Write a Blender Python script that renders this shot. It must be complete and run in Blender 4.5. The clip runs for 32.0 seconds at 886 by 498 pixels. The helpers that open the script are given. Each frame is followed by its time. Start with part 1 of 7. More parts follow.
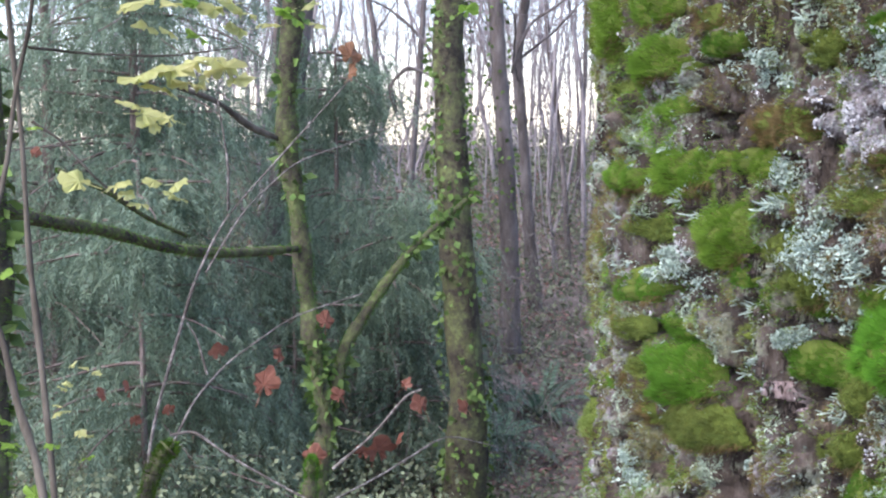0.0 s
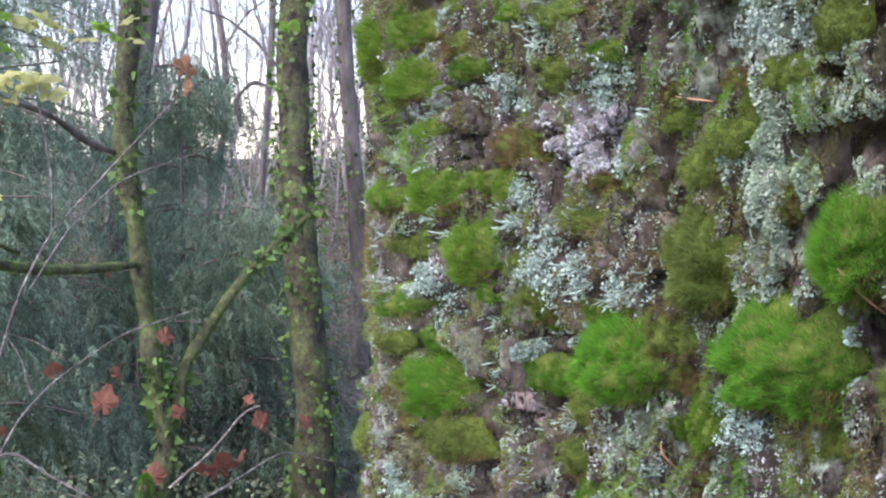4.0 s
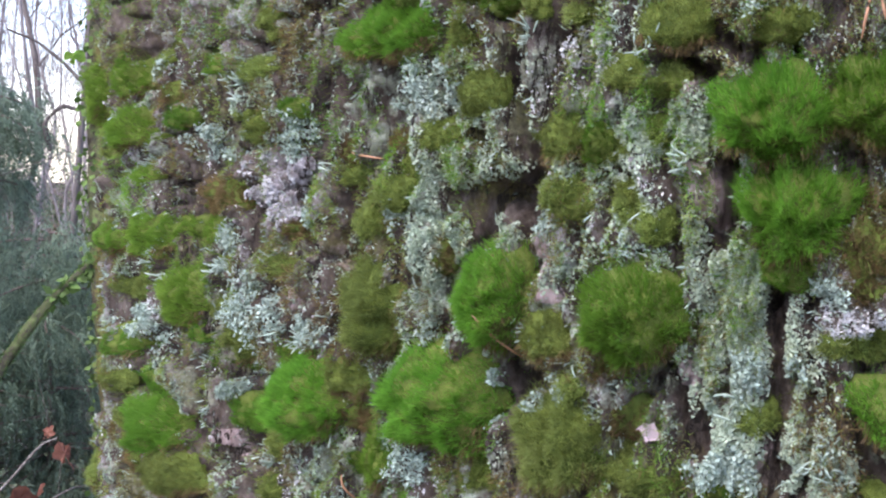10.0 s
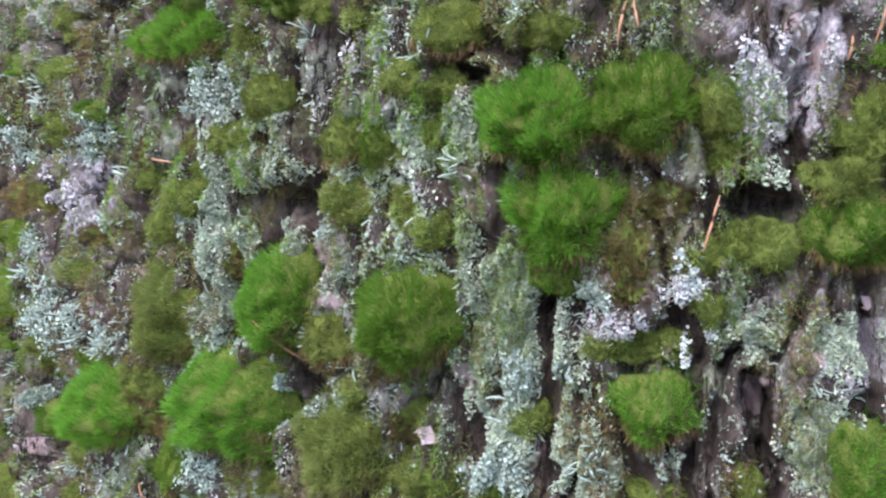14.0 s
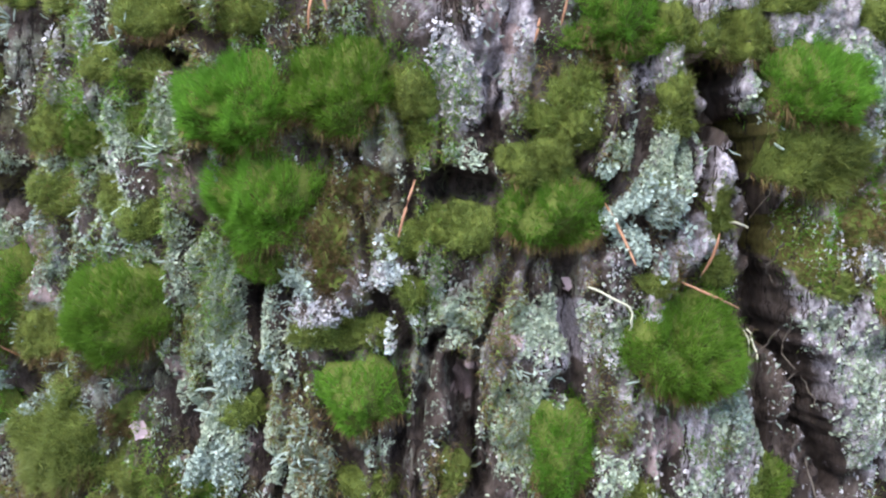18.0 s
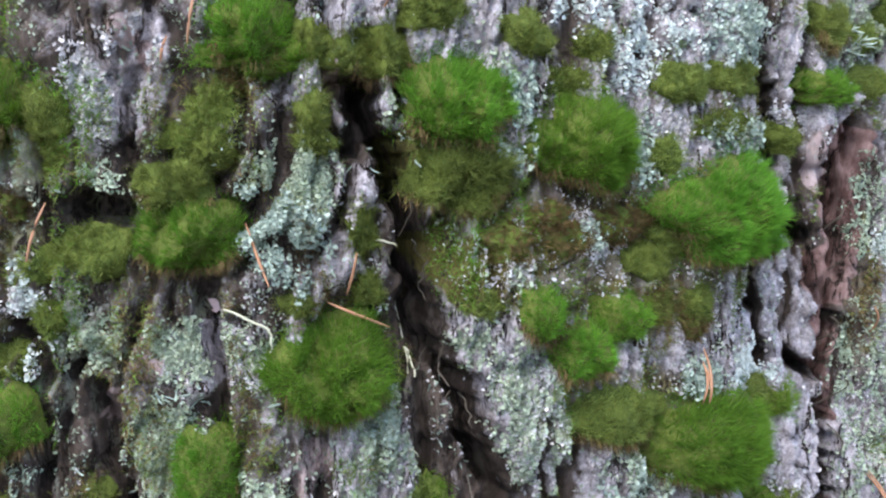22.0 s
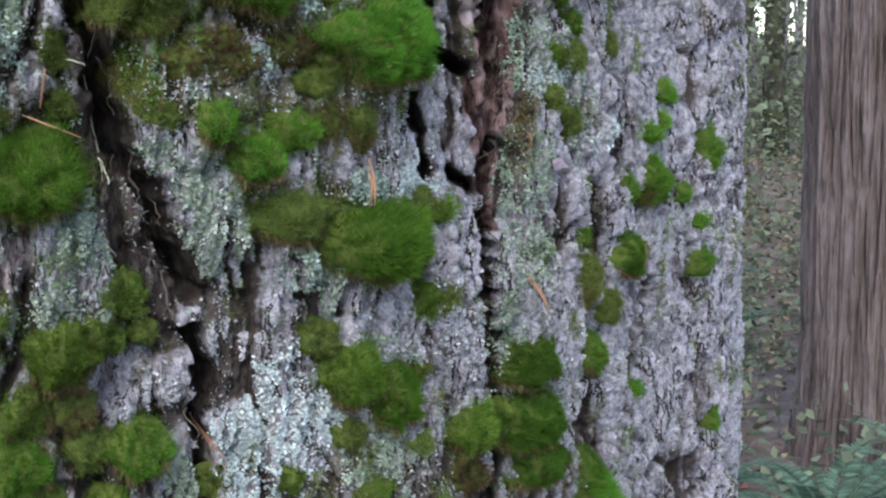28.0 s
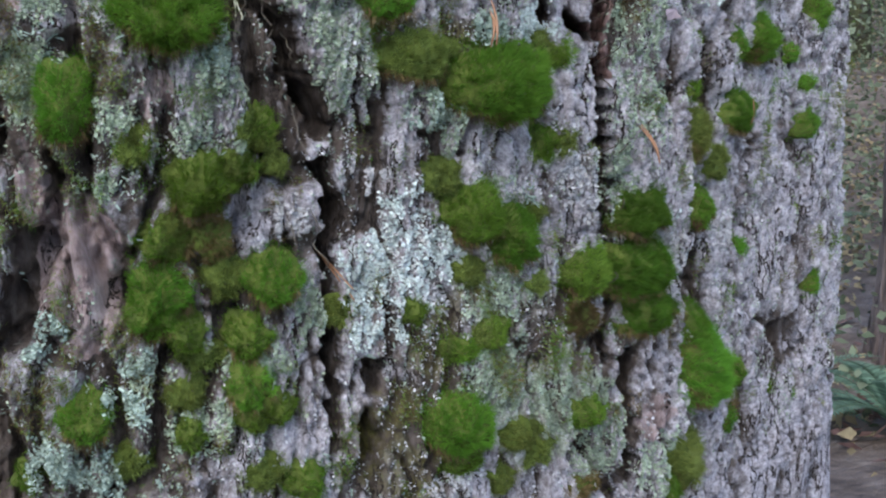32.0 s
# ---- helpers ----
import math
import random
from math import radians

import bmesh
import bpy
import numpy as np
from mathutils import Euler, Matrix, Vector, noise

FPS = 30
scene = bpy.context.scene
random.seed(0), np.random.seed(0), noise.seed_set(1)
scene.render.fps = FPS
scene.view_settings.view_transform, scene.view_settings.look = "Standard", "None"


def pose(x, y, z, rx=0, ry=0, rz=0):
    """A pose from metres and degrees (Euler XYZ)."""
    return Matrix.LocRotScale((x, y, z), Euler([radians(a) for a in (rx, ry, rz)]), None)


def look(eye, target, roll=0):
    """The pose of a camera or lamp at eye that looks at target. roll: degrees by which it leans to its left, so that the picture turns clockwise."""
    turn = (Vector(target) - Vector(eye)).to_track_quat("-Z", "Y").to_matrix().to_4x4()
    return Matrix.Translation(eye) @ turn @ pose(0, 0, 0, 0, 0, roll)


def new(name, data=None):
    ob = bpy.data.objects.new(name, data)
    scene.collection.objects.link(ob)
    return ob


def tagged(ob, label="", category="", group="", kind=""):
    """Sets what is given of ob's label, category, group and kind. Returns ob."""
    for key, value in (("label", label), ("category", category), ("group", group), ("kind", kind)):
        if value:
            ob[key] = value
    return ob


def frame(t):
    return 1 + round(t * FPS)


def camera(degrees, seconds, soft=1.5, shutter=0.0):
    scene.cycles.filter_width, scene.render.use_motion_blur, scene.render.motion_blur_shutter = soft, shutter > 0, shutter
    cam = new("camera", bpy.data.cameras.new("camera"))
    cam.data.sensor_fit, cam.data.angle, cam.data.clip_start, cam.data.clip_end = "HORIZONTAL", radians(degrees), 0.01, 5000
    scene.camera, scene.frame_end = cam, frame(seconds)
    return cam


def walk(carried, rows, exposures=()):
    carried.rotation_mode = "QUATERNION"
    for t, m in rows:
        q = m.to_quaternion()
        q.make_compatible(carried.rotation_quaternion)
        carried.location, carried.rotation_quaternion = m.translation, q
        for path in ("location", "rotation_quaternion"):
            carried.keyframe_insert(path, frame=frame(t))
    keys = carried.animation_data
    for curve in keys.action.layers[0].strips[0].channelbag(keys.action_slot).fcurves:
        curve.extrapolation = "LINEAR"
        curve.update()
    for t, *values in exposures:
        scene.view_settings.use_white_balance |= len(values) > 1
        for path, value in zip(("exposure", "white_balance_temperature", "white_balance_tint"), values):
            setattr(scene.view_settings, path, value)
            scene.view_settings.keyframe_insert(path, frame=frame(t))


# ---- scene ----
cam = camera(38.0, 32.0, soft=2.2)
ROWS = [
    (0, 0.0000, 0.0000, 1.4500, 84.00, -0.00, -0.02),
    (0.5, 0.0077, -0.0004, 1.4519, 84.30, -0.10, -0.87),
    (1, 0.0209, -0.0047, 1.4565, 84.77, -0.47, -1.73),
    (1.5, 0.0282, -0.0089, 1.4559, 84.92, -0.23, -2.63),
    (2, 0.0372, -0.0144, 1.4542, 84.69, -0.13, -3.33),
    (2.5, 0.0469, -0.0149, 1.4532, 84.60, -0.05, -3.88),
    (3, 0.0570, -0.0124, 1.4528, 84.50, -0.03, -4.67),
    (3.5, 0.0638, -0.0173, 1.4543, 84.58, -0.18, -5.37),
    (4, 0.0744, -0.0269, 1.4553, 84.64, -0.27, -6.35),
    (4.5, 0.0833, -0.0339, 1.4566, 84.69, -0.37, -7.13),
    (6.5, 0.1092, -0.0401, 1.4606, 85.03, -0.90, -9.57),
    (7, 0.1118, -0.0473, 1.4603, 85.09, -0.80, -10.19),
    (7.5, 0.1139, -0.0541, 1.4621, 85.15, -0.70, -10.55),
    (8, 0.1192, -0.0652, 1.4643, 85.44, -0.87, -11.21),
    (8.5, 0.1303, -0.0740, 1.4671, 85.48, -0.95, -12.02),
    (9, 0.1393, -0.0812, 1.4704, 85.56, -0.98, -12.66),
    (9.5, 0.1453, -0.0873, 1.4738, 85.93, -1.11, -13.19),
    (10, 0.1536, -0.0903, 1.4729, 85.92, -1.17, -13.97),
    (10.5, 0.1608, -0.0909, 1.4731, 85.94, -1.20, -14.61),
    (11, 0.1651, -0.0974, 1.4764, 86.12, -1.31, -15.44),
    (11.5, 0.1702, -0.1036, 1.4761, 86.25, -1.28, -15.76),
    (12, 0.1794, -0.1072, 1.4741, 86.16, -1.30, -16.41),
    (12.5, 0.1868, -0.1099, 1.4746, 86.01, -1.31, -16.91),
    (13, 0.1926, -0.1139, 1.4762, 86.04, -1.29, -17.49),
    (13.5, 0.2021, -0.1136, 1.4769, 85.92, -1.36, -18.21),
    (14, 0.2143, -0.1072, 1.4776, 85.92, -1.09, -18.58),
    (14.5, 0.2262, -0.1061, 1.4748, 85.83, -0.95, -19.32),
    (16.5, 0.2494, -0.1104, 1.4819, 85.21, -0.48, -22.09),
    (17, 0.2641, -0.1192, 1.4834, 85.13, -0.36, -23.19),
    (17.5, 0.2789, -0.1239, 1.4839, 85.07, -0.32, -23.68),
    (18, 0.2972, -0.1295, 1.4827, 84.97, -0.17, -24.11),
    (18.5, 0.3134, -0.1344, 1.4785, 85.14, -0.30, -24.47),
    (19, 0.3312, -0.1364, 1.4758, 84.92, -0.27, -25.02),
    (19.5, 0.3449, -0.1373, 1.4775, 84.83, -0.24, -25.54),
    (20, 0.3597, -0.1436, 1.4787, 84.93, -0.16, -25.70),
    (20.5, 0.3806, -0.1524, 1.4805, 84.85, -0.09, -25.77),
    (21, 0.3991, -0.1579, 1.4823, 84.63, 0.03, -26.30),
    (21.5, 0.4140, -0.1647, 1.4914, 84.48, 0.21, -26.90),
    (22, 0.4243, -0.1789, 1.4938, 84.70, 0.52, -27.30),
    (22.5, 0.4265, -0.1943, 1.4948, 84.70, 0.52, -28.08),
    (23, 0.4234, -0.2182, 1.4965, 84.73, 0.74, -28.95),
    (23.5, 0.4303, -0.2466, 1.4967, 84.92, 0.92, -29.84),
    (24, 0.4394, -0.2667, 1.4973, 84.93, 1.01, -30.80),
    (24.5, 0.4477, -0.2802, 1.4986, 85.03, 0.96, -31.32),
    (25, 0.4595, -0.2931, 1.5014, 85.21, 1.17, -32.06),
    (25.5, 0.4675, -0.2998, 1.4971, 85.02, 1.04, -32.96),
    (27.5, 0.4306, -0.3098, 1.4451, 82.48, 1.24, -36.62),
    (28, 0.4270, -0.3052, 1.4371, 81.69, 1.16, -36.16),
    (28.5, 0.4242, -0.3077, 1.4323, 81.16, 1.25, -35.99),
    (29, 0.4205, -0.3093, 1.4274, 80.64, 1.35, -35.56),
    (29.5, 0.4149, -0.3036, 1.4209, 80.03, 1.39, -35.03),
    (30, 0.4100, -0.3073, 1.4179, 79.73, 1.39, -34.67),
    (30.5, 0.4021, -0.3105, 1.4107, 79.01, 1.16, -34.47),
    (31, 0.3952, -0.3098, 1.4054, 78.69, 1.20, -34.04),
    (31.5, 0.3905, -0.3106, 1.4006, 78.12, 1.49, -33.74),
    (32, 0.3852, -0.3091, 1.3987, 77.72, 1.41, -33.08),
]
walk(cam, [(t, pose(x, y, z, rx, ry, rz)) for t, x, y, z, rx, ry, rz in ROWS], exposures=[(0.0, 2.1, 7150, 22), (4.0, 2.1, 7150, 23), (10.0, 2.08, 7100, 24), (13.0, 2.23, 7050, 25), (16.0, 2.24, 7050, 23), (20.0, 2.06, 7150, 20), (24.0, 1.93, 7150, 16), (27.0, 1.56, 7050, 15), (32.0, 1.45, 7000, 14)])

# ---- sky and sun: an overcast autumn afternoon under trees ----
world = bpy.data.worlds.new("world")
scene.world = world
world.use_nodes = True
wn, wl = world.node_tree.nodes, world.node_tree.links
sky = wn.new("ShaderNodeTexSky")
sky.sky_type = "NISHITA"
sky.sun_disc = False
sky.sun_elevation, sky.sun_rotation = radians(48), radians(228)
sky.air_density, sky.dust_density, sky.ozone_density = 0.8, 0.4, 2.5
wn["Background"].inputs["Strength"].default_value = 0.15
wl.new(sky.outputs["Color"], wn["Background"].inputs["Color"])
sun = new("sun", bpy.data.lights.new("sun", "SUN"))
sun.data.energy, sun.data.angle, sun.data.color = 1.5, radians(50), (1.0, 0.99, 0.98)
SUN_TURN = radians(228)
sun.matrix_world = look((0, 0, 0), (-math.sin(SUN_TURN) * math.cos(radians(48)), -math.cos(SUN_TURN) * math.cos(radians(48)), -math.sin(radians(48))))


# ---- materials ----
def material(name, stops, scale=40.0, rough=0.85, bump=0.3, bump_scale=None, stretch=(1, 1, 1), island=0.0, detail=8.0, each=0.0, through_light=0.0, dist=0.002):
    """A matt natural surface: two scales of noise through a colour ramp, with fine relief, and a shift of brightness from piece to piece."""
    m = bpy.data.materials.new(name)
    m.use_nodes = True
    n, l = m.node_tree.nodes, m.node_tree.links
    b = n["Principled BSDF"]
    b.inputs["Roughness"].default_value = rough
    b.inputs["Specular IOR Level"].default_value = 0.25
    co = n.new("ShaderNodeTexCoord")
    mp = n.new("ShaderNodeMapping")
    mp.inputs["Scale"].default_value = stretch
    l.new(co.outputs["Object"], mp.inputs["Vector"])
    big = n.new("ShaderNodeTexNoise")
    big.inputs["Scale"].default_value, big.inputs["Detail"].default_value, big.inputs["Roughness"].default_value = scale * 0.22, 3.0, 0.6
    fine = n.new("ShaderNodeTexNoise")
    fine.inputs["Scale"].default_value, fine.inputs["Detail"].default_value, fine.inputs["Roughness"].default_value = scale, detail, 0.68
    for x in (big, fine):
        l.new(mp.outputs["Vector"], x.inputs["Vector"])
    mix = n.new("ShaderNodeMix")
    mix.inputs["Factor"].default_value = 0.5
    l.new(big.outputs["Fac"], mix.inputs["A"])
    l.new(fine.outputs["Fac"], mix.inputs["B"])
    ramp = n.new("ShaderNodeValToRGB")
    el = ramp.color_ramp.elements
    while len(el) < len(stops):
        el.new(0.5)
    for e, (p, c) in zip(el, stops):
        e.position, e.color = p, (*c, 1)
    l.new(mix.outputs["Result"], ramp.inputs["Fac"])
    out = ramp.outputs["Color"]
    if island:
        geo = n.new("ShaderNodeNewGeometry")
        rng = n.new("ShaderNodeMapRange")
        rng.inputs["To Min"].default_value, rng.inputs["To Max"].default_value = 1 - island, 1 + island
        l.new(geo.outputs["Random Per Island"], rng.inputs["Value"])
        hsv = n.new("ShaderNodeHueSaturation")
        l.new(rng.outputs["Result"], hsv.inputs["Value"])
        l.new(out, hsv.inputs["Color"])
        out = hsv.outputs["Color"]
    if each:
        info = n.new("ShaderNodeObjectInfo")
        hue, val = n.new("ShaderNodeMapRange"), n.new("ShaderNodeMapRange")
        hue.inputs["To Min"].default_value, hue.inputs["To Max"].default_value = 0.5 - 0.06 * each, 0.5 + 0.02 * each
        val.inputs["To Min"].default_value, val.inputs["To Max"].default_value = 1 - each, 1 + each
        own = n.new("ShaderNodeHueSaturation")
        l.new(info.outputs["Random"], hue.inputs["Value"])
        l.new(info.outputs["Random"], val.inputs["Value"])
        l.new(hue.outputs["Result"], own.inputs["Hue"])
        l.new(val.outputs["Result"], own.inputs["Value"])
        l.new(out, own.inputs["Color"])
        out = own.outputs["Color"]
    l.new(out, b.inputs["Base Color"])
    if bump:
        tex = n.new("ShaderNodeTexNoise")
        tex.inputs["Scale"].default_value, tex.inputs["Detail"].default_value = bump_scale or scale * 2, 8.0
        l.new(mp.outputs["Vector"], tex.inputs["Vector"])
        bp = n.new("ShaderNodeBump")
        bp.inputs["Strength"].default_value, bp.inputs["Distance"].default_value = bump, dist
        l.new(tex.outputs["Fac"], bp.inputs["Height"])
        l.new(bp.outputs["Normal"], b.inputs["Normal"])
    if through_light:
        tr = n.new("ShaderNodeBsdfTranslucent")
        sh = n.new("ShaderNodeMixShader")
        sh.inputs["Fac"].default_value = through_light
        l.new(out, tr.inputs["Color"])
        l.new(b.outputs["BSDF"], sh.inputs[1])
        l.new(tr.outputs["BSDF"], sh.inputs[2])
        l.new(sh.outputs["Shader"], n["Material Output"].inputs["Surface"])
    return m


def bark_material():
    """Weathered fir bark: brown furrowed cork with grey-lilac crust lichen, bare red inner bark and olive algae where the attributes say."""
    m = bpy.data.materials.new("fir_bark")
    m.use_nodes = True
    n, l = m.node_tree.nodes, m.node_tree.links
    b = n["Principled BSDF"]
    b.inputs["Roughness"].default_value = 0.9
    b.inputs["Specular IOR Level"].default_value = 0.2
    co = n.new("ShaderNodeTexCoord")

    def tex(scale, detail=6.0, rough=0.65, stretch=(1, 1, 1)):
        mp = n.new("ShaderNodeMapping")
        mp.inputs["Scale"].default_value = stretch
        l.new(co.outputs["Object"], mp.inputs["Vector"])
        t = n.new("ShaderNodeTexNoise")
        t.inputs["Scale"].default_value, t.inputs["Detail"].default_value, t.inputs["Roughness"].default_value = scale, detail, rough
        l.new(mp.outputs["Vector"], t.inputs["Vector"])
        return t.outputs["Fac"]

    def ramp(fac, stops):
        r = n.new("ShaderNodeValToRGB")
        el = r.color_ramp.elements
        while len(el) < len(stops):
            el.new(0.5)
        for e, (p, c) in zip(el, stops):
            e.position, e.color = p, (*c, 1)
        l.new(fac, r.inputs["Fac"])
        return r.outputs["Color"]

    def attr(name):
        a = n.new("ShaderNodeAttribute")
        a.attribute_name = name
        return a.outputs["Fac"]

    def mixed(fac, a, c):
        x = n.new("ShaderNodeMix")
        x.data_type = "RGBA"
        l.new(fac, x.inputs["Factor"])
        l.new(a, x.inputs[6])
        l.new(c, x.inputs[7])
        return x.outputs[2]

    def threshold(a, noise_fac, lo, hi):
        """An attribute broken up by noise into a ragged mask."""
        s = n.new("ShaderNodeMath")
        s.operation = "ADD"
        l.new(a, s.inputs[0])
        l.new(noise_fac, s.inputs[1])
        r = n.new("ShaderNodeMapRange")
        r.inputs["From Min"].default_value, r.inputs["From Max"].default_value = lo, hi
        l.new(s.outputs[0], r.inputs["Value"])
        return r.outputs["Result"]

    grain = tex(60, 8, 0.7, (1, 1, 0.35))
    speck = tex(190, 8, 0.8)
    blotch = tex(38, 5, 0.7)
    brown = ramp(grain, [(0.28, (0.022, 0.017, 0.014)), (0.48, (0.078, 0.062, 0.053)), (0.68, (0.20, 0.17, 0.152))])
    crust = ramp(speck, [(0.33, (0.085, 0.077, 0.08)), (0.42, (0.27, 0.258, 0.278)), (0.53, (0.495, 0.478, 0.522)), (0.65, (0.74, 0.735, 0.775))])
    mint = ramp(speck, [(0.3, (0.15, 0.17, 0.13)), (0.5, (0.36, 0.42, 0.34)), (0.7, (0.55, 0.63, 0.55))])
    red = ramp(grain, [(0.36, (0.035, 0.019, 0.016)), (0.47, (0.17, 0.098, 0.088)), (0.64, (0.40, 0.28, 0.265))])
    rose = ramp(grain, [(0.34, (0.12, 0.085, 0.08)), (0.47, (0.33, 0.255, 0.25)), (0.64, (0.56, 0.465, 0.46))])
    olive = ramp(speck, [(0.3, (0.055, 0.05, 0.018)), (0.55, (0.14, 0.13, 0.04)), (0.75, (0.22, 0.21, 0.09))])
    col = mixed(threshold(attr("crust"), blotch, 0.92, 1.12), brown, crust)
    col = mixed(threshold(attr("mint"), blotch, 0.95, 1.1), col, mint)
    col = mixed(threshold(attr("olive"), blotch, 0.95, 1.15), col, olive)
    col = mixed(threshold(attr("rose"), blotch, 0.95, 1.08), col, rose)
    col = mixed(threshold(attr("bare"), blotch, 0.95, 1.08), col, red)
    # fine chinks between the flakes, mixed to a very dark brown
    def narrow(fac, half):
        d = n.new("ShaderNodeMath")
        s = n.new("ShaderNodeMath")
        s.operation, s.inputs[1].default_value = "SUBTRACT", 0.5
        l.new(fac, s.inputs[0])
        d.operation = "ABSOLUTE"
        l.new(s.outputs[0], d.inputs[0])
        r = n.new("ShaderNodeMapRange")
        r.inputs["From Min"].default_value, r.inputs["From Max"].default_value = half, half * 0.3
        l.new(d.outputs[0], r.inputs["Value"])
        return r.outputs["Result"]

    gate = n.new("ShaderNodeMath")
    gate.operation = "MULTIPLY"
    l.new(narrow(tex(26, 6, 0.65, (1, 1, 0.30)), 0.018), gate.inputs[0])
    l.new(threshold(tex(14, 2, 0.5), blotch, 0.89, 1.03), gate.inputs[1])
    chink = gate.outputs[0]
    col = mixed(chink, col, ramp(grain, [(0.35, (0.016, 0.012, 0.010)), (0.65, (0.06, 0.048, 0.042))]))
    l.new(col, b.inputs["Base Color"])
    h1 = n.new("ShaderNodeBump")
    h1.inputs["Strength"].default_value, h1.inputs["Distance"].default_value = 1.0, 0.0042
    l.new(tex(75, 4, 0.6, (1, 1, 0.4)), h1.inputs["Height"])
    h2 = n.new("ShaderNodeBump")
    h2.inputs["Strength"].default_value, h2.inputs["Distance"].default_value = 1.0, 0.0045
    l.new(tex(260, 9, 0.78, (1, 1, 0.7)), h2.inputs["Height"])
    l.new(h1.outputs["Normal"], h2.inputs["Normal"])
    h3 = n.new("ShaderNodeBump")
    h3.inputs["Strength"].default_value, h3.inputs["Distance"].default_value, h3.invert = 1.0, 0.003, True
    l.new(chink, h3.inputs["Height"])
    l.new(h2.outputs["Normal"], h3.inputs["Normal"])
    l.new(h3.outputs["Normal"], b.inputs["Normal"])
    return m


BARK = bark_material()
MOSS_CORE = material("moss_core", [(0.3, (0.03, 0.05, 0.008)), (0.6, (0.08, 0.11, 0.02)), (0.8, (0.13, 0.13, 0.035))], 300, 0.95, 0.6, 500)
MOSS_BRIGHT = material("moss_bright", [(0.3, (0.060, 0.178, 0.020)), (0.55, (0.128, 0.308, 0.038)), (0.75, (0.24, 0.465, 0.080))], 45, 0.7, 0, island=0.3, each=0.2, through_light=0.5)
MOSS_OLIVE = material("moss_olive", [(0.3, (0.098, 0.142, 0.036)), (0.55, (0.20, 0.268, 0.072)), (0.75, (0.34, 0.41, 0.155))], 45, 0.75, 0, island=0.35, each=0.2, through_light=0.45)
MOSS_DARK = material("moss_dark", [(0.3, (0.038, 0.108, 0.012)), (0.55, (0.080, 0.190, 0.022)), (0.75, (0.15, 0.28, 0.045))], 45, 0.75, 0, island=0.35, each=0.2, through_light=0.45)
MOSS_GREEN = material("moss_green", [(0.3, (0.066, 0.152, 0.017)), (0.55, (0.135, 0.260, 0.034)), (0.75, (0.25, 0.395, 0.08))], 45, 0.75, 0, island=0.35, each=0.2, through_light=0.45)
MOSS_RUST = material("moss_rust", [(0.3, (0.066, 0.049, 0.021)), (0.55, (0.150, 0.110, 0.047)), (0.75, (0.26, 0.205, 0.10))], 60, 0.85, 0, island=0.4, each=0.2, through_light=0.2)
LICHEN_MINT = material("lichen_mint", [(0.3, (0.20, 0.265, 0.195)), (0.55, (0.335, 0.415, 0.315)), (0.75, (0.49, 0.575, 0.455))], 90, 0.95, 0.4, 700, island=0.28, each=0.12, through_light=0.15, dist=0.0006)
LICHEN_BLUE = material("lichen_blue", [(0.3, (0.215, 0.30, 0.255)), (0.55, (0.335, 0.43, 0.37)), (0.75, (0.49, 0.58, 0.515))], 90, 0.95, 0.4, 700, island=0.28, each=0.12, through_light=0.15, dist=0.0006)
LICHEN_PALE = material("lichen_pale", [(0.3, (0.36, 0.43, 0.41)), (0.55, (0.54, 0.62, 0.60)), (0.75, (0.72, 0.79, 0.78))], 90, 0.95, 0.4, 700, island=0.25, through_light=0.15, dist=0.0006)
LICHEN_WHITE = material("lichen_white", [(0.3, (0.30, 0.305, 0.305)), (0.55, (0.48, 0.49, 0.50)), (0.75, (0.68, 0.70, 0.71))], 90, 0.95, 0.4, 700, island=0.3, through_light=0.1, dist=0.0006)
NEEDLE = material("dead_needle", [(0.3, (0.22, 0.11, 0.06)), (0.6, (0.36, 0.20, 0.12)), (0.8, (0.5, 0.34, 0.24))], 80, 0.6, 0)
STALK = material("pale_stalk", [(0.3, (0.40, 0.42, 0.30)), (0.7, (0.62, 0.64, 0.50))], 80, 0.8, 0)
CHIP = material("bark_chip", [(0.3, (0.24, 0.18, 0.19)), (0.7, (0.42, 0.35, 0.37))], 150, 0.85, 0.3)
DEAD_LEAF = material("dead_leaf", [(0.3, (0.19, 0.10, 0.085)), (0.55, (0.33, 0.195, 0.165)), (0.8, (0.52, 0.37, 0.33))], 30, 0.75, 0.2, 60, island=0.4, through_light=0.3)
RED_LEAF = material("red_leaf", [(0.3, (0.13, 0.055, 0.042)), (0.55, (0.27, 0.125, 0.09)), (0.8, (0.44, 0.27, 0.21))], 26, 0.75, 0.3, 60, island=0.3, through_light=0.35)
YELLOW_LEAF = material("yellow_leaf", [(0.3, (0.42, 0.47, 0.21)), (0.55, (0.55, 0.56, 0.30)), (0.8, (0.66, 0.57, 0.38))], 22, 0.6, 0.1, 60, island=0.2, through_light=0.45)
GREEN_LEAF = material("green_leaf", [(0.3, (0.16, 0.30, 0.05)), (0.7, (0.34, 0.50, 0.13))], 22, 0.6, 0.1, 60, island=0.25, through_light=0.4)
IVY_LEAF = material("ivy_leaf", [(0.3, (0.045, 0.09, 0.025)), (0.7, (0.125, 0.21, 0.055))], 12, 0.65, 0, island=0.5, through_light=0.25)
CEDAR_SPRAY = material("cedar_spray", [(0.3, (0.105, 0.165, 0.115)), (0.6, (0.205, 0.285, 0.205)), (0.8, (0.34, 0.42, 0.325))], 3, 0.75, 0, island=0.45, through_light=0.5)
FERN = material("fern_leaf", [(0.3, (0.08, 0.15, 0.095)), (0.7, (0.19, 0.30, 0.20))], 8, 0.6, 0, island=0.35, through_light=0.25)
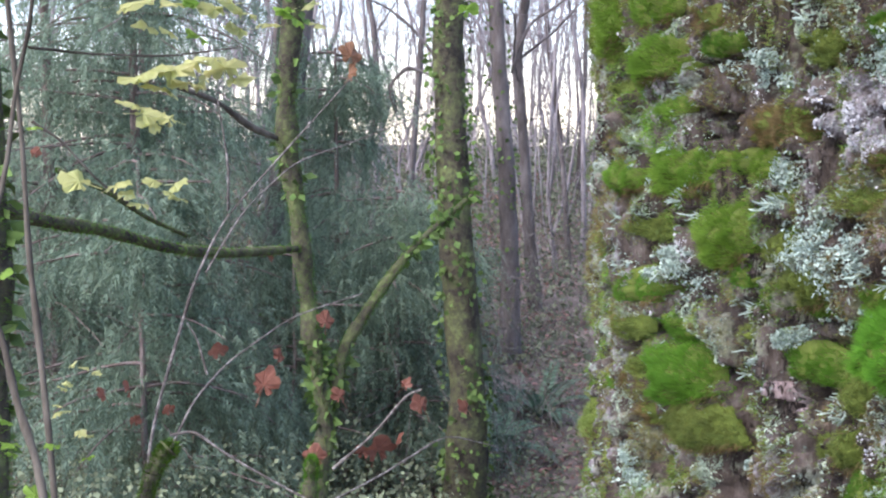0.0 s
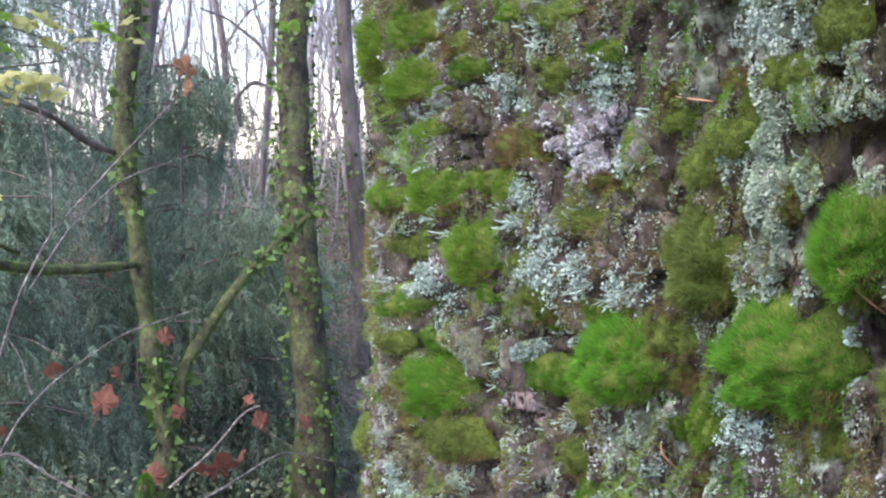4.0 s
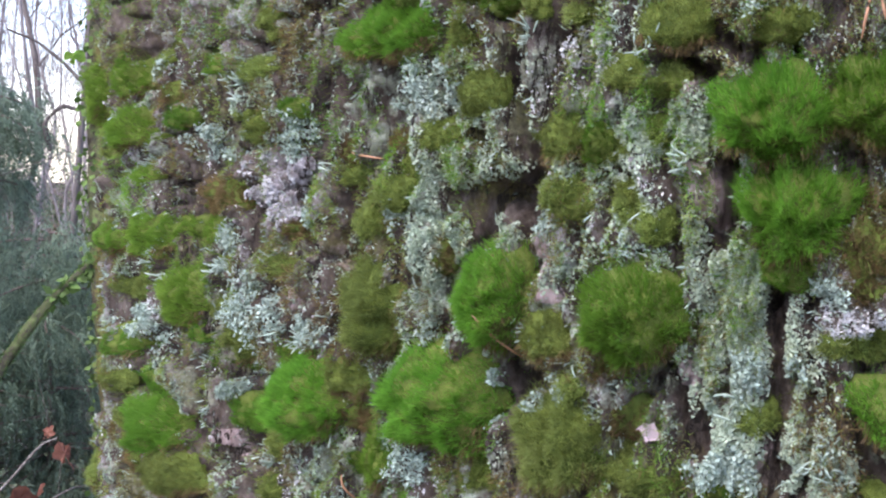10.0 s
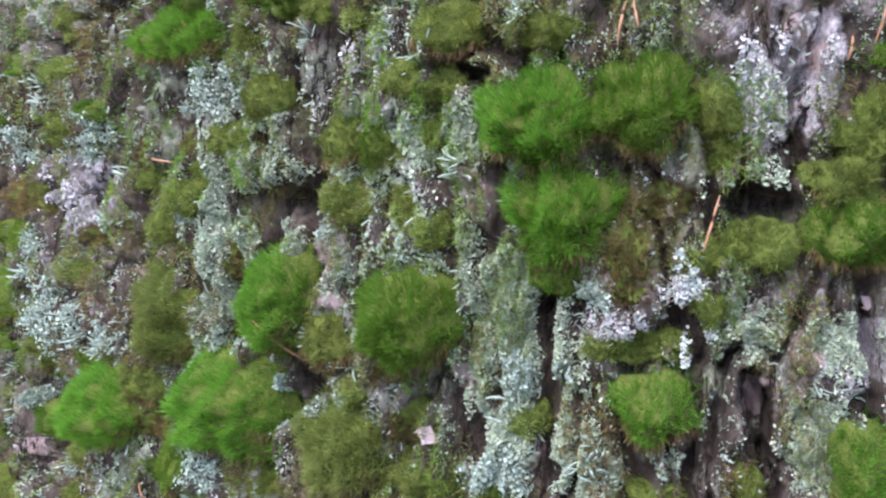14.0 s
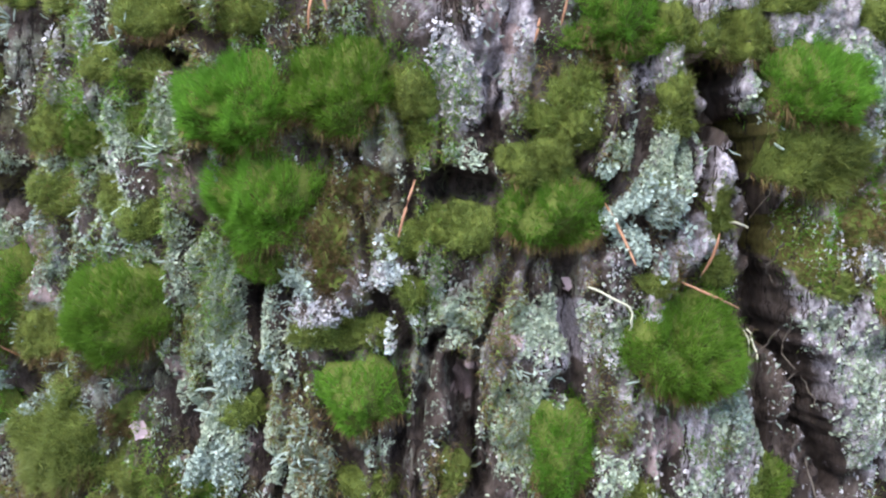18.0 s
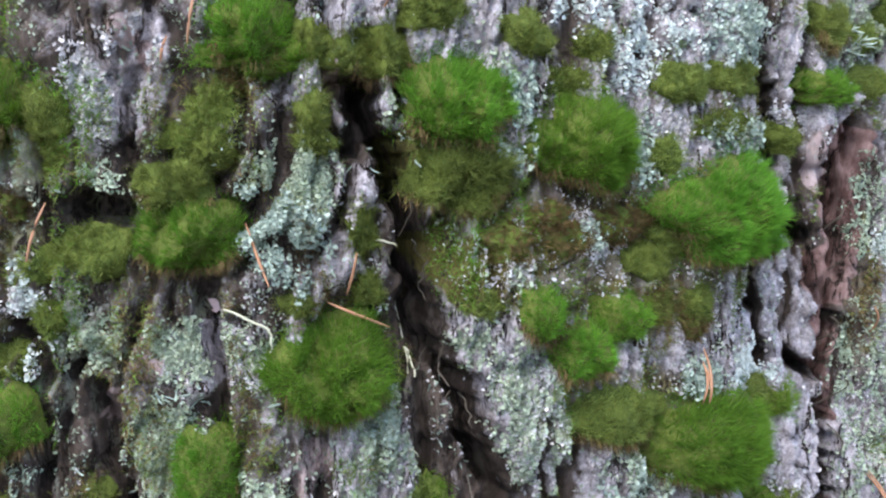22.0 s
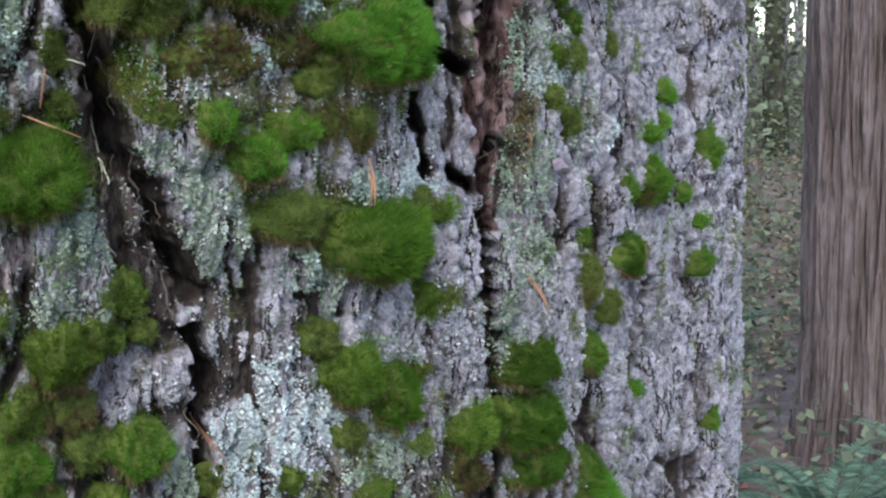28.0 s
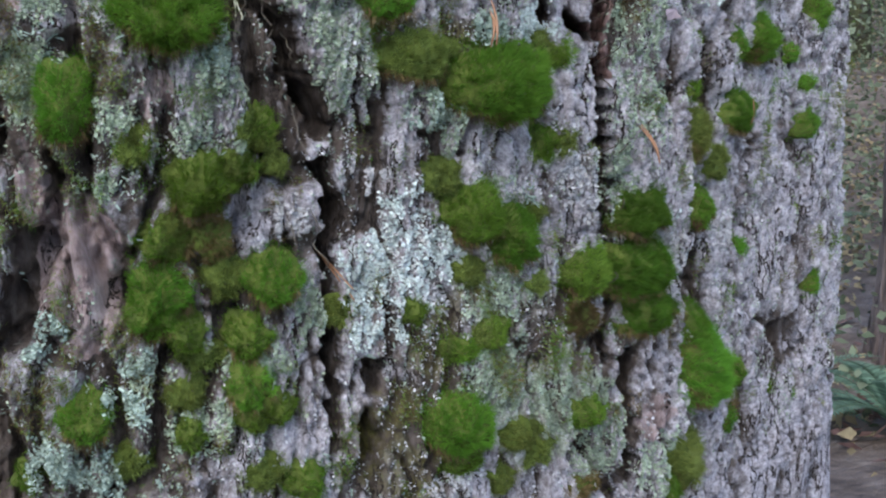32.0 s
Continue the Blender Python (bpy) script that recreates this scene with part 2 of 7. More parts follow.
UNDERGROWTH = material("undergrowth_leaf", [(0.3, (0.11, 0.14, 0.085)), (0.6, (0.19, 0.225, 0.14)), (0.8, (0.29, 0.32, 0.22))], 3, 0.9, 0, island=0.5, through_light=0.2)
MOSSY_BARK = material("mossy_bark", [(0.40, (0.03, 0.026, 0.021)), (0.47, (0.058, 0.054, 0.036)), (0.54, (0.075, 0.083, 0.040)), (0.62, (0.12, 0.147, 0.060))], 34, 0.95, 0.8, 60, dist=0.012)
GREY_BARK = material("grey_bark", [(0.38, (0.055, 0.047, 0.044)), (0.5, (0.12, 0.105, 0.10)), (0.64, (0.21, 0.19, 0.185))], 14, 0.95, 0.6, 50, (1, 1, 0.3), dist=0.01)
# pale grey bark for far stems, lightened to put distance haze into the colour
FAR_HAZE_BARK = material("far_haze_bark", [(0.38, (0.14, 0.125, 0.127)), (0.5, (0.27, 0.245, 0.25)), (0.64, (0.41, 0.38, 0.385))], 14, 0.95, 0.6, 50, (1, 1, 0.3), dist=0.01)
DARK_BARK = material("dark_twig_bark", [(0.38, (0.04, 0.034, 0.027)), (0.5, (0.085, 0.075, 0.06)), (0.64, (0.15, 0.135, 0.11))], 30, 0.95, 0.5, 60, (1, 1, 0.3), dist=0.004)
CEDAR_BARK = material("cedar_bark", [(0.32, (0.075, 0.057, 0.050)), (0.46, (0.135, 0.105, 0.094)), (0.56, (0.19, 0.152, 0.14)), (0.70, (0.27, 0.225, 0.212))], 60, 0.95, 0.9, 120, (1, 1, 0.22), dist=0.010)
TWIG = material("grey_twig", [(0.40, (0.055, 0.048, 0.042)), (0.50, (0.12, 0.108, 0.096)), (0.60, (0.28, 0.265, 0.24))], 110, 0.9, 0.4, 200)
TAN_LEAF = material("tan_litter_leaf", [(0.3, (0.26, 0.20, 0.11)), (0.55, (0.42, 0.34, 0.20)), (0.8, (0.58, 0.50, 0.33))], 30, 0.75, 0.2, 60, island=0.4, through_light=0.3)
LITTER = material("leaf_litter_soil", [(0.34, (0.06, 0.047, 0.040)), (0.47, (0.145, 0.117, 0.10)), (0.57, (0.235, 0.198, 0.172)), (0.7, (0.36, 0.312, 0.275))], 9, 0.95, 0.8, 30, dist=0.03)


# ---- helpers ----
def part(name, bm, mat, parent=None, label=""):
    me = bpy.data.meshes.new(name)
    bm.to_mesh(me)
    bm.free()
    me.materials.append(mat)
    ob = new(name, me)
    if parent:
        ob.parent = parent
    return tagged(ob, label)


def mesh_object(name, verts, faces, mat, parent=None, label="", smooth=False):
    """One mesh object from arrays: verts (n, 3) and faces (m, 3 or 4)."""
    verts, faces = np.asarray(verts, np.float32), np.asarray(faces, np.int32)
    me = bpy.data.meshes.new(name)
    k = faces.shape[1]
    me.vertices.add(len(verts))
    me.vertices.foreach_set("co", verts.ravel())
    me.loops.add(faces.size)
    me.loops.foreach_set("vertex_index", faces.ravel())
    me.polygons.add(len(faces))
    me.polygons.foreach_set("loop_start", np.arange(0, faces.size, k, dtype=np.int32))
    me.update(calc_edges=True)
    if smooth:
        me.polygons.foreach_set("use_smooth", np.ones(len(faces), bool))
    me.materials.append(mat)
    ob = new(name, me)
    if parent:
        ob.parent = parent
    return tagged(ob, label)


RNG = np.random.default_rng(7)
LATTICE = np.random.default_rng(11).random((256, 256)) * 2 * math.pi
GX, GY = np.cos(LATTICE), np.sin(LATTICE)


def perlin(x, y):
    """Gradient noise of two coordinates, about -0.7 to 0.7."""
    x, y = np.asarray(x, float), np.asarray(y, float)
    xi, yi = np.floor(x).astype(int), np.floor(y).astype(int)
    fx, fy = x - xi, y - yi
    sx, sy = fx * fx * fx * (fx * (fx * 6 - 15) + 10), fy * fy * fy * (fy * (fy * 6 - 15) + 10)

    def dot(i, j):
        a, b = (xi + i) & 255, (yi + j) & 255
        return GX[a, b] * (fx - i) + GY[a, b] * (fy - j)

    top, low = dot(0, 0) + sx * (dot(1, 0) - dot(0, 0)), dot(0, 1) + sx * (dot(1, 1) - dot(0, 1))
    return top + sy * (low - top)


def octaves(x, y, n=4, gain=0.5):
    s, a = 0, 1.0
    for i in range(n):
        s = s + a * perlin(x * 2 ** i + 17.3 * i, y * 2 ** i + 5.1 * i)
        a *= gain
    return s


def smoothstep(a, b, x):
    t = np.clip((x - a) / (b - a), 0, 1)
    return t * t * (3 - 2 * t)


# ---- the fir trunk: an uneven column, its furrows and its skin ----
AXIS = (0.86, 1.0)
GROOVES, PATCHES, SWELLS = [], [], []


def groove(width, depth, *places):
    """A furrow in the bark: its half width and depth in metres, and its course as (degrees round the trunk, height) pairs."""
    GROOVES.append((width, depth, places))


def patch(skin, deg, z, w, h, strength=0.8):
    """Where the bark wears a skin: crust, mint, olive or bare."""
    PATCHES.append((skin, deg, z, w, h, strength))


def swell(deg, z, w, h, out):
    """A broad swelling (or hollow, if negative) of the trunk."""
    SWELLS.append((deg, z, w, h, out))


def section(deg):
    """The trunk's plain radius by direction."""
    a = np.radians(deg)
    return 0.662 + 0.0199 * np.cos(2 * a) - 0.0223 * np.sin(2 * a) + 0.0149 * np.cos(3 * a) + 0.0043 * np.sin(3 * a) + 0.0021 * np.cos(4 * a) - 0.0135 * np.sin(4 * a) + 0.046 * smoothstep(-166, -186, deg) + 0.036 * smoothstep(-59, -46, deg)


ARC = 0.0115  # metres of surface per degree


def relief(deg, z):
    deg, z = np.asarray(deg, float), np.asarray(z, float)
    u = deg * ARC
    wob = 0.012 * perlin(u * 9, z * 6) + 0.006 * perlin(u * 25, z * 14)
    uu = u + wob
    h = np.zeros(np.broadcast(deg, z).shape)
    for d0, z0, w, hh, out in SWELLS:
        h = h + out * np.exp(-((deg - d0) * ARC / w) ** 2 - ((z - z0) / hh) ** 2)
    left = smoothstep(-90, -112, deg)
    # broad plates parted by wandering furrows
    broad = perlin(uu * 15, z * 3.2 + 3 * perlin(u * 4, z * 2))
    h = h + 0.006 * broad
    for fu, fz, shift, wide, deep, side in ((13, 3.0, 40.0, 0.12, 0.021, 1), (24, 7.0, 11.0, 0.11, 0.014, 1), (44, 15.0, 77.0, 0.13, 0.008, 1), (58, 21.0, 23.0, 0.13, 0.006, 0), (26, 46.0, 61.0, 0.10, 0.0035, 0)):
        c = np.abs(perlin(uu * fu + shift, z * fz + 0.8 * perlin(u * 11 + shift, z * 9)))
        h = h - deep * (0.72 - 0.30 * smoothstep(-72, -84, deg) * (1 - left) + 0.34 * left + 0.28 * smoothstep(-150, -178, deg) if side else 1 - 0.6 * left) * smoothstep(wide, 0.01, c) * smoothstep(-0.5, 0.1, perlin(u * 7 + shift, z * 6))
    # knobs of shaggy bark on the western side
    knob = smoothstep(-140, -172, deg)
    h = h + knob * (0.015 * perlin(uu * 26 + 3, z * 12) - 0.022 * smoothstep(0.13, 0.0, np.abs(perlin(uu * 27 + 51, z * 9 + 1.5 * perlin(u * 20, z * 20)))))
    # flakes of cork, splinters and crumbs
    flake = perlin(uu * 55, z * (19 + 24 * left))
    h = h + (0.0034 + 0.0016 * left) * np.sign(flake) * np.abs(flake) ** 0.5
    h = h - 0.0050 * smoothstep(0.15, 0.0, np.abs(perlin(uu * 66 + 9, z * (15 + 10 * left)))) * smoothstep(-0.35, 0.2, perlin(u * 14 + 6, z * 9))
    h = h + (0.0018 + 0.0030 * left) * octaves(uu * 130, z * (80 + 10 * left), 3, 0.65)
    torn = skin_value("bare", deg, z)
    if torn.any():
        h = h + smoothstep(0.1, 0.5, torn) * (0.006 * np.sign(perlin(uu * 105 + 5, z * 7)) * np.abs(perlin(uu * 105 + 5, z * 7)) ** 0.5 + 0.0035 * perlin(uu * 230, z * 21) - 0.003)
    cuts = np.zeros(h.shape)
    for width, depth, places in GROOVES:
        p = np.array(places, float)
        px, pz = p[:, 0] * ARC, p[:, 1]
        lo, hi = pz.min() - 0.02, pz.max() + 0.02
        inside = (z > lo - 0.02) & (z < hi + 0.02) & (np.abs(u - px.mean()) < (px.max() - px.min()) / 2 + 0.08)
        if not inside.any():
            continue
        x, y = (u + 0.007 * perlin(u * 60 + 3, z * 45) + 0.004 * perlin(u * 170, z * 120))[inside], None
        zz = np.broadcast_to(z, inside.shape)[inside]
        best = np.full(x.shape, 9.0)
        for i in range(len(p) - 1):
            ax, az, bx, bz = px[i], pz[i], px[i + 1], pz[i + 1]
            t = np.clip(((x - ax) * (bx - ax) + (zz - az) * (bz - az)) / ((bx - ax) ** 2 + (bz - az) ** 2 + 1e-9), 0, 1)
            best = np.minimum(best, np.hypot(x - ax - t * (bx - ax), zz - az - t * (bz - az)))
        wide = width * (1 + 0.5 * perlin(x * 30, zz * 30))
        cut = np.zeros(inside.shape)
        cut[inside] = depth * (0.95 + 0.15 * perlin(x * 45, zz * 12)) * smoothstep(wide * 1.2, wide * 0.4, best)
        cuts = np.maximum(cuts, cut)
    return h - np.minimum(cuts, 0.085)


HEIGHTS = []  # the close skin's relief on a regular grid, kept by trunk_mesh


def bark_height(deg, z):
    """The height of the finished bark at any place of the close skin."""
    deg, z = np.broadcast_arrays(np.asarray(deg, float), np.asarray(z, float))
    g = HEIGHTS[0]
    x, y = np.clip((deg + 206) / 0.15, 0, g.shape[1] - 1.001), np.clip((z - 0.94) / 0.002, 0, g.shape[0] - 1.001)
    i, j = x.astype(int), y.astype(int)
    fx, fy = x - i, y - j
    return (g[j, i] * (1 - fx) + g[j, i + 1] * fx) * (1 - fy) + (g[j + 1, i] * (1 - fx) + g[j + 1, i + 1] * fx) * fy


def on_bark(deg, z, out=0.0):
    """Places on the bark, out metres proud of it."""
    deg, z = np.atleast_1d(np.asarray(deg, float)), np.atleast_1d(np.asarray(z, float))
    r = section(deg) + bark_height(deg, z) + out
    a = np.radians(deg)
    return np.stack([AXIS[0] + r * np.cos(a), AXIS[1] + r * np.sin(a), np.broadcast_to(z, r.shape)], -1)


def outward(deg):
    a = np.radians(np.atleast_1d(np.asarray(deg, float)))
    return np.stack([np.cos(a), np.sin(a), np.zeros_like(a)], -1)


def skin_value(name, deg, z):
    deg, z = np.broadcast_arrays(np.asarray(deg, float), np.asarray(z, float))
    v = np.zeros(deg.shape)
    for skin, d0, z0, w, h, s in PATCHES:
        if skin == name:
            q = ((deg - d0) * ARC / w) ** 2 + ((z - z0) / h) ** 2
            v = np.maximum(v, s * smoothstep(1.5, 0.5, q))
    return v


# ---- ground ----
def ground_height(x, y):
    """A dip behind the fir, a gentle rise to a crest, and a bank to the east."""
    x, y = np.asarray(x, float), np.asarray(y, float)
    d = np.hypot(x, y)
    east = smoothstep(1.5, 4.5, x - 0.15 * y)
    dip = -1.25 * smoothstep(1.5, 7.0, y) * (1 - east) + (0.122 * np.clip(y - 8.5, 0, 17) + 0.35 * perlin(x * 0.22, y * 0.16) * smoothstep(12, 24, y)) * (1 - east) - 0.10 * np.clip(y - 27, 0, 130) * (1 - east)
    bank = (0.13 * np.clip(x - 5.5, 0, 12) - 0.06 * np.clip(x - 20, 0, 60)) * east
    return dip + bank + 0.10 * octaves(x * 0.35, y * 0.35, 3) * smoothstep(1.5, 4, d) - 0.02


def ground_sheet():
    k = np.concatenate([-np.geomspace(400, 26, 16), np.linspace(-24, 24, 161), np.geomspace(26, 400, 16)])
    X, Y = np.meshgrid(k, k)
    Z = ground_height(X, Y) + 0.025 * octaves(X * 2.1, Y * 2.1, 3)
    n = len(k)
    i = np.arange(n * n).reshape(n, n)
    f = np.stack([i[:-1, :-1], i[:-1, 1:], i[1:, 1:], i[1:, :-1]], -1).reshape(-1, 4)
    tagged(mesh_object("ground", np.stack([X, Y, Z], -1).reshape(-1, 3), f, LITTER, smooth=True), "sloping forest floor of brown leaf litter and soil", "ground", kind="structure")


ground_sheet()


def trunk_mesh(tree):
    """The trunk as one skin, parted into bark plates where it is seen close."""
    deg = np.concatenate([np.arange(-206, -34, 0.15), np.arange(-34, 154, 3.0)])
    z = np.concatenate([np.linspace(-0.3, 0.94, 25)[:-1], np.arange(0.94, 1.66, 0.002), np.geomspace(1.665, 14, 40)])
    D, Z = np.meshgrid(deg, z)
    h = relief(D, Z)
    HEIGHTS.append(h[24:384, :1147].copy())
    r = section(D) + h * (1 - 0.5 * smoothstep(1.75, 2.2, Z)) + 0.30 * smoothstep(0.7, -0.3, Z) ** 2 - 0.018 * np.clip(Z - 1.7, 0, 20)
    a = np.radians(D)
    n, m = D.shape
    i = np.arange(n * m).reshape(n, m)
    j = np.roll(i, -1, 1)
    f = np.stack([i[:-1], j[:-1], j[1:], i[1:]], -1).reshape(-1, 4)
    u = D * ARC
    # torn walls: ledges and splinters that jut sideways into the furrows
    deep = smoothstep(-0.006, -0.018, h) * ((Z > 0.95) & (Z < 1.64))
    floor = np.maximum(h, -0.035)
    jut = deep * (0.0035 * perlin(floor * 150 + u * 6, Z * 48) + 0.0022 * perlin(floor * 330 + 9, Z * 130 + u * 20))
    rise = deep * 0.0022 * perlin(floor * 170 + 40, u * 90 + Z * 12)
    # the eastern cracks run in aslant
    slant = 0.75 * np.clip(-h - 0.012, 0, 0.09) * smoothstep(-93, -88, D) * smoothstep(-50, -60, D) * (deep > 0)
    a = a + (jut + slant) / 0.66
    V = np.stack([AXIS[0] + r * np.cos(a), AXIS[1] + r * np.sin(a), Z + rise], -1).reshape(-1, 3)
    right = smoothstep(-125, -104, D + 9 * perlin(u * 9, Z * 7))
    base = {"crust": 0.30 + 0.28 * right + 0.18 * smoothstep(-0.008, 0.008, h) - 0.36 * smoothstep(-0.008, -0.024, h) + 0.22 * perlin(u * 14 + 50, Z * 8), "mint": 0.41 - 0.17 * right + 0.25 * perlin(u * 12, Z * 9), "olive": 0.40 - 0.20 * right + 0.28 * perlin(u * 10 + 5, Z * 8), "rose": 0.18 + 0.34 * perlin(u * 21 + 31, Z * 11), "bare": 0.20 - 0.07 * right + 0.3 * perlin(u * 11 + 31, Z * 6) + 0.10 * smoothstep(-0.010, -0.03, h)}
    skins = {k: skin_value(k, D, Z) for k in base}
    values = {k: np.maximum(v - 0.25 * np.max([skins[o] for o in base if o != k], 0), skins[k] + 0.1 * v * (skins[k] > 0)).ravel().astype(np.float32) for k, v in base.items()}
    # plates: cells that wander like the furrows
    cu, cz = np.floor((u + 0.03 * perlin(u * 7, Z * 5)) / 0.11), np.floor((Z + 0.05 * perlin(u * 5 + 9, Z * 4)) / 0.19)
    near = (D > -204) & (D < -38) & (Z > 0.95) & (Z < 1.64)
    cell = np.where(near, cu * 100 + cz, 1e6)[:-1].ravel()
    for key in np.unique(cell):
        faces = f[cell == key]
        used, back = np.unique(faces, return_inverse=True)
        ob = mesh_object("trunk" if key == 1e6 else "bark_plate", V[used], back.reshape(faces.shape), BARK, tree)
        for k, v in values.items():
            ob.data.attributes.new(k, "FLOAT", "POINT").data.foreach_set("value", v[used])


patch("crust", -162.1, 1.451, 0.039, 0.026, 0.5)
patch("rose", -132.2, 1.512, 0.010, 0.009, 0.6)
patch("rose", -130.5, 1.458, 0.008, 0.019, 0.6)
patch("rose", -131.3, 1.361, 0.005, 0.009, 0.6)
patch("rose", -128.0, 1.330, 0.006, 0.010, 0.6)
patch("crust", -159.3, 1.449, 0.050, 0.029, 0.5)
patch("mint", -146.9, 1.403, 0.025, 0.034, 0.5)
groove(0.0040, 0.029, (-130.0, 1.464), (-129.4, 1.441))
patch("rose", -131.3, 1.363, 0.007, 0.009, 0.6)
patch("rose", -128.2, 1.337, 0.006, 0.010, 0.6)
patch("rose", -130.9, 1.306, 0.005, 0.009, 0.6)
patch("rose", -108.3, 1.520, 0.005, 0.008, 0.6)
patch("rose", -130.1, 1.453, 0.007, 0.014, 0.6)
patch("rose", -116.0, 1.389, 0.009, 0.012, 0.6)
patch("rose", -117.7, 1.367, 0.008, 0.008, 0.6)
patch("rose", -115.6, 1.311, 0.007, 0.005, 0.6)
patch("rose", -109.4, 1.338, 0.009, 0.012, 0.6)
patch("crust", -117.9, 1.511, 0.017, 0.029, 0.58)
patch("crust", -116.3, 1.514, 0.010, 0.024, 0.58)
patch("crust", -110.1, 1.512, 0.010, 0.011, 0.58)
patch("crust", -113.4, 1.389, 0.024, 0.016)
groove(0.0047, 0.030, (-118.2, 1.370), (-117.9, 1.343), (-117.2, 1.305))
groove(0.0027, 0.022, (-119.1, 1.391), (-119.3, 1.378))
groove(0.0050, 0.030, (-118.4, 1.460), (-117.4, 1.458))
groove(0.0082, 0.045, (-107.1, 1.515), (-107.3, 1.486))
groove(0.0025, 0.015, (-117.0, 1.511), (-116.8, 1.481))
groove(0.0025, 0.022, (-130.2, 1.464), (-129.9, 1.428))
groove(0.0025, 0.021, (-86.6, 1.539), (-86.2, 1.511))
groove(0.0025, 0.021, (-98.3, 1.346), (-98.0, 1.303))
groove(0.0025, 0.018, (-99.7, 1.354), (-98.9, 1.304))
groove(0.0025, 0.015, (-95.6, 1.324), (-95.3, 1.299))
groove(0.0033, 0.024, (-67.9, 1.342), (-67.2, 1.285))
groove(0.0025, 0.015, (-91.3, 1.553), (-90.9, 1.532))
patch("rose", -109.2, 1.333, 0.008, 0.011, 0.6)
patch("olive", -105.3, 1.478, 0.008, 0.017)
patch("olive", -102.8, 1.426, 0.012, 0.020)
patch("olive", -103.8, 1.435, 0.009, 0.017)
patch("crust", -115.7, 1.528, 0.012, 0.028, 0.58)
patch("rose", -108.0, 1.511, 0.005, 0.008, 0.6)
groove(0.0025, 0.018, (-116.5, 1.513), (-116.5, 1.472))
groove(0.0055, 0.030, (-118.5, 1.464), (-116.9, 1.459))
groove(0.0051, 0.030, (-117.7, 1.365), (-117.4, 1.320))
groove(0.0025, 0.018, (-65.0, 1.373), (-64.5, 1.350))
groove(0.0025, 0.015, (-62.4, 1.248), (-62.9, 1.211))
groove(0.0035, 0.021, (-49.0, 1.431), (-48.4, 1.411))
groove(0.0026, 0.018, (-55.0, 1.465), (-53.6, 1.437))
patch("crust", -104.3, 1.263, 0.019, 0.019)
groove(0.0040, 0.027, (-84.4, 1.364), (-82.4, 1.355))
groove(0.0025, 0.012, (-59.0, 1.251), (-58.4, 1.201))
patch("rose", -114.0, 1.232, 0.026, 0.050, 0.85)
patch("rose", -115.7, 1.281, 0.008, 0.025)
patch("rose", -109.3, 1.334, 0.006, 0.010, 0.6)
patch("rose", -75.0, 1.061, 0.026, 0.020, 0.6)
patch("crust", -105.0, 1.256, 0.016, 0.020)
groove(0.0058, 0.033, (-116.4, 1.259), (-117.1, 1.214))
groove(0.0035, 0.022, (-99.0, 1.161), (-99.1, 1.143))
groove(0.0026, 0.015, (-59.9, 1.257), (-59.6, 1.219))
groove(0.0029, 0.015, (-50.7, 1.109), (-50.3, 1.032))
groove(0.0031, 0.024, (-114.8, 1.302), (-114.9, 1.252))

groove(0.0060, 0.040, (-154.4, 1.528), (-154.1, 1.512))
groove(0.0060, 0.040, (-163.1, 1.496), (-162.5, 1.481))
groove(0.0050, 0.035, (-152.5, 1.421), (-153.4, 1.401))
groove(0.0050, 0.040, (-171.7, 1.285), (-171.1, 1.269))
groove(0.0050, 0.035, (-182.6, 1.388), (-181.5, 1.373))
groove(0.0070, 0.030, (-168.1, 1.250), (-166.5, 1.229), (-164.8, 1.202))
groove(0.0050, 0.035, (-166.2, 1.433), (-165.8, 1.410))
groove(0.0040, 0.030, (-176.1, 1.374), (-175.2, 1.353))
groove(0.0050, 0.030, (-167.1, 1.358), (-167.3, 1.325))
groove(0.0040, 0.030, (-164.8, 1.250), (-164.1, 1.223))
groove(0.0075, 0.050, (-141.8, 1.561), (-141.2, 1.529), (-141.0, 1.498), (-140.4, 1.473), (-140.5, 1.451), (-139.8, 1.414))
groove(0.0095, 0.070, (-141.3, 1.367), (-140.7, 1.340))
groove(0.0060, 0.045, (-140.5, 1.331), (-140.3, 1.283))
groove(0.0060, 0.040, (-129.7, 1.474), (-129.5, 1.435))
groove(0.0060, 0.035, (-132.9, 1.523), (-130.5, 1.518))
groove(0.0050, 0.030, (-144.3, 1.487), (-142.9, 1.484))
groove(0.0060, 0.035, (-154.3, 1.528), (-153.5, 1.517))
groove(0.0060, 0.035, (-153.0, 1.418), (-154.0, 1.404))
patch("rose", -160.0, 1.375, 0.013, 0.011, 0.80)
patch("rose", -167.7, 1.258, 0.013, 0.012, 0.80)
patch("rose", -158.1, 1.287, 0.011, 0.011, 0.80)
patch("rose", -132.5, 1.511, 0.006, 0.007, 0.80)
patch("rose", -131.3, 1.465, 0.005, 0.007, 0.80)
patch("rose", -130.4, 1.455, 0.005, 0.019, 0.80)
patch("rose", -131.1, 1.361, 0.007, 0.009, 0.80)
patch("rose", -128.0, 1.329, 0.007, 0.012, 0.80)
patch("rose", -139.5, 1.421, 0.010, 0.019, 0.80)
patch("rose", -138.5, 1.400, 0.009, 0.006, 0.80)

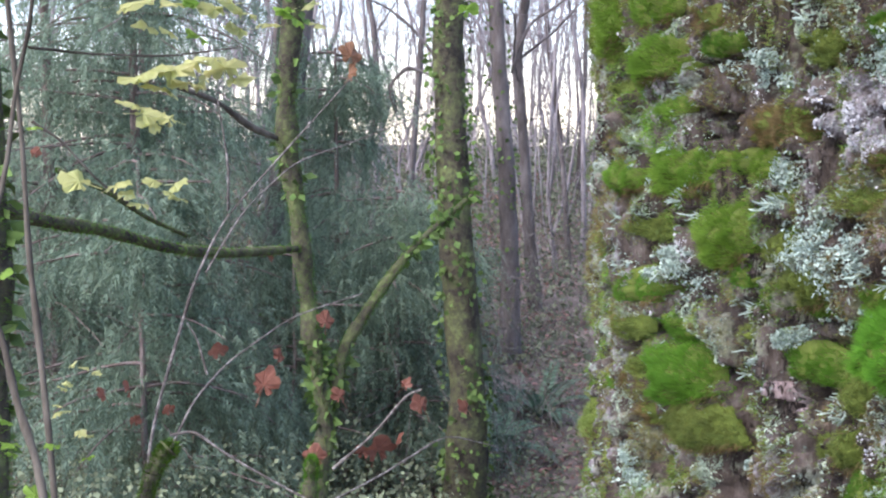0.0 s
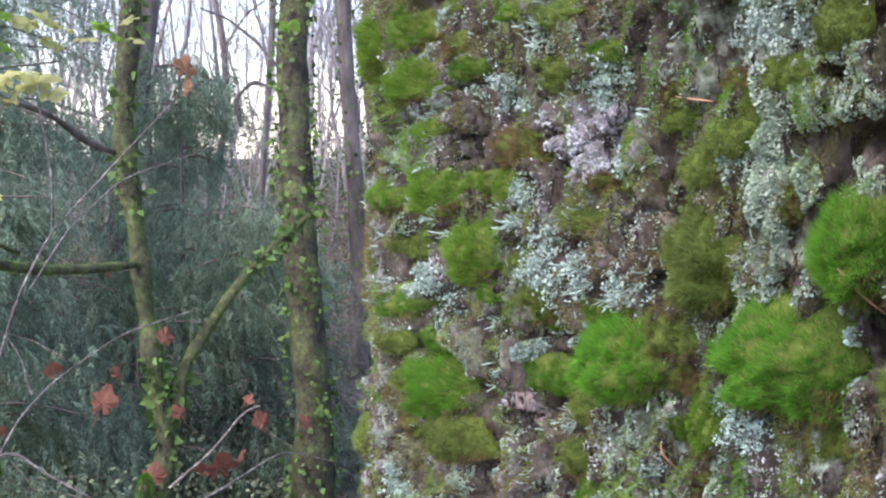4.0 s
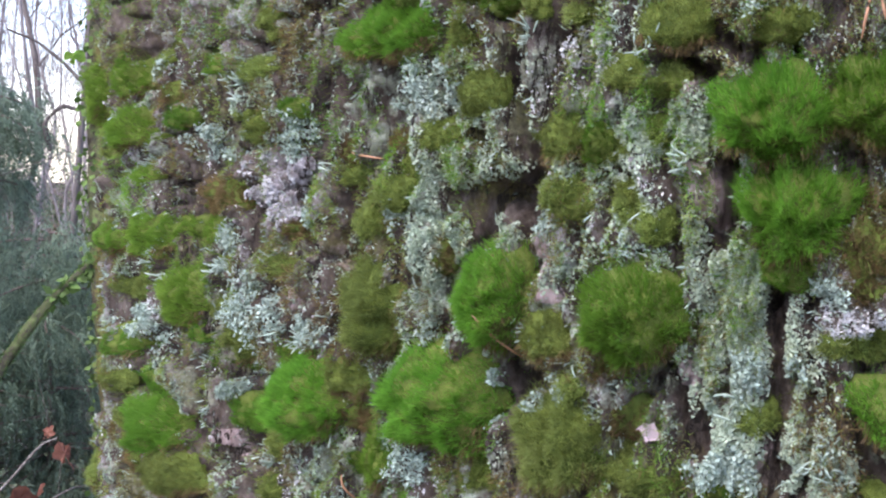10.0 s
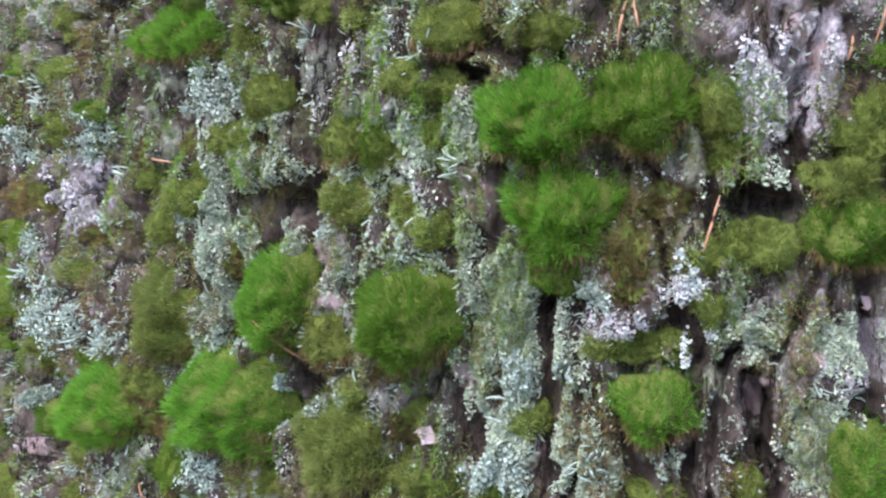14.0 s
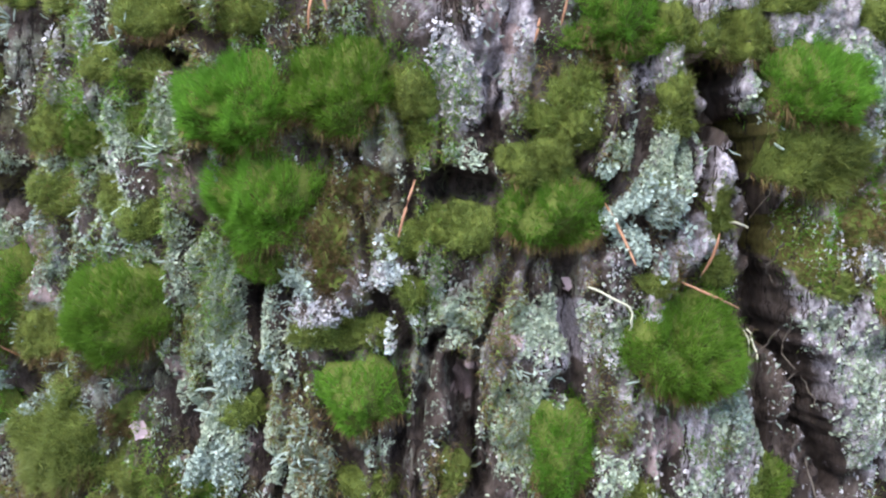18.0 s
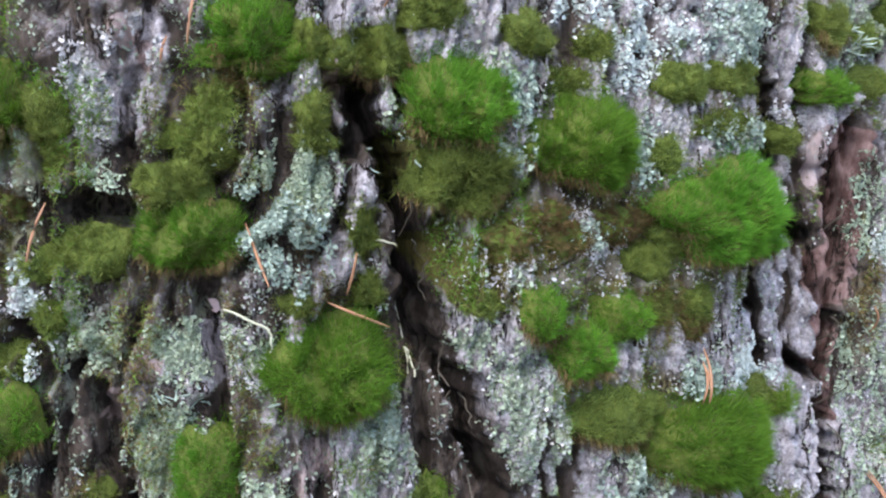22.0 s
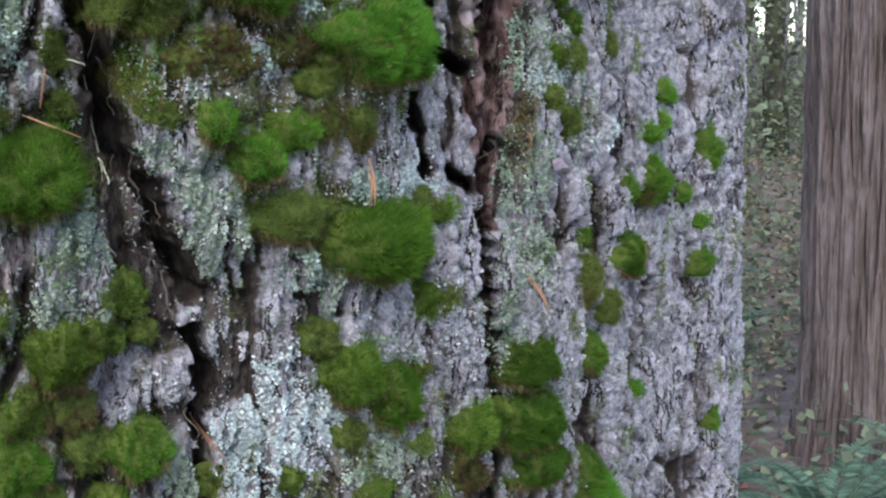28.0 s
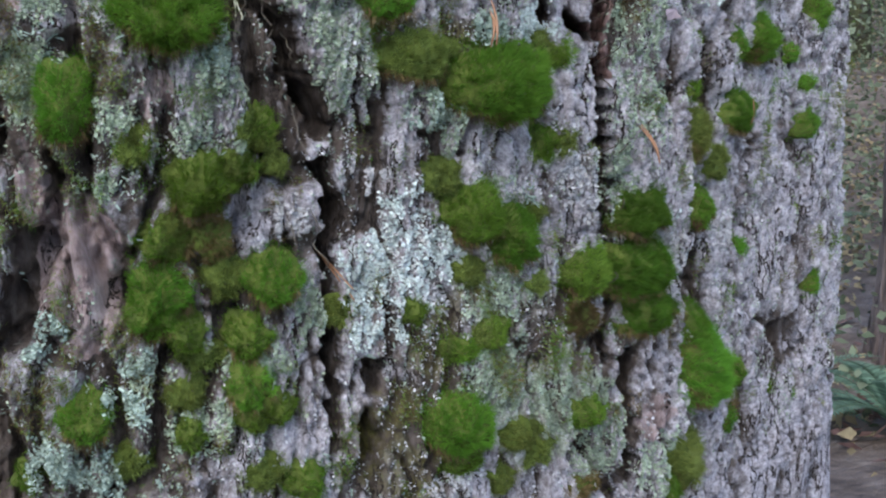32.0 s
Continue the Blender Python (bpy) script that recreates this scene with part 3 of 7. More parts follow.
patch("bare", -79.4, 1.478, 0.024, 0.020, 0.95)
patch("bare", -80.0, 1.445, 0.025, 0.022, 0.95)
patch("bare", -80.6, 1.409, 0.026, 0.022, 0.95)
patch("bare", -81.1, 1.373, 0.017, 0.022, 0.95)
patch("bare", -80.7, 1.338, 0.012, 0.017, 0.95)
groove(0.0135, 0.020, (-79.4, 1.492), (-80.0, 1.445), (-80.6, 1.401), (-81.2, 1.358))
groove(0.0040, 0.060, (-79.8, 1.494), (-81.0, 1.471), (-81.3, 1.431))
groove(0.0045, 0.060, (-79.9, 1.382), (-80.7, 1.357), (-81.0, 1.313), (-80.9, 1.268))
groove(0.0055, 0.050, (-85.7, 1.497), (-86.0, 1.470), (-85.2, 1.443), (-82.8, 1.431))
groove(0.0060, 0.040, (-87.0, 1.413), (-86.8, 1.398))
groove(0.0055, 0.040, (-84.2, 1.365), (-82.4, 1.354))
groove(0.0040, 0.035, (-86.3, 1.521), (-85.9, 1.501))
groove(0.0045, 0.030, (-86.6, 1.387), (-86.0, 1.365))
groove(0.0035, 0.030, (-68.4, 1.346), (-67.7, 1.303))
groove(0.0035, 0.030, (-65.9, 1.376), (-64.7, 1.340))
groove(0.0030, 0.025, (-55.8, 1.528), (-55.2, 1.473))
groove(0.0030, 0.030, (-59.8, 1.259), (-60.9, 1.221))
groove(0.0045, 0.060, (-81.2, 1.376), (-80.7, 1.326), (-81.1, 1.280), (-81.1, 1.221), (-80.7, 1.172), (-80.6, 1.118))
groove(0.0060, 0.050, (-78.4, 1.158), (-76.9, 1.128), (-78.2, 1.102))
groove(0.0030, 0.030, (-68.1, 1.307), (-67.2, 1.280))
groove(0.0030, 0.030, (-59.5, 1.254), (-60.1, 1.221))

groove(0.0072, 0.075, (-106.7, 1.534), (-106.9, 1.508), (-105.9, 1.481), (-105.2, 1.454), (-104.9, 1.424), (-104.1, 1.402), (-103.3, 1.377), (-102.2, 1.341), (-101.0, 1.308))
groove(0.0240, 0.019, (-105.5, 1.436), (-105.1, 1.400), (-104.1, 1.368), (-103.1, 1.336), (-102.4, 1.310))
groove(0.0075, 0.075, (-105.1, 1.433), (-104.2, 1.393), (-102.9, 1.361), (-102.1, 1.329))
groove(0.0220, 0.017, (-104.7, 1.381), (-103.5, 1.349), (-102.9, 1.317), (-102.7, 1.288))
groove(0.0065, 0.06, (-101.2, 1.286), (-100.5, 1.262), (-100.5, 1.245))
groove(0.0050, 0.060, (-100.9, 1.245), (-100.9, 1.205), (-101.1, 1.167))

patch("rose", -132.4, 1.510, 0.007, 0.009, 0.8)
patch("rose", -131.2, 1.465, 0.005, 0.009, 0.8)
patch("rose", -130.2, 1.451, 0.005, 0.013, 0.8)
patch("rose", -131.1, 1.362, 0.008, 0.009, 0.8)
patch("rose", -128.0, 1.334, 0.006, 0.011, 0.8)
patch("rose", -130.8, 1.309, 0.007, 0.010, 0.8)
patch("rose", -116.7, 1.541, 0.008, 0.008, 0.8)
patch("rose", -115.9, 1.529, 0.006, 0.008, 0.8)
patch("rose", -109.4, 1.337, 0.007, 0.012, 0.8)
patch("rose", -109.8, 1.403, 0.004, 0.004, 0.8)
patch("rose", -116.1, 1.390, 0.007, 0.010, 0.8)
patch("rose", -117.9, 1.363, 0.007, 0.011, 0.8)
patch("rose", -109.3, 1.336, 0.009, 0.012, 0.8)
patch("rose", -82.0, 1.474, 0.011, 0.021, 0.8)
patch("rose", -113.0, 1.250, 0.018, 0.021, 0.8)
patch("rose", -113.7, 1.202, 0.017, 0.020, 0.8)
patch("rose", -115.8, 1.284, 0.008, 0.018, 0.8)
patch("rose", -109.6, 1.329, 0.008, 0.010, 0.8)
groove(0.0075, 0.060, (-81.4, 1.331), (-81.2, 1.280), (-80.9, 1.233), (-80.4, 1.187), (-80.7, 1.138))
groove(0.0110, 0.045, (-78.2, 1.114), (-78.5, 1.080), (-78.1, 1.030))
groove(0.0060, 0.045, (-101.0, 1.276), (-100.6, 1.251))
groove(0.0060, 0.045, (-101.0, 1.168), (-100.9, 1.139), (-101.0, 1.110))
groove(0.0045, 0.030, (-98.6, 1.160), (-98.6, 1.142))
groove(0.0050, 0.035, (-99.1, 1.124), (-99.2, 1.099))
groove(0.0110, 0.040, (-115.4, 1.252), (-116.7, 1.227), (-117.2, 1.200))
groove(0.0050, 0.030, (-114.3, 1.296), (-114.8, 1.264))
groove(0.0050, 0.030, (-86.5, 1.516), (-86.1, 1.499))
groove(0.0060, 0.035, (-87.2, 1.411), (-86.6, 1.394))
groove(0.0052, 0.032, (-118.2, 1.374), (-117.7, 1.342), (-117.3, 1.315))
groove(0.0090, 0.040, (-118.6, 1.460), (-117.5, 1.455))
groove(0.0080, 0.040, (-107.8, 1.512), (-107.2, 1.499))
groove(0.0060, 0.035, (-141.2, 1.361), (-140.8, 1.345))
groove(0.0060, 0.035, (-129.8, 1.468), (-129.9, 1.448))
groove(0.0032, 0.030, (-65.6, 1.369), (-66.5, 1.345))
groove(0.0032, 0.030, (-68.2, 1.310), (-67.7, 1.268))
groove(0.0030, 0.025, (-55.5, 1.491), (-54.4, 1.450))

patch("olive", -96.0, 1.438, 0.105, 0.045, 0.56)
patch("olive", -95.5, 1.352, 0.065, 0.022, 0.54)
patch("olive", -78.0, 1.395, 0.022, 0.060, 0.54)
patch("olive", -91.0, 1.165, 0.075, 0.045, 0.50)
patch("mint", -86.5, 1.105, 0.070, 0.050, 0.50)
patch("olive", -96.0, 1.105, 0.060, 0.045, 0.52)

swell(-117, 1.52, 0.05, 0.07, -0.010)
swell(-106, 1.24, 0.05, 0.06, -0.010)
swell(-101, 1.42, 0.035, 0.10, 0.012)
swell(-84, 1.42, 0.02, 0.08, -0.008)
fir = tagged(new("fir_tree"), "huge old fir trunk with furrowed bark, moss and lichen", "tree")
trunk_mesh(fir)


# ---- growth on the bark ----
KINDS = {"bright": (MOSS_BRIGHT, "bright green cushion of fine moss on the bark", 1.0), "olive": (MOSS_OLIVE, "low olive green moss tuft on the bark", 0.7), "green": (MOSS_GREEN, "soft mid-green cushion of moss on the bark", 0.9), "dark": (MOSS_DARK, "dark green moss tuft on the bark", 0.8), "rust": (MOSS_RUST, "withered rust brown moss tuft on the bark", 0.6)}


def unit(v):
    return v / (np.linalg.norm(v, axis=-1, keepdims=True) + 1e-9)


def axes(deg):
    """Sideways, up and outward directions at places round the trunk."""
    N = outward(deg)
    U = np.stack([-N[:, 1], N[:, 0], np.zeros(len(N))], -1)
    return U, np.broadcast_to(np.array([0, 0, 1.0]), N.shape), N


def blades(name, root, way, length, width, mat, parent=None, label=""):
    """Fine shoots: from each root one thin tapering blade along way."""
    n = len(root)
    side = np.cross(way, RNG.normal(size=(n, 3)))
    side /= np.linalg.norm(side, axis=1)[:, None] + 1e-9
    length, width = np.broadcast_to(length, n)[:, None], np.broadcast_to(width, n)[:, None]
    tip = root + way * length + np.array([0, 0, -0.10]) * length
    v = np.stack([root - side * width, root + side * width, tip], 1).reshape(-1, 3)
    return mesh_object(name, v, np.arange(3 * n).reshape(n, 3), mat, parent, label)


def moss(kind, deg, z, w, h):
    """A moss cushion w wide and h high, grown on the bark: a lumpy, slightly hanging core that bristles with tufted shoots."""
    mat, label, bulge = KINDS[kind]
    w, h = max(w, 0.010) * 0.47, max(h, 0.010) * 0.47
    small = float(smoothstep(0.013, 0.006, min(w, h)))
    high, rag = bulge * min(1.1 * min(w, h), 0.032) * (1 - 0.35 * small), 0.50 + 0.45 * small
    seat = np.median(bark_height(deg + np.linspace(-0.5, 0.5, 7) * w / ARC, np.full(7, z)))
    seat = max(seat, -0.010)
    ph = RNG.random() * 50

    def dome(a, q):
        edge = 1.03 + rag * perlin(np.cos(a) * 1.4 + ph, np.sin(a) * 1.4 + ph) + 0.16 * perlin(np.cos(a) * 4 + ph, np.sin(a) * 4)
        du, dz = w * q * edge * np.cos(a), h * q * edge * np.sin(a)
        up = high * np.clip(1 - q ** 2, 0, 1) ** 0.62 * (1 + 0.55 * perlin(du * 80 + ph, dz * 80)) - 0.003 * (q > 0.97)
        d = deg + du / ARC
        b = np.maximum(bark_height(d, z + dz), seat - 0.01) * 0.6 + seat * 0.4
        U, V, N = axes(d)
        rad = (section(d) + b + up)[:, None]
        p = np.array([AXIS[0], AXIS[1], 0]) + N * rad
        p[:, 2] += z + dz - 0.30 * up
        slope = 0.55 * q ** 1.4 * high
        way = N + U * (np.cos(a) * slope / w)[:, None] + V * (np.sin(a) * slope / h)[:, None]
        return p, way / np.linalg.norm(way, axis=1)[:, None]

    A, Q = np.meshgrid(np.linspace(0, 2 * math.pi, 18, endpoint=False), np.array([0.05, 0.35, 0.6, 0.8, 0.93, 1.0]))
    p, _ = dome(A.ravel(), Q.ravel())
    i = np.arange(108).reshape(6, 18)
    j = np.roll(i, -1, 1)
    f = np.stack([i[:-1], j[:-1], j[1:], i[1:]], -1).reshape(-1, 4)
    core = mesh_object("moss_cushion", p, f, MOSS_CORE, smooth=True)
    # shoots stand in little tufts that part from one another
    n = int(np.clip(math.pi * w * h * 3.7e6, 180, 10000))
    m = n // 7 + 1
    tq, ta, lean = np.sqrt(RNG.random(m)), RNG.random(m) * 2 * math.pi, RNG.normal(size=(m, 3)) * (0.16 if bulge > 0.75 else 0.34)
    pick = RNG.integers(0, m, n)
    root, way = dome(ta[pick] + 0.05 * RNG.normal(size=n) / (tq[pick] + 0.1), np.clip(tq[pick] + 0.05 * RNG.normal(size=n), 0, 1))
    root = root - way * 0.001
    way = unit(way + lean[pick] + RNG.normal(size=(n, 3)) * 0.20 + np.array([0, 0, 0.42]))
    size = np.clip(min(w, h) * 0.34, 0.0042 + 0.0012 * small, 0.0078) * (0.75 + 0.5 * RNG.random(m))[pick]
    # stray shoots creep out over the bark round the cushion
    k = int(n * (0.12 + 0.25 * small))
    b = RNG.random(k) * 2 * math.pi
    q = 1.0 + 0.30 * RNG.random(k) ** 1.6
    edge = 1.03 + rag * perlin(np.cos(b) * 1.4 + ph, np.sin(b) * 1.4 + ph)
    d, zz = deg + w * q * edge * np.cos(b) / ARC, z + h * q * edge * np.sin(b)
    root = np.concatenate([root, on_bark(d, zz, -0.0005)])
    way = np.concatenate([way, unit(outward(d) + RNG.normal(size=(k, 3)) * 0.6)])
    size = np.concatenate([size, np.full(k, size.mean() * 0.8)])
    n += k
    tagged(blades("tuft", root, way, size * RNG.uniform(0.6, 1.25, n), 0.00027 * RNG.uniform(0.7, 1.3, n), mat, core), "", kind="stuff")
    # withered shoots hang from the lower rim of the larger cushions
    if min(w, h) > 0.013 and kind != "rust":
        k = int(w * 16000)
        b = RNG.uniform(math.pi * 1.08, math.pi * 1.92, k)
        root, way = dome(b, RNG.uniform(0.72, 1.0, k))
        way = unit(way * 0.6 + RNG.normal(size=(k, 3)) * 0.3 + np.array([0, 0, -0.7]))
        tagged(blades("fringe", root, way, RNG.uniform(0.003, 0.008, k), 0.00028, MOSS_RUST, core, "withered brown shoots under the cushion"), "", kind="stuff")
    tagged(core, label, "moss", "moss cushions on the trunk")
    return core


def lobes(root, way, N, size):
    """Lichen squamules: small cupped, ruffled lobes that stand off the bark."""
    n = len(root)
    side = unit(np.cross(way, N + 0.6 * RNG.normal(size=(n, 3))))
    up = np.cross(side, way)
    vs = [root]
    for k in range(6):
        a = -1.75 + 3.5 * k / 5 + 0.2 * RNG.normal(size=n)
        r = size * RNG.uniform(0.65, 1.25, n)
        vs.append(root + (way * (np.cos(a) * r + 0.3 * size)[:, None] + side * (np.sin(a) * r)[:, None] + up * (size * RNG.uniform(-0.15, 0.75, n))[:, None]))
    v = np.stack(vs, 1)
    k = np.arange(n)[:, None] * 7
    return v.reshape(-1, 3), np.concatenate([k + [0, c, c + 1] for c in range(1, 6)], 0)


def fingers(root, way, N, length, width, rings=6, sides=4):
    """Blunt upright lichen stalks, bent and slightly swollen at the tip."""
    n, vs, p = len(root), [], root.copy()
    side = unit(np.cross(way, RNG.normal(size=(n, 3))))
    turn = np.linspace(0, 2 * math.pi, sides, endpoint=False)
    for s in range(rings):
        other = np.cross(way, side)
        r = (width * RNG.uniform(0.8, 1.25, n) * (0.4 if s == rings - 1 else 1.0 - 0.15 * (s > 0)))[:, None]
        vs += [p + (side * math.cos(c) + other * math.sin(c)) * r for c in turn]
        way = unit(way + 1.1 / rings * RNG.normal(size=(n, 3)) + 0.12 * N)
        side = unit(side - way * np.sum(side * way, 1, keepdims=True))
        p = p + way * (length / (rings - 1))[:, None]
    v = np.stack(vs, 1)
    k = np.arange(n)[:, None] * rings * sides
    f = [k + [sides * s + c, sides * s + (c + 1) % sides, sides * (s + 1) + (c + 1) % sides, sides * (s + 1) + c] for s in range(rings - 1) for c in range(sides)]
    return v.reshape(-1, 3), np.concatenate(f, 0)


def scattered(deg, z, w, h, n, out=0.001):
    m = n // 9 + 1
    pick = RNG.integers(0, m, n)
    q, a = (RNG.random(m) ** 0.6 * 1.2)[pick], (RNG.random(m) * 2 * math.pi)[pick]
    q = q * (1 + 0.8 * perlin(np.cos(a) * 2 + deg, np.sin(a) * 2 + z * 40))
    d, zz = deg + (w / 2 * q * np.cos(a) + 0.0016 * RNG.normal(size=n)) / ARC, z + h / 2 * q * np.sin(a) + 0.0016 * RNG.normal(size=n)
    proud = np.flatnonzero(bark_height(d, zz) > -0.014)
    if len(proud):
        pick = RNG.choice(proud, n)
        d, zz = d[pick] + 0.05 * RNG.normal(size=n), zz[pick] + 0.0006 * RNG.normal(size=n)
    U, V, N = axes(d)
    return on_bark(d, zz, out), U, V, N


def lichen(kind, deg, z, w, h):
    """A patch of lichen: crowded squamules, curling fronds or upright fingers."""
    area = w * h
    if kind in ("mint", "white"):
        n = int(np.clip(area * (0.95e6 if kind == "mint" else 6.5e5), 40, 3300))
        root, U, V, N = scattered(deg, z, w, h, n, 0.0004)
        way = unit(N * RNG.uniform(0.2, 1.0, (n, 1)) + U * RNG.normal(size=(n, 1)) * 0.7 + V * (RNG.normal(size=(n, 1)) * 0.7 - 0.25))
        v, f = lobes(root, way, N, RNG.uniform(0.0006, 0.0015, n))
        mat, label = (LICHEN_MINT, "crowded pale mint green lichen scales on the bark") if kind == "mint" else (LICHEN_WHITE, "crisp greyish white leafy lichen on the bark")
    elif kind == "rosette":
        n = int(np.clip(area * 7.0e5, 40, 4200))
        root, U, V, N = scattered(deg, z, w, h, n, 0.0010)
        way = unit(N * RNG.uniform(0.1, 0.8, (n, 1)) + U * RNG.normal(size=(n, 1)) + V * RNG.normal(size=(n, 1)))
        v, f = lobes(root, way, N, RNG.uniform(0.0007, 0.0016, n))
        mat, label = LICHEN_PALE, "rosette of curling bluish white leafy lichen on the bark"
    elif kind == "frond":
        n = int(np.clip(area * 7.0e5, 60, 2800))
        root, U, V, N = scattered(deg, z, w * 0.9, h * 0.9, n, 0.001)
        rise = RNG.random(n) ** 1.5 * min(w, h) * 0.28
        root = root + N * rise[:, None]
        way = unit(N * 0.6 + U * RNG.normal(size=(n, 1)) * 0.8 + V * RNG.normal(size=(n, 1)) * 0.8)
        v, f = lobes(root, way, N, RNG.uniform(0.0007, 0.0015, n))
        mat, label = LICHEN_BLUE, "tangled blue-green leafy lichen fronds on the bark"
    else:
        n = int(np.clip(area * 3.2e4, 9, 45))
        root, U, V, N = scattered(deg, z, w * 0.8, h * 0.8, n, -0.001)
        way = unit(N * 0.8 + V * RNG.uniform(-0.5, 1.0, (n, 1)) + U * RNG.normal(size=(n, 1)) * 0.8)
        v, f = fingers(root, way, N, RNG.uniform(0.006, 0.015, n), RNG.uniform(0.0005, 0.0009, n))
        mat, label = LICHEN_BLUE, "slender pale lichen fingers standing out from the bark"
    return tagged(mesh_object("lichen_patch", v, f, mat), label, "lichen", "lichen patches on the trunk", "stuff")


def rod(points, radii, sides=5):
    """A tube along points as arrays of verts and faces."""
    P, n = np.asarray(points, float), len(points)
    T = np.gradient(P, axis=0)
    T /= np.linalg.norm(T, axis=1)[:, None] + 1e-9
    ref = np.where(np.abs(T[:, 2:3]) > 0.9, np.array([[1.0, 0, 0]]), np.array([[0, 0, 1.0]]))
    A = np.cross(T, ref)
    A /= np.linalg.norm(A, axis=1)[:, None]
    B = np.cross(T, A)
    a = np.linspace(0, 2 * math.pi, sides, endpoint=False)
    r = np.broadcast_to(radii, n)[:, None, None]
    v = P[:, None] + r * (A[:, None] * np.cos(a)[None, :, None] + B[:, None] * np.sin(a)[None, :, None])
    i = np.arange(n * sides).reshape(n, sides)
    j = np.roll(i, -1, 1)
    f = np.stack([i[:-1], j[:-1], j[1:], i[1:]], -1).reshape(-1, 4)
    return v.reshape(-1, 3), f


def joined(pieces):
    vs, fs, k = [], [], 0
    for v, f in pieces:
        vs.append(v)
        fs.append(np.asarray(f) + k)
        k += len(v)
    return np.concatenate(vs), np.concatenate(fs)


def needle(d1, z1, d2, z2, lift=0.006):
    t = np.linspace(0, 1, 7)
    p = on_bark(d1 + (d2 - d1) * t, z1 + (z2 - z1) * t)
    N = outward(d1 + (d2 - d1) * t)
    base = p + N * lift
    ends = base[0][None] * (1 - t)[:, None] + base[-1][None] * t[:, None] + N * (0.006 + 0.004 * np.sin(t * math.pi))[:, None]
    v, f = rod(ends, 0.0008 * (1 - 0.6 * np.abs(2 * t - 1) ** 3), 5)
    tagged(mesh_object("fir_needle", v, f, NEEDLE, smooth=True), "dry orange-brown fir needle caught on the moss", "needle", "fallen needles on the trunk")


def stalk(d1, z1, d2, z2):
    t = np.linspace(0, 1, 9)
    bow = 0.4 * np.sin(t * math.pi) + 0.15 * np.sin(t * 9)
    p = on_bark(d1 + (d2 - d1) * t + bow, z1 + (z2 - z1) * t, 0.008)
    p = 0.3 * p + 0.7 * (p[0][None] * (1 - t)[:, None] + p[-1][None] * t[:, None])
    v, f = rod(p, 0.0006, 4)
    tagged(mesh_object("dry_stalk", v, f, STALK, smooth=True), "thin pale dry stalk lying across the bark", "stalk")


def fibre(d1, z1, length, sway):
    """A dark rootlet or shred of bast hanging in a furrow."""
    t = np.linspace(0, 1, 8)
    d = d1 + sway * t + 0.5 * perlin(t * 3 + d1, t * 0 + z1 * 40)
    N = outward(d)
    p = np.array([AXIS[0], AXIS[1], 0]) + N * (section(d) - 0.006 + 0.010 * np.sin(t * 3 + d1))[:, None]
    p[:, 2] += z1 - length * t
    v, f = rod(p, np.linspace(0.00055, 0.00025, 8), 4)
    tagged(mesh_object("bark_fibre", v, f, NEEDLE if sway > 1.3 else DARK_BARK, smooth=True), "thin brown shred of bast hanging in a bark furrow", "bark fibre", "fibres in the furrows")


def chip(deg, z, w, h):
    U, V, N = (a[0] for a in axes(deg))
    c = on_bark(deg, z, 0.004)[0]
    bm = bmesh.new()
    bmesh.ops.create_cube(bm, size=1.0)
    m = Matrix((U * max(w, 0.006), V * h, N * 0.002)).transposed().to_4x4()
    bm.transform(Matrix.Translation(c) @ m @ Matrix.Rotation(0.3, 4, "Z"))
    for q in bm.verts:
        q.co += Vector(RNG.normal(size=3) * 0.0009)
    bmesh.ops.bevel(bm, geom=bm.edges[:], offset=0.0006, segments=1, affect="EDGES")
    tagged(part("bark_chip", bm, CHIP), "pale pinkish flake of bark caught in a furrow", "bark chip")


moss("olive", -133.0, 1.440, 0.022, 0.023)
needle(-153.07, 1.4746, -150.60, 1.4712)
needle(-154.00, 1.2663, -153.68, 1.2492)
moss("green", -184.7, 1.522, 0.046, 0.063)
moss("green", -182.5, 1.400, 0.054, 0.028)
moss("green", -176.7, 1.408, 0.082, 0.037)
moss("green", -170.4, 1.416, 0.049, 0.023)
moss("green", -172.3, 1.364, 0.045, 0.050)
moss("bright", -176.2, 1.256, 0.065, 0.051)
moss("olive", -174.8, 1.220, 0.076, 0.035)
moss("olive", -190.0, 1.182, 0.040, 0.047)
moss("dark", -185.5, 1.231, 0.038, 0.025)
moss("olive", -181.5, 1.284, 0.053, 0.023)
moss("dark", -180.2, 1.316, 0.052, 0.028)
moss("bright", -168.6, 1.538, 0.048, 0.022)
moss("dark", -173.0, 1.500, 0.032, 0.021)
moss("green", -178.4, 1.494, 0.040, 0.040)
moss("olive", -183.9, 1.465, 0.045, 0.024)
moss("rust", -168.5, 1.443, 0.063, 0.032)
moss("green", -177.0, 1.454, 0.036, 0.018)
moss("olive", -162.0, 1.396, 0.051, 0.017)
moss("rust", -159.3, 1.421, 0.037, 0.020)
moss("dark", -165.0, 1.325, 0.037, 0.016)
moss("olive", -165.5, 1.338, 0.034, 0.031)
moss("olive", -161.2, 1.279, 0.026, 0.042)
moss("dark", -164.6, 1.286, 0.067, 0.026)
moss("olive", -170.3, 1.300, 0.026, 0.021)
moss("olive", -176.9, 1.179, 0.037, 0.018)
moss("olive", -162.0, 1.237, 0.028, 0.031)
moss("dark", -159.4, 1.503, 0.031, 0.018)
moss("olive", -163.8, 1.532, 0.043, 0.019)
moss("rust", -174.7, 1.518, 0.033, 0.021)
moss("green", -179.8, 1.532, 0.035, 0.032)
moss("olive", -180.6, 1.360, 0.044, 0.018)
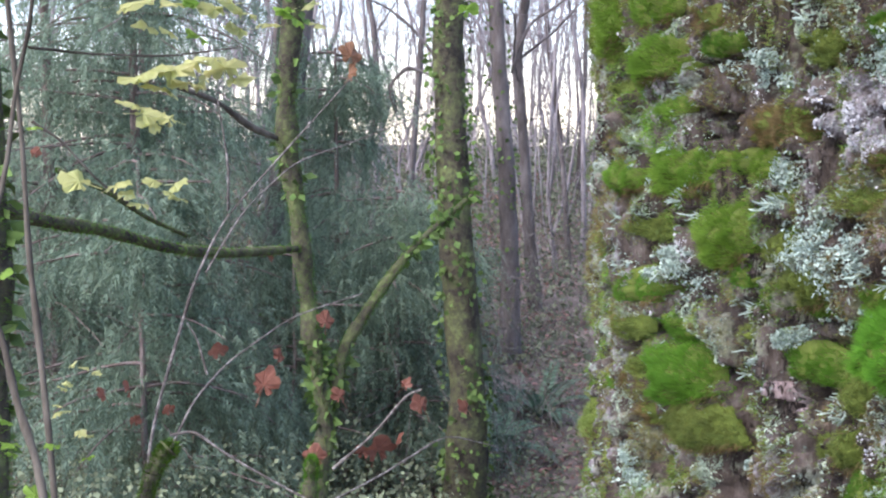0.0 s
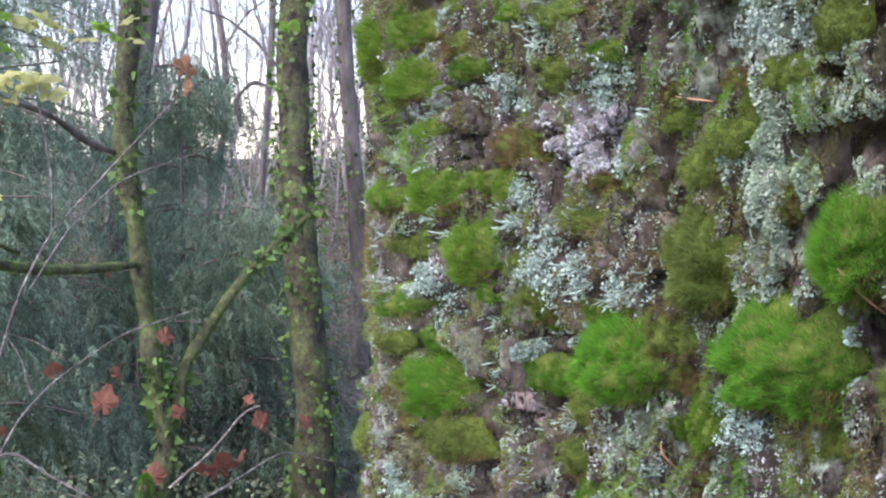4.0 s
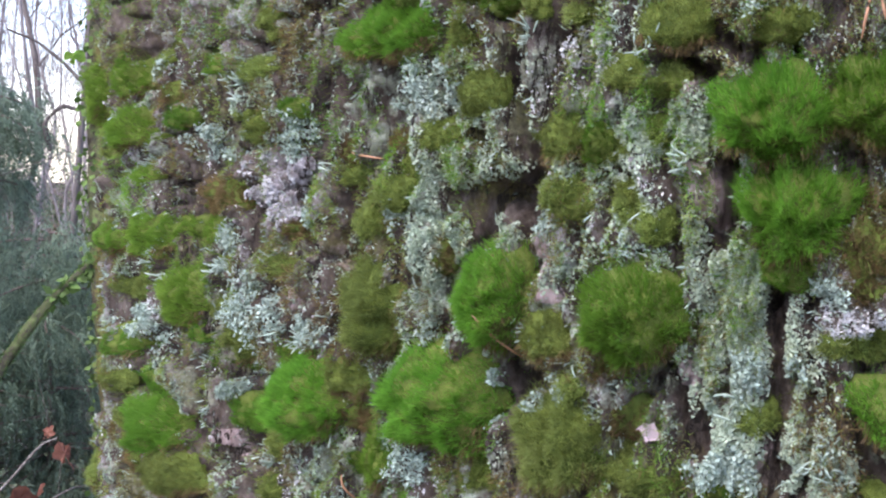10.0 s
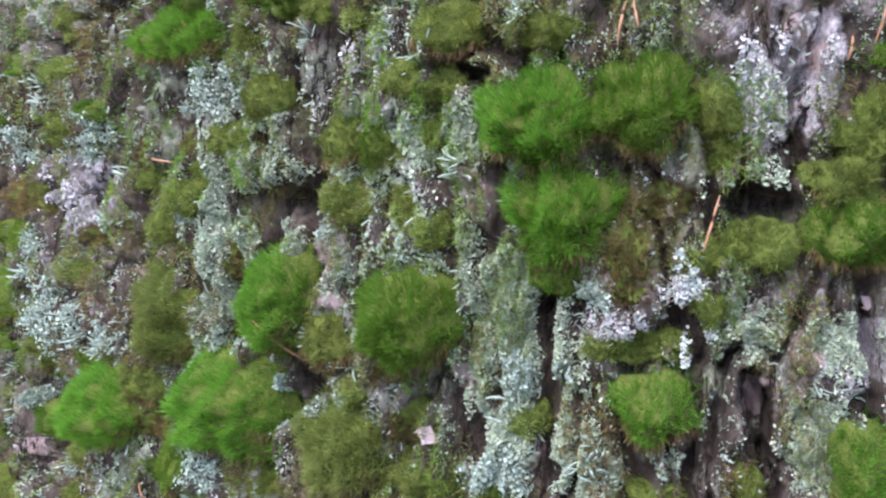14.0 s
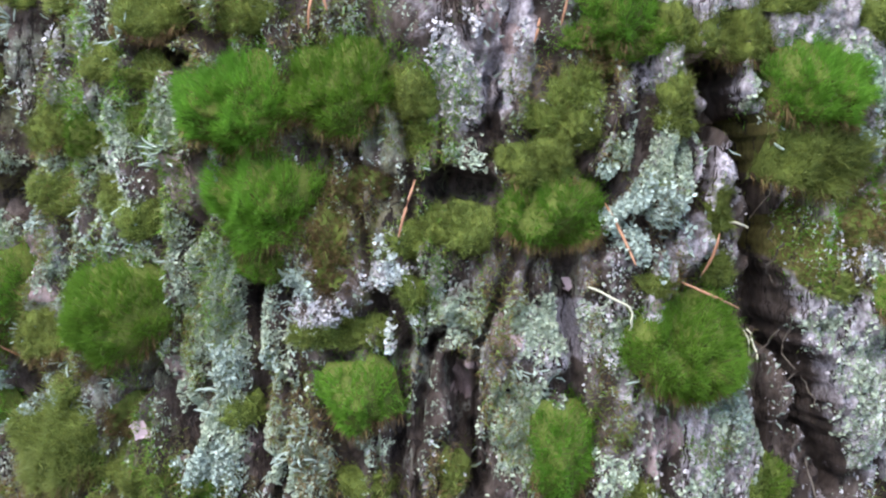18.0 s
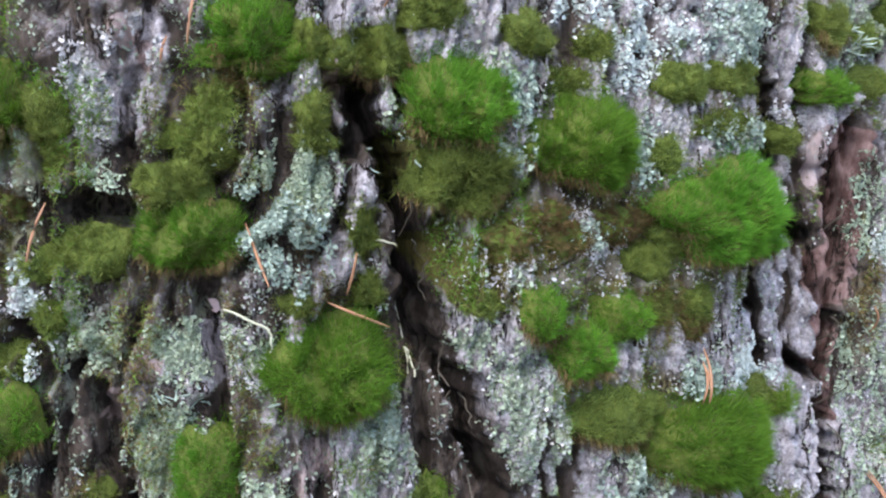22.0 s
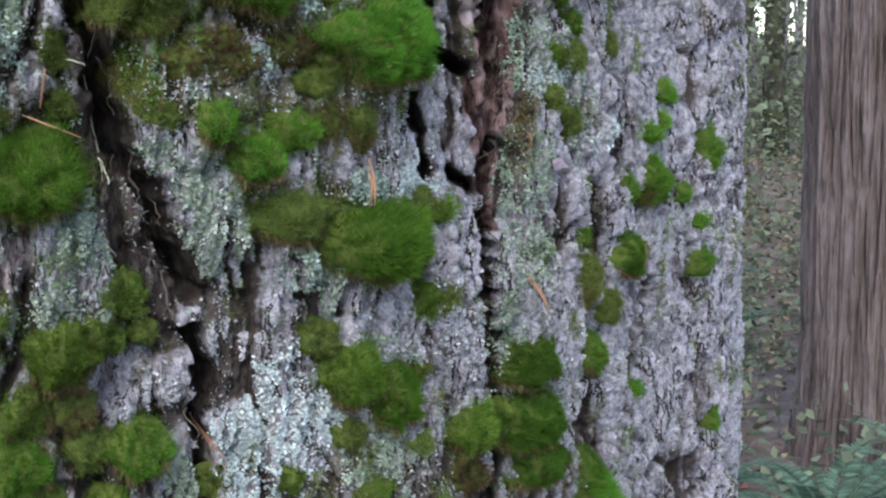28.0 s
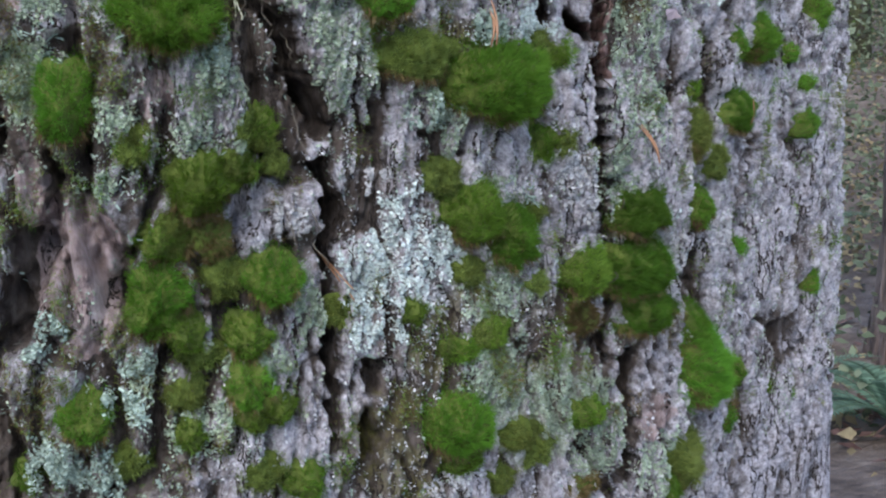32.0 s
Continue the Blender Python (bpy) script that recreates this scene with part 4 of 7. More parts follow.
moss("olive", -168.3, 1.360, 0.028, 0.024)
moss("dark", -169.4, 1.322, 0.027, 0.016)
moss("green", -159.9, 1.336, 0.025, 0.018)
moss("olive", -180.6, 1.253, 0.035, 0.023)
moss("dark", -177.6, 1.287, 0.038, 0.018)
lichen("frond", -176.1, 1.538, 0.056, 0.020)
lichen("frond", -169.0, 1.482, 0.068, 0.024)
lichen("finger", -170.9, 1.389, 0.059, 0.033)
lichen("frond", -165.6, 1.306, 0.053, 0.024)
lichen("finger", -172.9, 1.308, 0.052, 0.017)
lichen("frond", -176.0, 1.332, 0.042, 0.039)
lichen("white", -162.4, 1.453, 0.062, 0.041)
lichen("white", -160.1, 1.435, 0.038, 0.018)
lichen("mint", -163.7, 1.502, 0.050, 0.046)
lichen("frond", -163.1, 1.366, 0.064, 0.046)
lichen("finger", -157.0, 1.361, 0.081, 0.032)
lichen("finger", -172.3, 1.271, 0.039, 0.038)
lichen("finger", -162.6, 1.255, 0.028, 0.031)
lichen("mint", -157.3, 1.260, 0.053, 0.055)
lichen("mint", -173.9, 1.184, 0.040, 0.027)
lichen("frond", -180.6, 1.168, 0.054, 0.024)
lichen("finger", -159.1, 1.352, 0.049, 0.022)
lichen("mint", -181.5, 1.298, 0.053, 0.019)
lichen("white", -177.0, 1.346, 0.044, 0.018)
lichen("mint", -182.6, 1.433, 0.045, 0.028)
lichen("finger", -177.7, 1.469, 0.038, 0.027)
lichen("frond", -167.8, 1.409, 0.043, 0.024)
lichen("finger", -166.7, 1.523, 0.044, 0.028)
lichen("frond", -158.8, 1.485, 0.036, 0.029)
lichen("mint", -169.3, 1.231, 0.041, 0.025)
lichen("mint", -166.4, 1.350, 0.045, 0.024)
lichen("finger", -175.2, 1.379, 0.034, 0.026)
lichen("frond", -179.8, 1.331, 0.043, 0.018)
lichen("white", -158.9, 1.249, 0.031, 0.022)
lichen("mint", -175.7, 1.299, 0.028, 0.022)
moss("bright", -149.8, 1.550, 0.101, 0.036)
moss("olive", -143.0, 1.510, 0.039, 0.027)
moss("olive", -151.2, 1.435, 0.034, 0.025)
moss("olive", -153.4, 1.460, 0.031, 0.018)
moss("olive", -149.1, 1.451, 0.032, 0.021)
moss("olive", -151.1, 1.380, 0.054, 0.058)
moss("bright", -141.9, 1.396, 0.051, 0.058)
moss("bright", -145.7, 1.332, 0.097, 0.061)
moss("bright", -156.7, 1.314, 0.073, 0.057)
moss("olive", -153.3, 1.334, 0.049, 0.029)
moss("green", -150.9, 1.284, 0.029, 0.040)
moss("olive", -138.6, 1.378, 0.035, 0.031)
moss("olive", -137.7, 1.320, 0.058, 0.056)
moss("bright", -133.8, 1.395, 0.060, 0.055)
moss("olive", -138.2, 1.486, 0.034, 0.028)
moss("olive", -137.6, 1.449, 0.033, 0.020)
moss("olive", -134.6, 1.451, 0.023, 0.019)
moss("olive", -135.5, 1.479, 0.021, 0.015)
moss("olive", -134.6, 1.518, 0.028, 0.018)
moss("olive", -137.6, 1.552, 0.022, 0.012)
moss("olive", -133.5, 1.306, 0.043, 0.024)
moss("olive", -148.2, 1.469, 0.031, 0.020)
moss("olive", -146.1, 1.486, 0.029, 0.020)
moss("rust", -135.5, 1.363, 0.018, 0.015)
moss("rust", -152.7, 1.306, 0.037, 0.022)
moss("olive", -143.2, 1.287, 0.036, 0.017)
moss("rust", -149.7, 1.482, 0.027, 0.014)
lichen("mint", -145.0, 1.508, 0.077, 0.049)
lichen("frond", -146.6, 1.512, 0.054, 0.027)
lichen("mint", -142.9, 1.470, 0.044, 0.039)
lichen("mint", -146.0, 1.433, 0.058, 0.053)
lichen("mint", -145.7, 1.399, 0.048, 0.057)
lichen("frond", -145.8, 1.373, 0.029, 0.020)
lichen("frond", -142.5, 1.339, 0.026, 0.029)
lichen("frond", -138.8, 1.343, 0.035, 0.019)
lichen("finger", -137.7, 1.360, 0.019, 0.019)
lichen("white", -137.2, 1.528, 0.033, 0.031)
lichen("mint", -133.0, 1.492, 0.042, 0.018)
lichen("mint", -131.1, 1.486, 0.018, 0.017)
lichen("mint", -134.3, 1.445, 0.030, 0.021)
lichen("frond", -134.5, 1.429, 0.020, 0.012)
lichen("mint", -129.0, 1.408, 0.043, 0.035)
lichen("mint", -129.4, 1.379, 0.044, 0.041)
lichen("mint", -126.9, 1.376, 0.036, 0.029)
lichen("frond", -127.8, 1.371, 0.025, 0.017)
lichen("mint", -130.3, 1.343, 0.036, 0.027)
lichen("frond", -129.1, 1.316, 0.035, 0.024)
lichen("finger", -125.1, 1.328, 0.035, 0.026)
lichen("mint", -137.5, 1.410, 0.022, 0.025)
lichen("frond", -147.8, 1.289, 0.036, 0.024)
lichen("frond", -124.8, 1.410, 0.013, 0.010)
lichen("finger", -140.2, 1.541, 0.024, 0.016)
lichen("mint", -137.4, 1.468, 0.022, 0.018)
lichen("mint", -148.9, 1.355, 0.032, 0.021)
lichen("finger", -152.9, 1.357, 0.030, 0.018)
lichen("frond", -156.2, 1.356, 0.041, 0.019)
lichen("white", -136.0, 1.525, 0.021, 0.018)
lichen("mint", -149.8, 1.340, 0.027, 0.018)
lichen("mint", -136.9, 1.426, 0.022, 0.018)
lichen("frond", -138.9, 1.437, 0.015, 0.016)
lichen("mint", -132.2, 1.417, 0.019, 0.015)
lichen("mint", -141.3, 1.442, 0.021, 0.038)
lichen("finger", -149.4, 1.389, 0.027, 0.017)
lichen("mint", -140.3, 1.467, 0.016, 0.038)
moss("olive", -132.4, 1.544, 0.039, 0.030)
moss("olive", -127.2, 1.542, 0.039, 0.020)
lichen("mint", -129.3, 1.407, 0.033, 0.058)
lichen("mint", -127.9, 1.374, 0.044, 0.032)
lichen("mint", -129.0, 1.317, 0.036, 0.018)
lichen("frond", -125.0, 1.410, 0.016, 0.011)
needle(-141.19, 1.3876, -140.39, 1.3613, 0.024)
needle(-123.79, 1.5521, -124.07, 1.5321)
needle(-123.46, 1.5534, -123.18, 1.5400)
chip(-132.75, 1.3326, 0.004, 0.006)
moss("bright", -127.6, 1.499, 0.061, 0.050)
moss("bright", -123.1, 1.506, 0.061, 0.043)
moss("bright", -126.6, 1.453, 0.057, 0.052)
moss("bright", -126.9, 1.421, 0.030, 0.025)
moss("bright", -122.2, 1.358, 0.042, 0.035)
moss("bright", -113.6, 1.338, 0.029, 0.040)
moss("bright", -114.1, 1.447, 0.049, 0.037)
moss("olive", -114.8, 1.470, 0.039, 0.031)
moss("olive", -113.2, 1.486, 0.026, 0.023)
moss("olive", -117.6, 1.439, 0.026, 0.029)
moss("bright", -108.5, 1.384, 0.062, 0.051)
moss("olive", -127.9, 1.344, 0.019, 0.017)
moss("dark", -129.3, 1.305, 0.023, 0.018)
moss("olive", -123.7, 1.384, 0.031, 0.014)
moss("rust", -121.9, 1.459, 0.025, 0.016)
moss("rust", -123.5, 1.433, 0.020, 0.035)
moss("rust", -123.4, 1.414, 0.020, 0.016)
moss("olive", -119.1, 1.439, 0.019, 0.018)
moss("olive", -118.2, 1.321, 0.016, 0.024)
moss("olive", -109.1, 1.502, 0.018, 0.021)
moss("olive", -108.9, 1.489, 0.016, 0.013)
moss("bright", -111.4, 1.530, 0.062, 0.021)
moss("olive", -107.5, 1.528, 0.030, 0.019)
moss("olive", -112.8, 1.504, 0.015, 0.026)
moss("olive", -107.2, 1.447, 0.016, 0.029)
moss("olive", -106.9, 1.418, 0.017, 0.016)
moss("olive", -110.5, 1.311, 0.019, 0.016)
moss("olive", -104.8, 1.311, 0.020, 0.022)
moss("olive", -122.0, 1.311, 0.031, 0.017)
moss("olive", -109.9, 1.413, 0.016, 0.013)
moss("olive", -120.0, 1.407, 0.016, 0.021)
moss("olive", -120.0, 1.504, 0.024, 0.032)
lichen("rosette", -120.9, 1.401, 0.016, 0.045)
lichen("mint", -128.4, 1.365, 0.054, 0.023)
lichen("mint", -128.1, 1.404, 0.028, 0.042)
lichen("mint", -125.5, 1.325, 0.048, 0.034)
lichen("frond", -129.3, 1.316, 0.033, 0.020)
lichen("frond", -125.1, 1.411, 0.015, 0.011)
lichen("white", -117.9, 1.517, 0.024, 0.037)
lichen("mint", -110.2, 1.470, 0.039, 0.037)
lichen("frond", -110.0, 1.442, 0.032, 0.037)
lichen("mint", -113.1, 1.392, 0.045, 0.021)
lichen("mint", -115.4, 1.346, 0.029, 0.035)
lichen("white", -124.0, 1.396, 0.026, 0.014)
lichen("frond", -101.3, 1.479, 0.024, 0.017)
lichen("frond", -100.3, 1.506, 0.016, 0.031)
lichen("mint", -101.4, 1.433, 0.018, 0.022)
lichen("mint", -106.3, 1.367, 0.022, 0.022)
lichen("mint", -118.2, 1.391, 0.029, 0.016)
lichen("mint", -132.2, 1.486, 0.045, 0.032)
lichen("frond", -96.6, 1.443, 0.024, 0.015)
lichen("white", -111.5, 1.381, 0.016, 0.019)
lichen("mint", -122.0, 1.333, 0.028, 0.016)
lichen("mint", -111.5, 1.322, 0.027, 0.022)
needle(-119.78, 1.4621, -120.37, 1.4358)
needle(-111.92, 1.4509, -110.98, 1.4234)
needle(-107.53, 1.4378, -107.84, 1.4166)
needle(-108.66, 1.4133, -106.02, 1.3998)
needle(-114.79, 1.5369, -115.00, 1.5255)
needle(-106.75, 1.5380, -106.73, 1.5304)
stalk(-106.58, 1.4422, -105.73, 1.4390)
stalk(-105.31, 1.4336, -105.12, 1.3745)
stalk(-112.80, 1.4129, -111.08, 1.4024)
stalk(-111.08, 1.4024, -111.07, 1.3918)
stalk(-105.31, 1.3406, -104.66, 1.3320)
chip(-113.25, 1.4111, 0.005, 0.005)
moss("bright", -111.6, 1.541, 0.045, 0.033)
moss("olive", -109.2, 1.536, 0.021, 0.022)
moss("olive", -106.3, 1.531, 0.030, 0.031)
moss("bright", -103.5, 1.508, 0.058, 0.042)
moss("olive", -103.0, 1.475, 0.050, 0.045)
moss("bright", -99.3, 1.488, 0.035, 0.029)
moss("bright", -97.0, 1.488, 0.054, 0.047)
moss("bright", -90.2, 1.452, 0.084, 0.057)
moss("olive", -93.3, 1.481, 0.022, 0.021)
moss("olive", -100.1, 1.539, 0.028, 0.023)
moss("olive", -104.2, 1.550, 0.034, 0.020)
moss("bright", -99.9, 1.407, 0.028, 0.029)
moss("bright", -95.6, 1.400, 0.039, 0.027)
moss("bright", -97.7, 1.387, 0.040, 0.033)
moss("olive", -102.2, 1.411, 0.018, 0.014)
moss("bright", -90.2, 1.332, 0.081, 0.055)
moss("olive", -95.6, 1.349, 0.061, 0.031)
moss("olive", -94.0, 1.427, 0.026, 0.021)
moss("olive", -92.3, 1.517, 0.035, 0.022)
moss("olive", -89.1, 1.520, 0.043, 0.022)
moss("olive", -89.8, 1.495, 0.051, 0.016)
moss("olive", -91.3, 1.403, 0.024, 0.025)
moss("bright", -82.1, 1.516, 0.043, 0.021)
moss("bright", -70.9, 1.516, 0.043, 0.041)
moss("bright", -73.7, 1.486, 0.031, 0.024)
moss("olive", -75.8, 1.561, 0.030, 0.023)
moss("olive", -81.9, 1.551, 0.040, 0.028)
moss("olive", -84.6, 1.488, 0.026, 0.020)
moss("olive", -96.7, 1.534, 0.020, 0.018)
moss("olive", -97.9, 1.517, 0.026, 0.015)
moss("olive", -86.7, 1.349, 0.024, 0.023)
moss("olive", -85.3, 1.286, 0.020, 0.017)
moss("rust", -98.5, 1.441, 0.033, 0.020)
moss("rust", -101.2, 1.440, 0.027, 0.020)
moss("rust", -95.5, 1.446, 0.039, 0.021)
moss("olive", -93.0, 1.438, 0.027, 0.021)
moss("rust", -111.8, 1.520, 0.019, 0.014)
moss("olive", -73.6, 1.439, 0.026, 0.020)
lichen("rosette", -89.5, 1.539, 0.051, 0.038)
lichen("rosette", -97.0, 1.556, 0.040, 0.015)
lichen("rosette", -94.3, 1.537, 0.051, 0.036)
lichen("frond", -101.7, 1.477, 0.027, 0.017)
lichen("white", -97.3, 1.444, 0.020, 0.015)
lichen("white", -95.6, 1.434, 0.018, 0.012)
lichen("rosette", -87.1, 1.363, 0.029, 0.026)
lichen("frond", -90.2, 1.360, 0.025, 0.016)
lichen("rosette", -74.2, 1.421, 0.070, 0.019)
lichen("white", -85.1, 1.495, 0.050, 0.017)
lichen("mint", -102.9, 1.389, 0.021, 0.023)
lichen("white", -100.0, 1.375, 0.038, 0.029)
lichen("white", -99.7, 1.336, 0.029, 0.036)
lichen("white", -89.1, 1.486, 0.039, 0.013)
lichen("frond", -74.4, 1.508, 0.030, 0.026)
lichen("mint", -79.8, 1.552, 0.055, 0.043)
lichen("white", -93.0, 1.496, 0.031, 0.018)
lichen("mint", -101.7, 1.519, 0.018, 0.020)
lichen("frond", -94.3, 1.481, 0.015, 0.027)
needle(-106.75, 1.5305, -106.10, 1.5550)
needle(-113.96, 1.5336, -113.54, 1.5575)
stalk(-105.18, 1.3876, -104.84, 1.3730)
needle(-91.46, 1.3809, -91.30, 1.3523)
needle(-79.02, 1.3902, -78.12, 1.3732)
needle(-77.96, 1.2885, -77.35, 1.2616)
chip(-74.70, 1.3632, 0.014, 0.006)
moss("bright", -104.2, 1.224, 0.037, 0.036)
moss("olive", -107.8, 1.283, 0.041, 0.026)
moss("green", -105.7, 1.290, 0.030, 0.019)
moss("green", -104.2, 1.311, 0.018, 0.026)
moss("olive", -109.3, 1.253, 0.029, 0.032)
moss("bright", -109.9, 1.223, 0.035, 0.039)
moss("olive", -94.2, 1.274, 0.032, 0.027)
moss("green", -92.2, 1.249, 0.047, 0.038)
moss("bright", -89.5, 1.229, 0.042, 0.043)
moss("olive", -92.7, 1.211, 0.025, 0.021)
moss("green", -86.7, 1.286, 0.020, 0.029)
moss("olive", -87.6, 1.242, 0.020, 0.015)
moss("green", -83.3, 1.192, 0.046, 0.038)
moss("rust", -83.4, 1.161, 0.035, 0.023)
moss("dark", -77.6, 1.226, 0.071, 0.036)
moss("dark", -77.7, 1.185, 0.086, 0.041)
moss("dark", -76.5, 1.149, 0.068, 0.033)
moss("bright", -69.9, 1.120, 0.046, 0.035)
moss("dark", -64.0, 1.282, 0.047, 0.036)
moss("olive", -66.8, 1.247, 0.036, 0.027)
moss("bright", -69.4, 1.215, 0.030, 0.034)
moss("olive", -70.2, 1.270, 0.023, 0.026)
moss("bright", -61.3, 1.165, 0.019, 0.015)
moss("bright", -59.7, 1.337, 0.038, 0.041)
moss("bright", -63.5, 1.336, 0.031, 0.024)
moss("bright", -57.3, 1.409, 0.026, 0.021)
moss("bright", -59.7, 1.376, 0.024, 0.018)
moss("bright", -57.6, 1.384, 0.020, 0.015)
moss("bright", -51.0, 1.358, 0.022, 0.040)
moss("bright", -52.0, 1.258, 0.019, 0.027)
moss("bright", -52.5, 1.294, 0.018, 0.016)
moss("bright", -54.8, 1.322, 0.018, 0.018)
moss("bright", -50.1, 1.109, 0.009, 0.028)
moss("green", -71.2, 1.463, 0.022, 0.018)
moss("olive", -66.8, 1.447, 0.021, 0.023)
moss("green", -74.8, 1.443, 0.018, 0.014)
moss("olive", -72.0, 1.394, 0.026, 0.022)
moss("green", -70.2, 1.345, 0.015, 0.011)
moss("green", -70.2, 1.305, 0.017, 0.018)
moss("olive", -96.9, 1.351, 0.029, 0.016)
moss("green", -85.6, 1.343, 0.021, 0.018)
lichen("rosette", -94.6, 1.222, 0.032, 0.024)
lichen("white", -95.6, 1.196, 0.039, 0.021)
lichen("rosette", -86.9, 1.357, 0.030, 0.025)
lichen("frond", -91.1, 1.363, 0.034, 0.017)
lichen("frond", -94.5, 1.312, 0.039, 0.020)
lichen("white", -98.8, 1.278, 0.024, 0.020)
lichen("white", -88.2, 1.252, 0.024, 0.014)
lichen("mint", -91.0, 1.258, 0.031, 0.021)
lichen("white", -75.1, 1.208, 0.047, 0.021)
lichen("white", -64.5, 1.187, 0.040, 0.018)
lichen("rosette", -74.5, 1.427, 0.054, 0.020)
lichen("rosette", -66.8, 1.380, 0.048, 0.022)
lichen("white", -101.8, 1.443, 0.019, 0.022)
lichen("white", -97.5, 1.442, 0.021, 0.020)
lichen("mint", -100.5, 1.364, 0.030, 0.039)
lichen("mint", -100.3, 1.335, 0.026, 0.026)
lichen("mint", -106.0, 1.341, 0.036, 0.025)
lichen("mint", -79.4, 1.262, 0.040, 0.031)
lichen("white", -80.1, 1.179, 0.020, 0.016)
lichen("mint", -90.8, 1.192, 0.045, 0.029)
lichen("white", -73.0, 1.190, 0.025, 0.025)
lichen("white", -75.6, 1.292, 0.045, 0.024)
lichen("white", -83.7, 1.255, 0.034, 0.045)
needle(-78.14, 1.2877, -77.30, 1.2602)
needle(-63.97, 1.2915, -63.27, 1.2607)
needle(-67.71, 1.3100, -67.26, 1.2875)
needle(-100.90, 1.2312, -100.08, 1.2127)
needle(-91.43, 1.3735, -91.51, 1.3512)
moss("bright", -113.8, 1.333, 0.033, 0.049)
moss("olive", -110.7, 1.303, 0.018, 0.019)
moss("olive", -106.6, 1.225, 0.026, 0.030)
moss("green", -105.7, 1.190, 0.030, 0.030)
moss("rust", -107.1, 1.249, 0.026, 0.030)
moss("olive", -105.7, 1.290, 0.029, 0.023)
moss("olive", -109.0, 1.159, 0.026, 0.024)
moss("green", -107.6, 1.282, 0.038, 0.039)
moss("green", -109.5, 1.251, 0.031, 0.026)
moss("bright", -110.3, 1.215, 0.034, 0.040)
moss("green", -108.8, 1.197, 0.025, 0.027)
moss("olive", -108.0, 1.179, 0.026, 0.020)
moss("bright", -105.8, 1.162, 0.030, 0.031)
moss("green", -105.0, 1.143, 0.044, 0.024)
moss("bright", -114.0, 1.151, 0.031, 0.034)
moss("green", -117.4, 1.112, 0.019, 0.017)
moss("olive", -111.9, 1.118, 0.026, 0.021)
moss("bright", -93.8, 1.112, 0.053, 0.041)
moss("green", -93.0, 1.086, 0.037, 0.022)
moss("olive", -88.8, 1.090, 0.037, 0.023)
moss("green", -96.5, 1.192, 0.016, 0.018)
moss("olive", -100.5, 1.196, 0.018, 0.021)
moss("green", -91.0, 1.168, 0.029, 0.022)
moss("green", -93.3, 1.160, 0.027, 0.018)
moss("rust", -83.3, 1.157, 0.031, 0.024)
moss("bright", -69.4, 1.089, 0.069, 0.073)
moss("olive", -70.9, 1.014, 0.043, 0.049)
moss("dark", -73.3, 0.999, 0.031, 0.024)
moss("green", -83.3, 1.091, 0.038, 0.020)
moss("olive", -105.2, 1.104, 0.031, 0.021)
moss("green", -103.1, 1.096, 0.028, 0.025)
moss("olive", -90.2, 1.062, 0.025, 0.019)
moss("green", -108.8, 1.135, 0.019, 0.021)
moss("bright", -62.2, 1.060, 0.024, 0.022)
moss("bright", -63.7, 1.023, 0.020, 0.022)
moss("green", -54.8, 1.024, 0.011, 0.018)
moss("olive", -104.2, 1.305, 0.020, 0.020)
lichen("rosette", -97.8, 1.223, 0.050, 0.076)
lichen("rosette", -94.6, 1.222, 0.025, 0.035)
lichen("frond", -111.1, 1.179, 0.025, 0.017)
lichen("frond", -112.3, 1.156, 0.028, 0.020)
lichen("frond", -115.3, 1.125, 0.051, 0.028)
lichen("frond", -112.3, 1.111, 0.038, 0.021)
lichen("rosette", -75.3, 1.215, 0.049, 0.021)
lichen("white", -72.2, 1.187, 0.027, 0.026)
lichen("mint", -104.9, 1.174, 0.027, 0.020)
lichen("mint", -84.9, 1.099, 0.072, 0.032)
lichen("white", -94.2, 1.070, 0.044, 0.015)
lichen("mint", -91.3, 1.144, 0.033, 0.044)
lichen("frond", -115.8, 1.200, 0.025, 0.027)
lichen("mint", -112.5, 1.285, 0.018, 0.016)
lichen("mint", -115.7, 1.349, 0.024, 0.039)
lichen("mint", -107.8, 1.311, 0.031, 0.019)
lichen("white", -65.1, 1.191, 0.041, 0.019)
lichen("mint", -102.1, 1.191, 0.021, 0.027)
lichen("mint", -81.6, 1.056, 0.041, 0.042)
needle(-100.83, 1.2310, -99.98, 1.2054)
needle(-91.46, 1.3728, -91.31, 1.3521)

lichen("mint", -81.0, 1.558, 0.070, 0.043)
lichen("mint", -75.4, 1.561, 0.057, 0.054)
lichen("mint", -76.6, 1.446, 0.063, 0.053)
lichen("mint", -77.2, 1.360, 0.055, 0.053)
lichen("mint", -76.6, 1.299, 0.063, 0.043)
lichen("mint", -71.3, 1.400, 0.034, 0.056)
lichen("frond", -88.8, 1.545, 0.048, 0.030)
lichen("white", -91.4, 1.557, 0.032, 0.023)
lichen("frond", -88.5, 1.491, 0.058, 0.017)
lichen("mint", -100.1, 1.376, 0.036, 0.037)
lichen("mint", -99.4, 1.338, 0.036, 0.038)
lichen("mint", -94.5, 1.324, 0.034, 0.026)
lichen("rosette", -87.1, 1.360, 0.028, 0.021)
lichen("rosette", -89.6, 1.535, 0.030, 0.023)
lichen("finger", -79.4, 1.541, 0.043, 0.026)
lichen("finger", -74.7, 1.505, 0.029, 0.015)
moss("olive", -78.3, 1.545, 0.029, 0.020)
moss("olive", -74.1, 1.550, 0.033, 0.018)
moss("olive", -77.8, 1.520, 0.036, 0.021)
moss("olive", -71.4, 1.439, 0.021, 0.028)
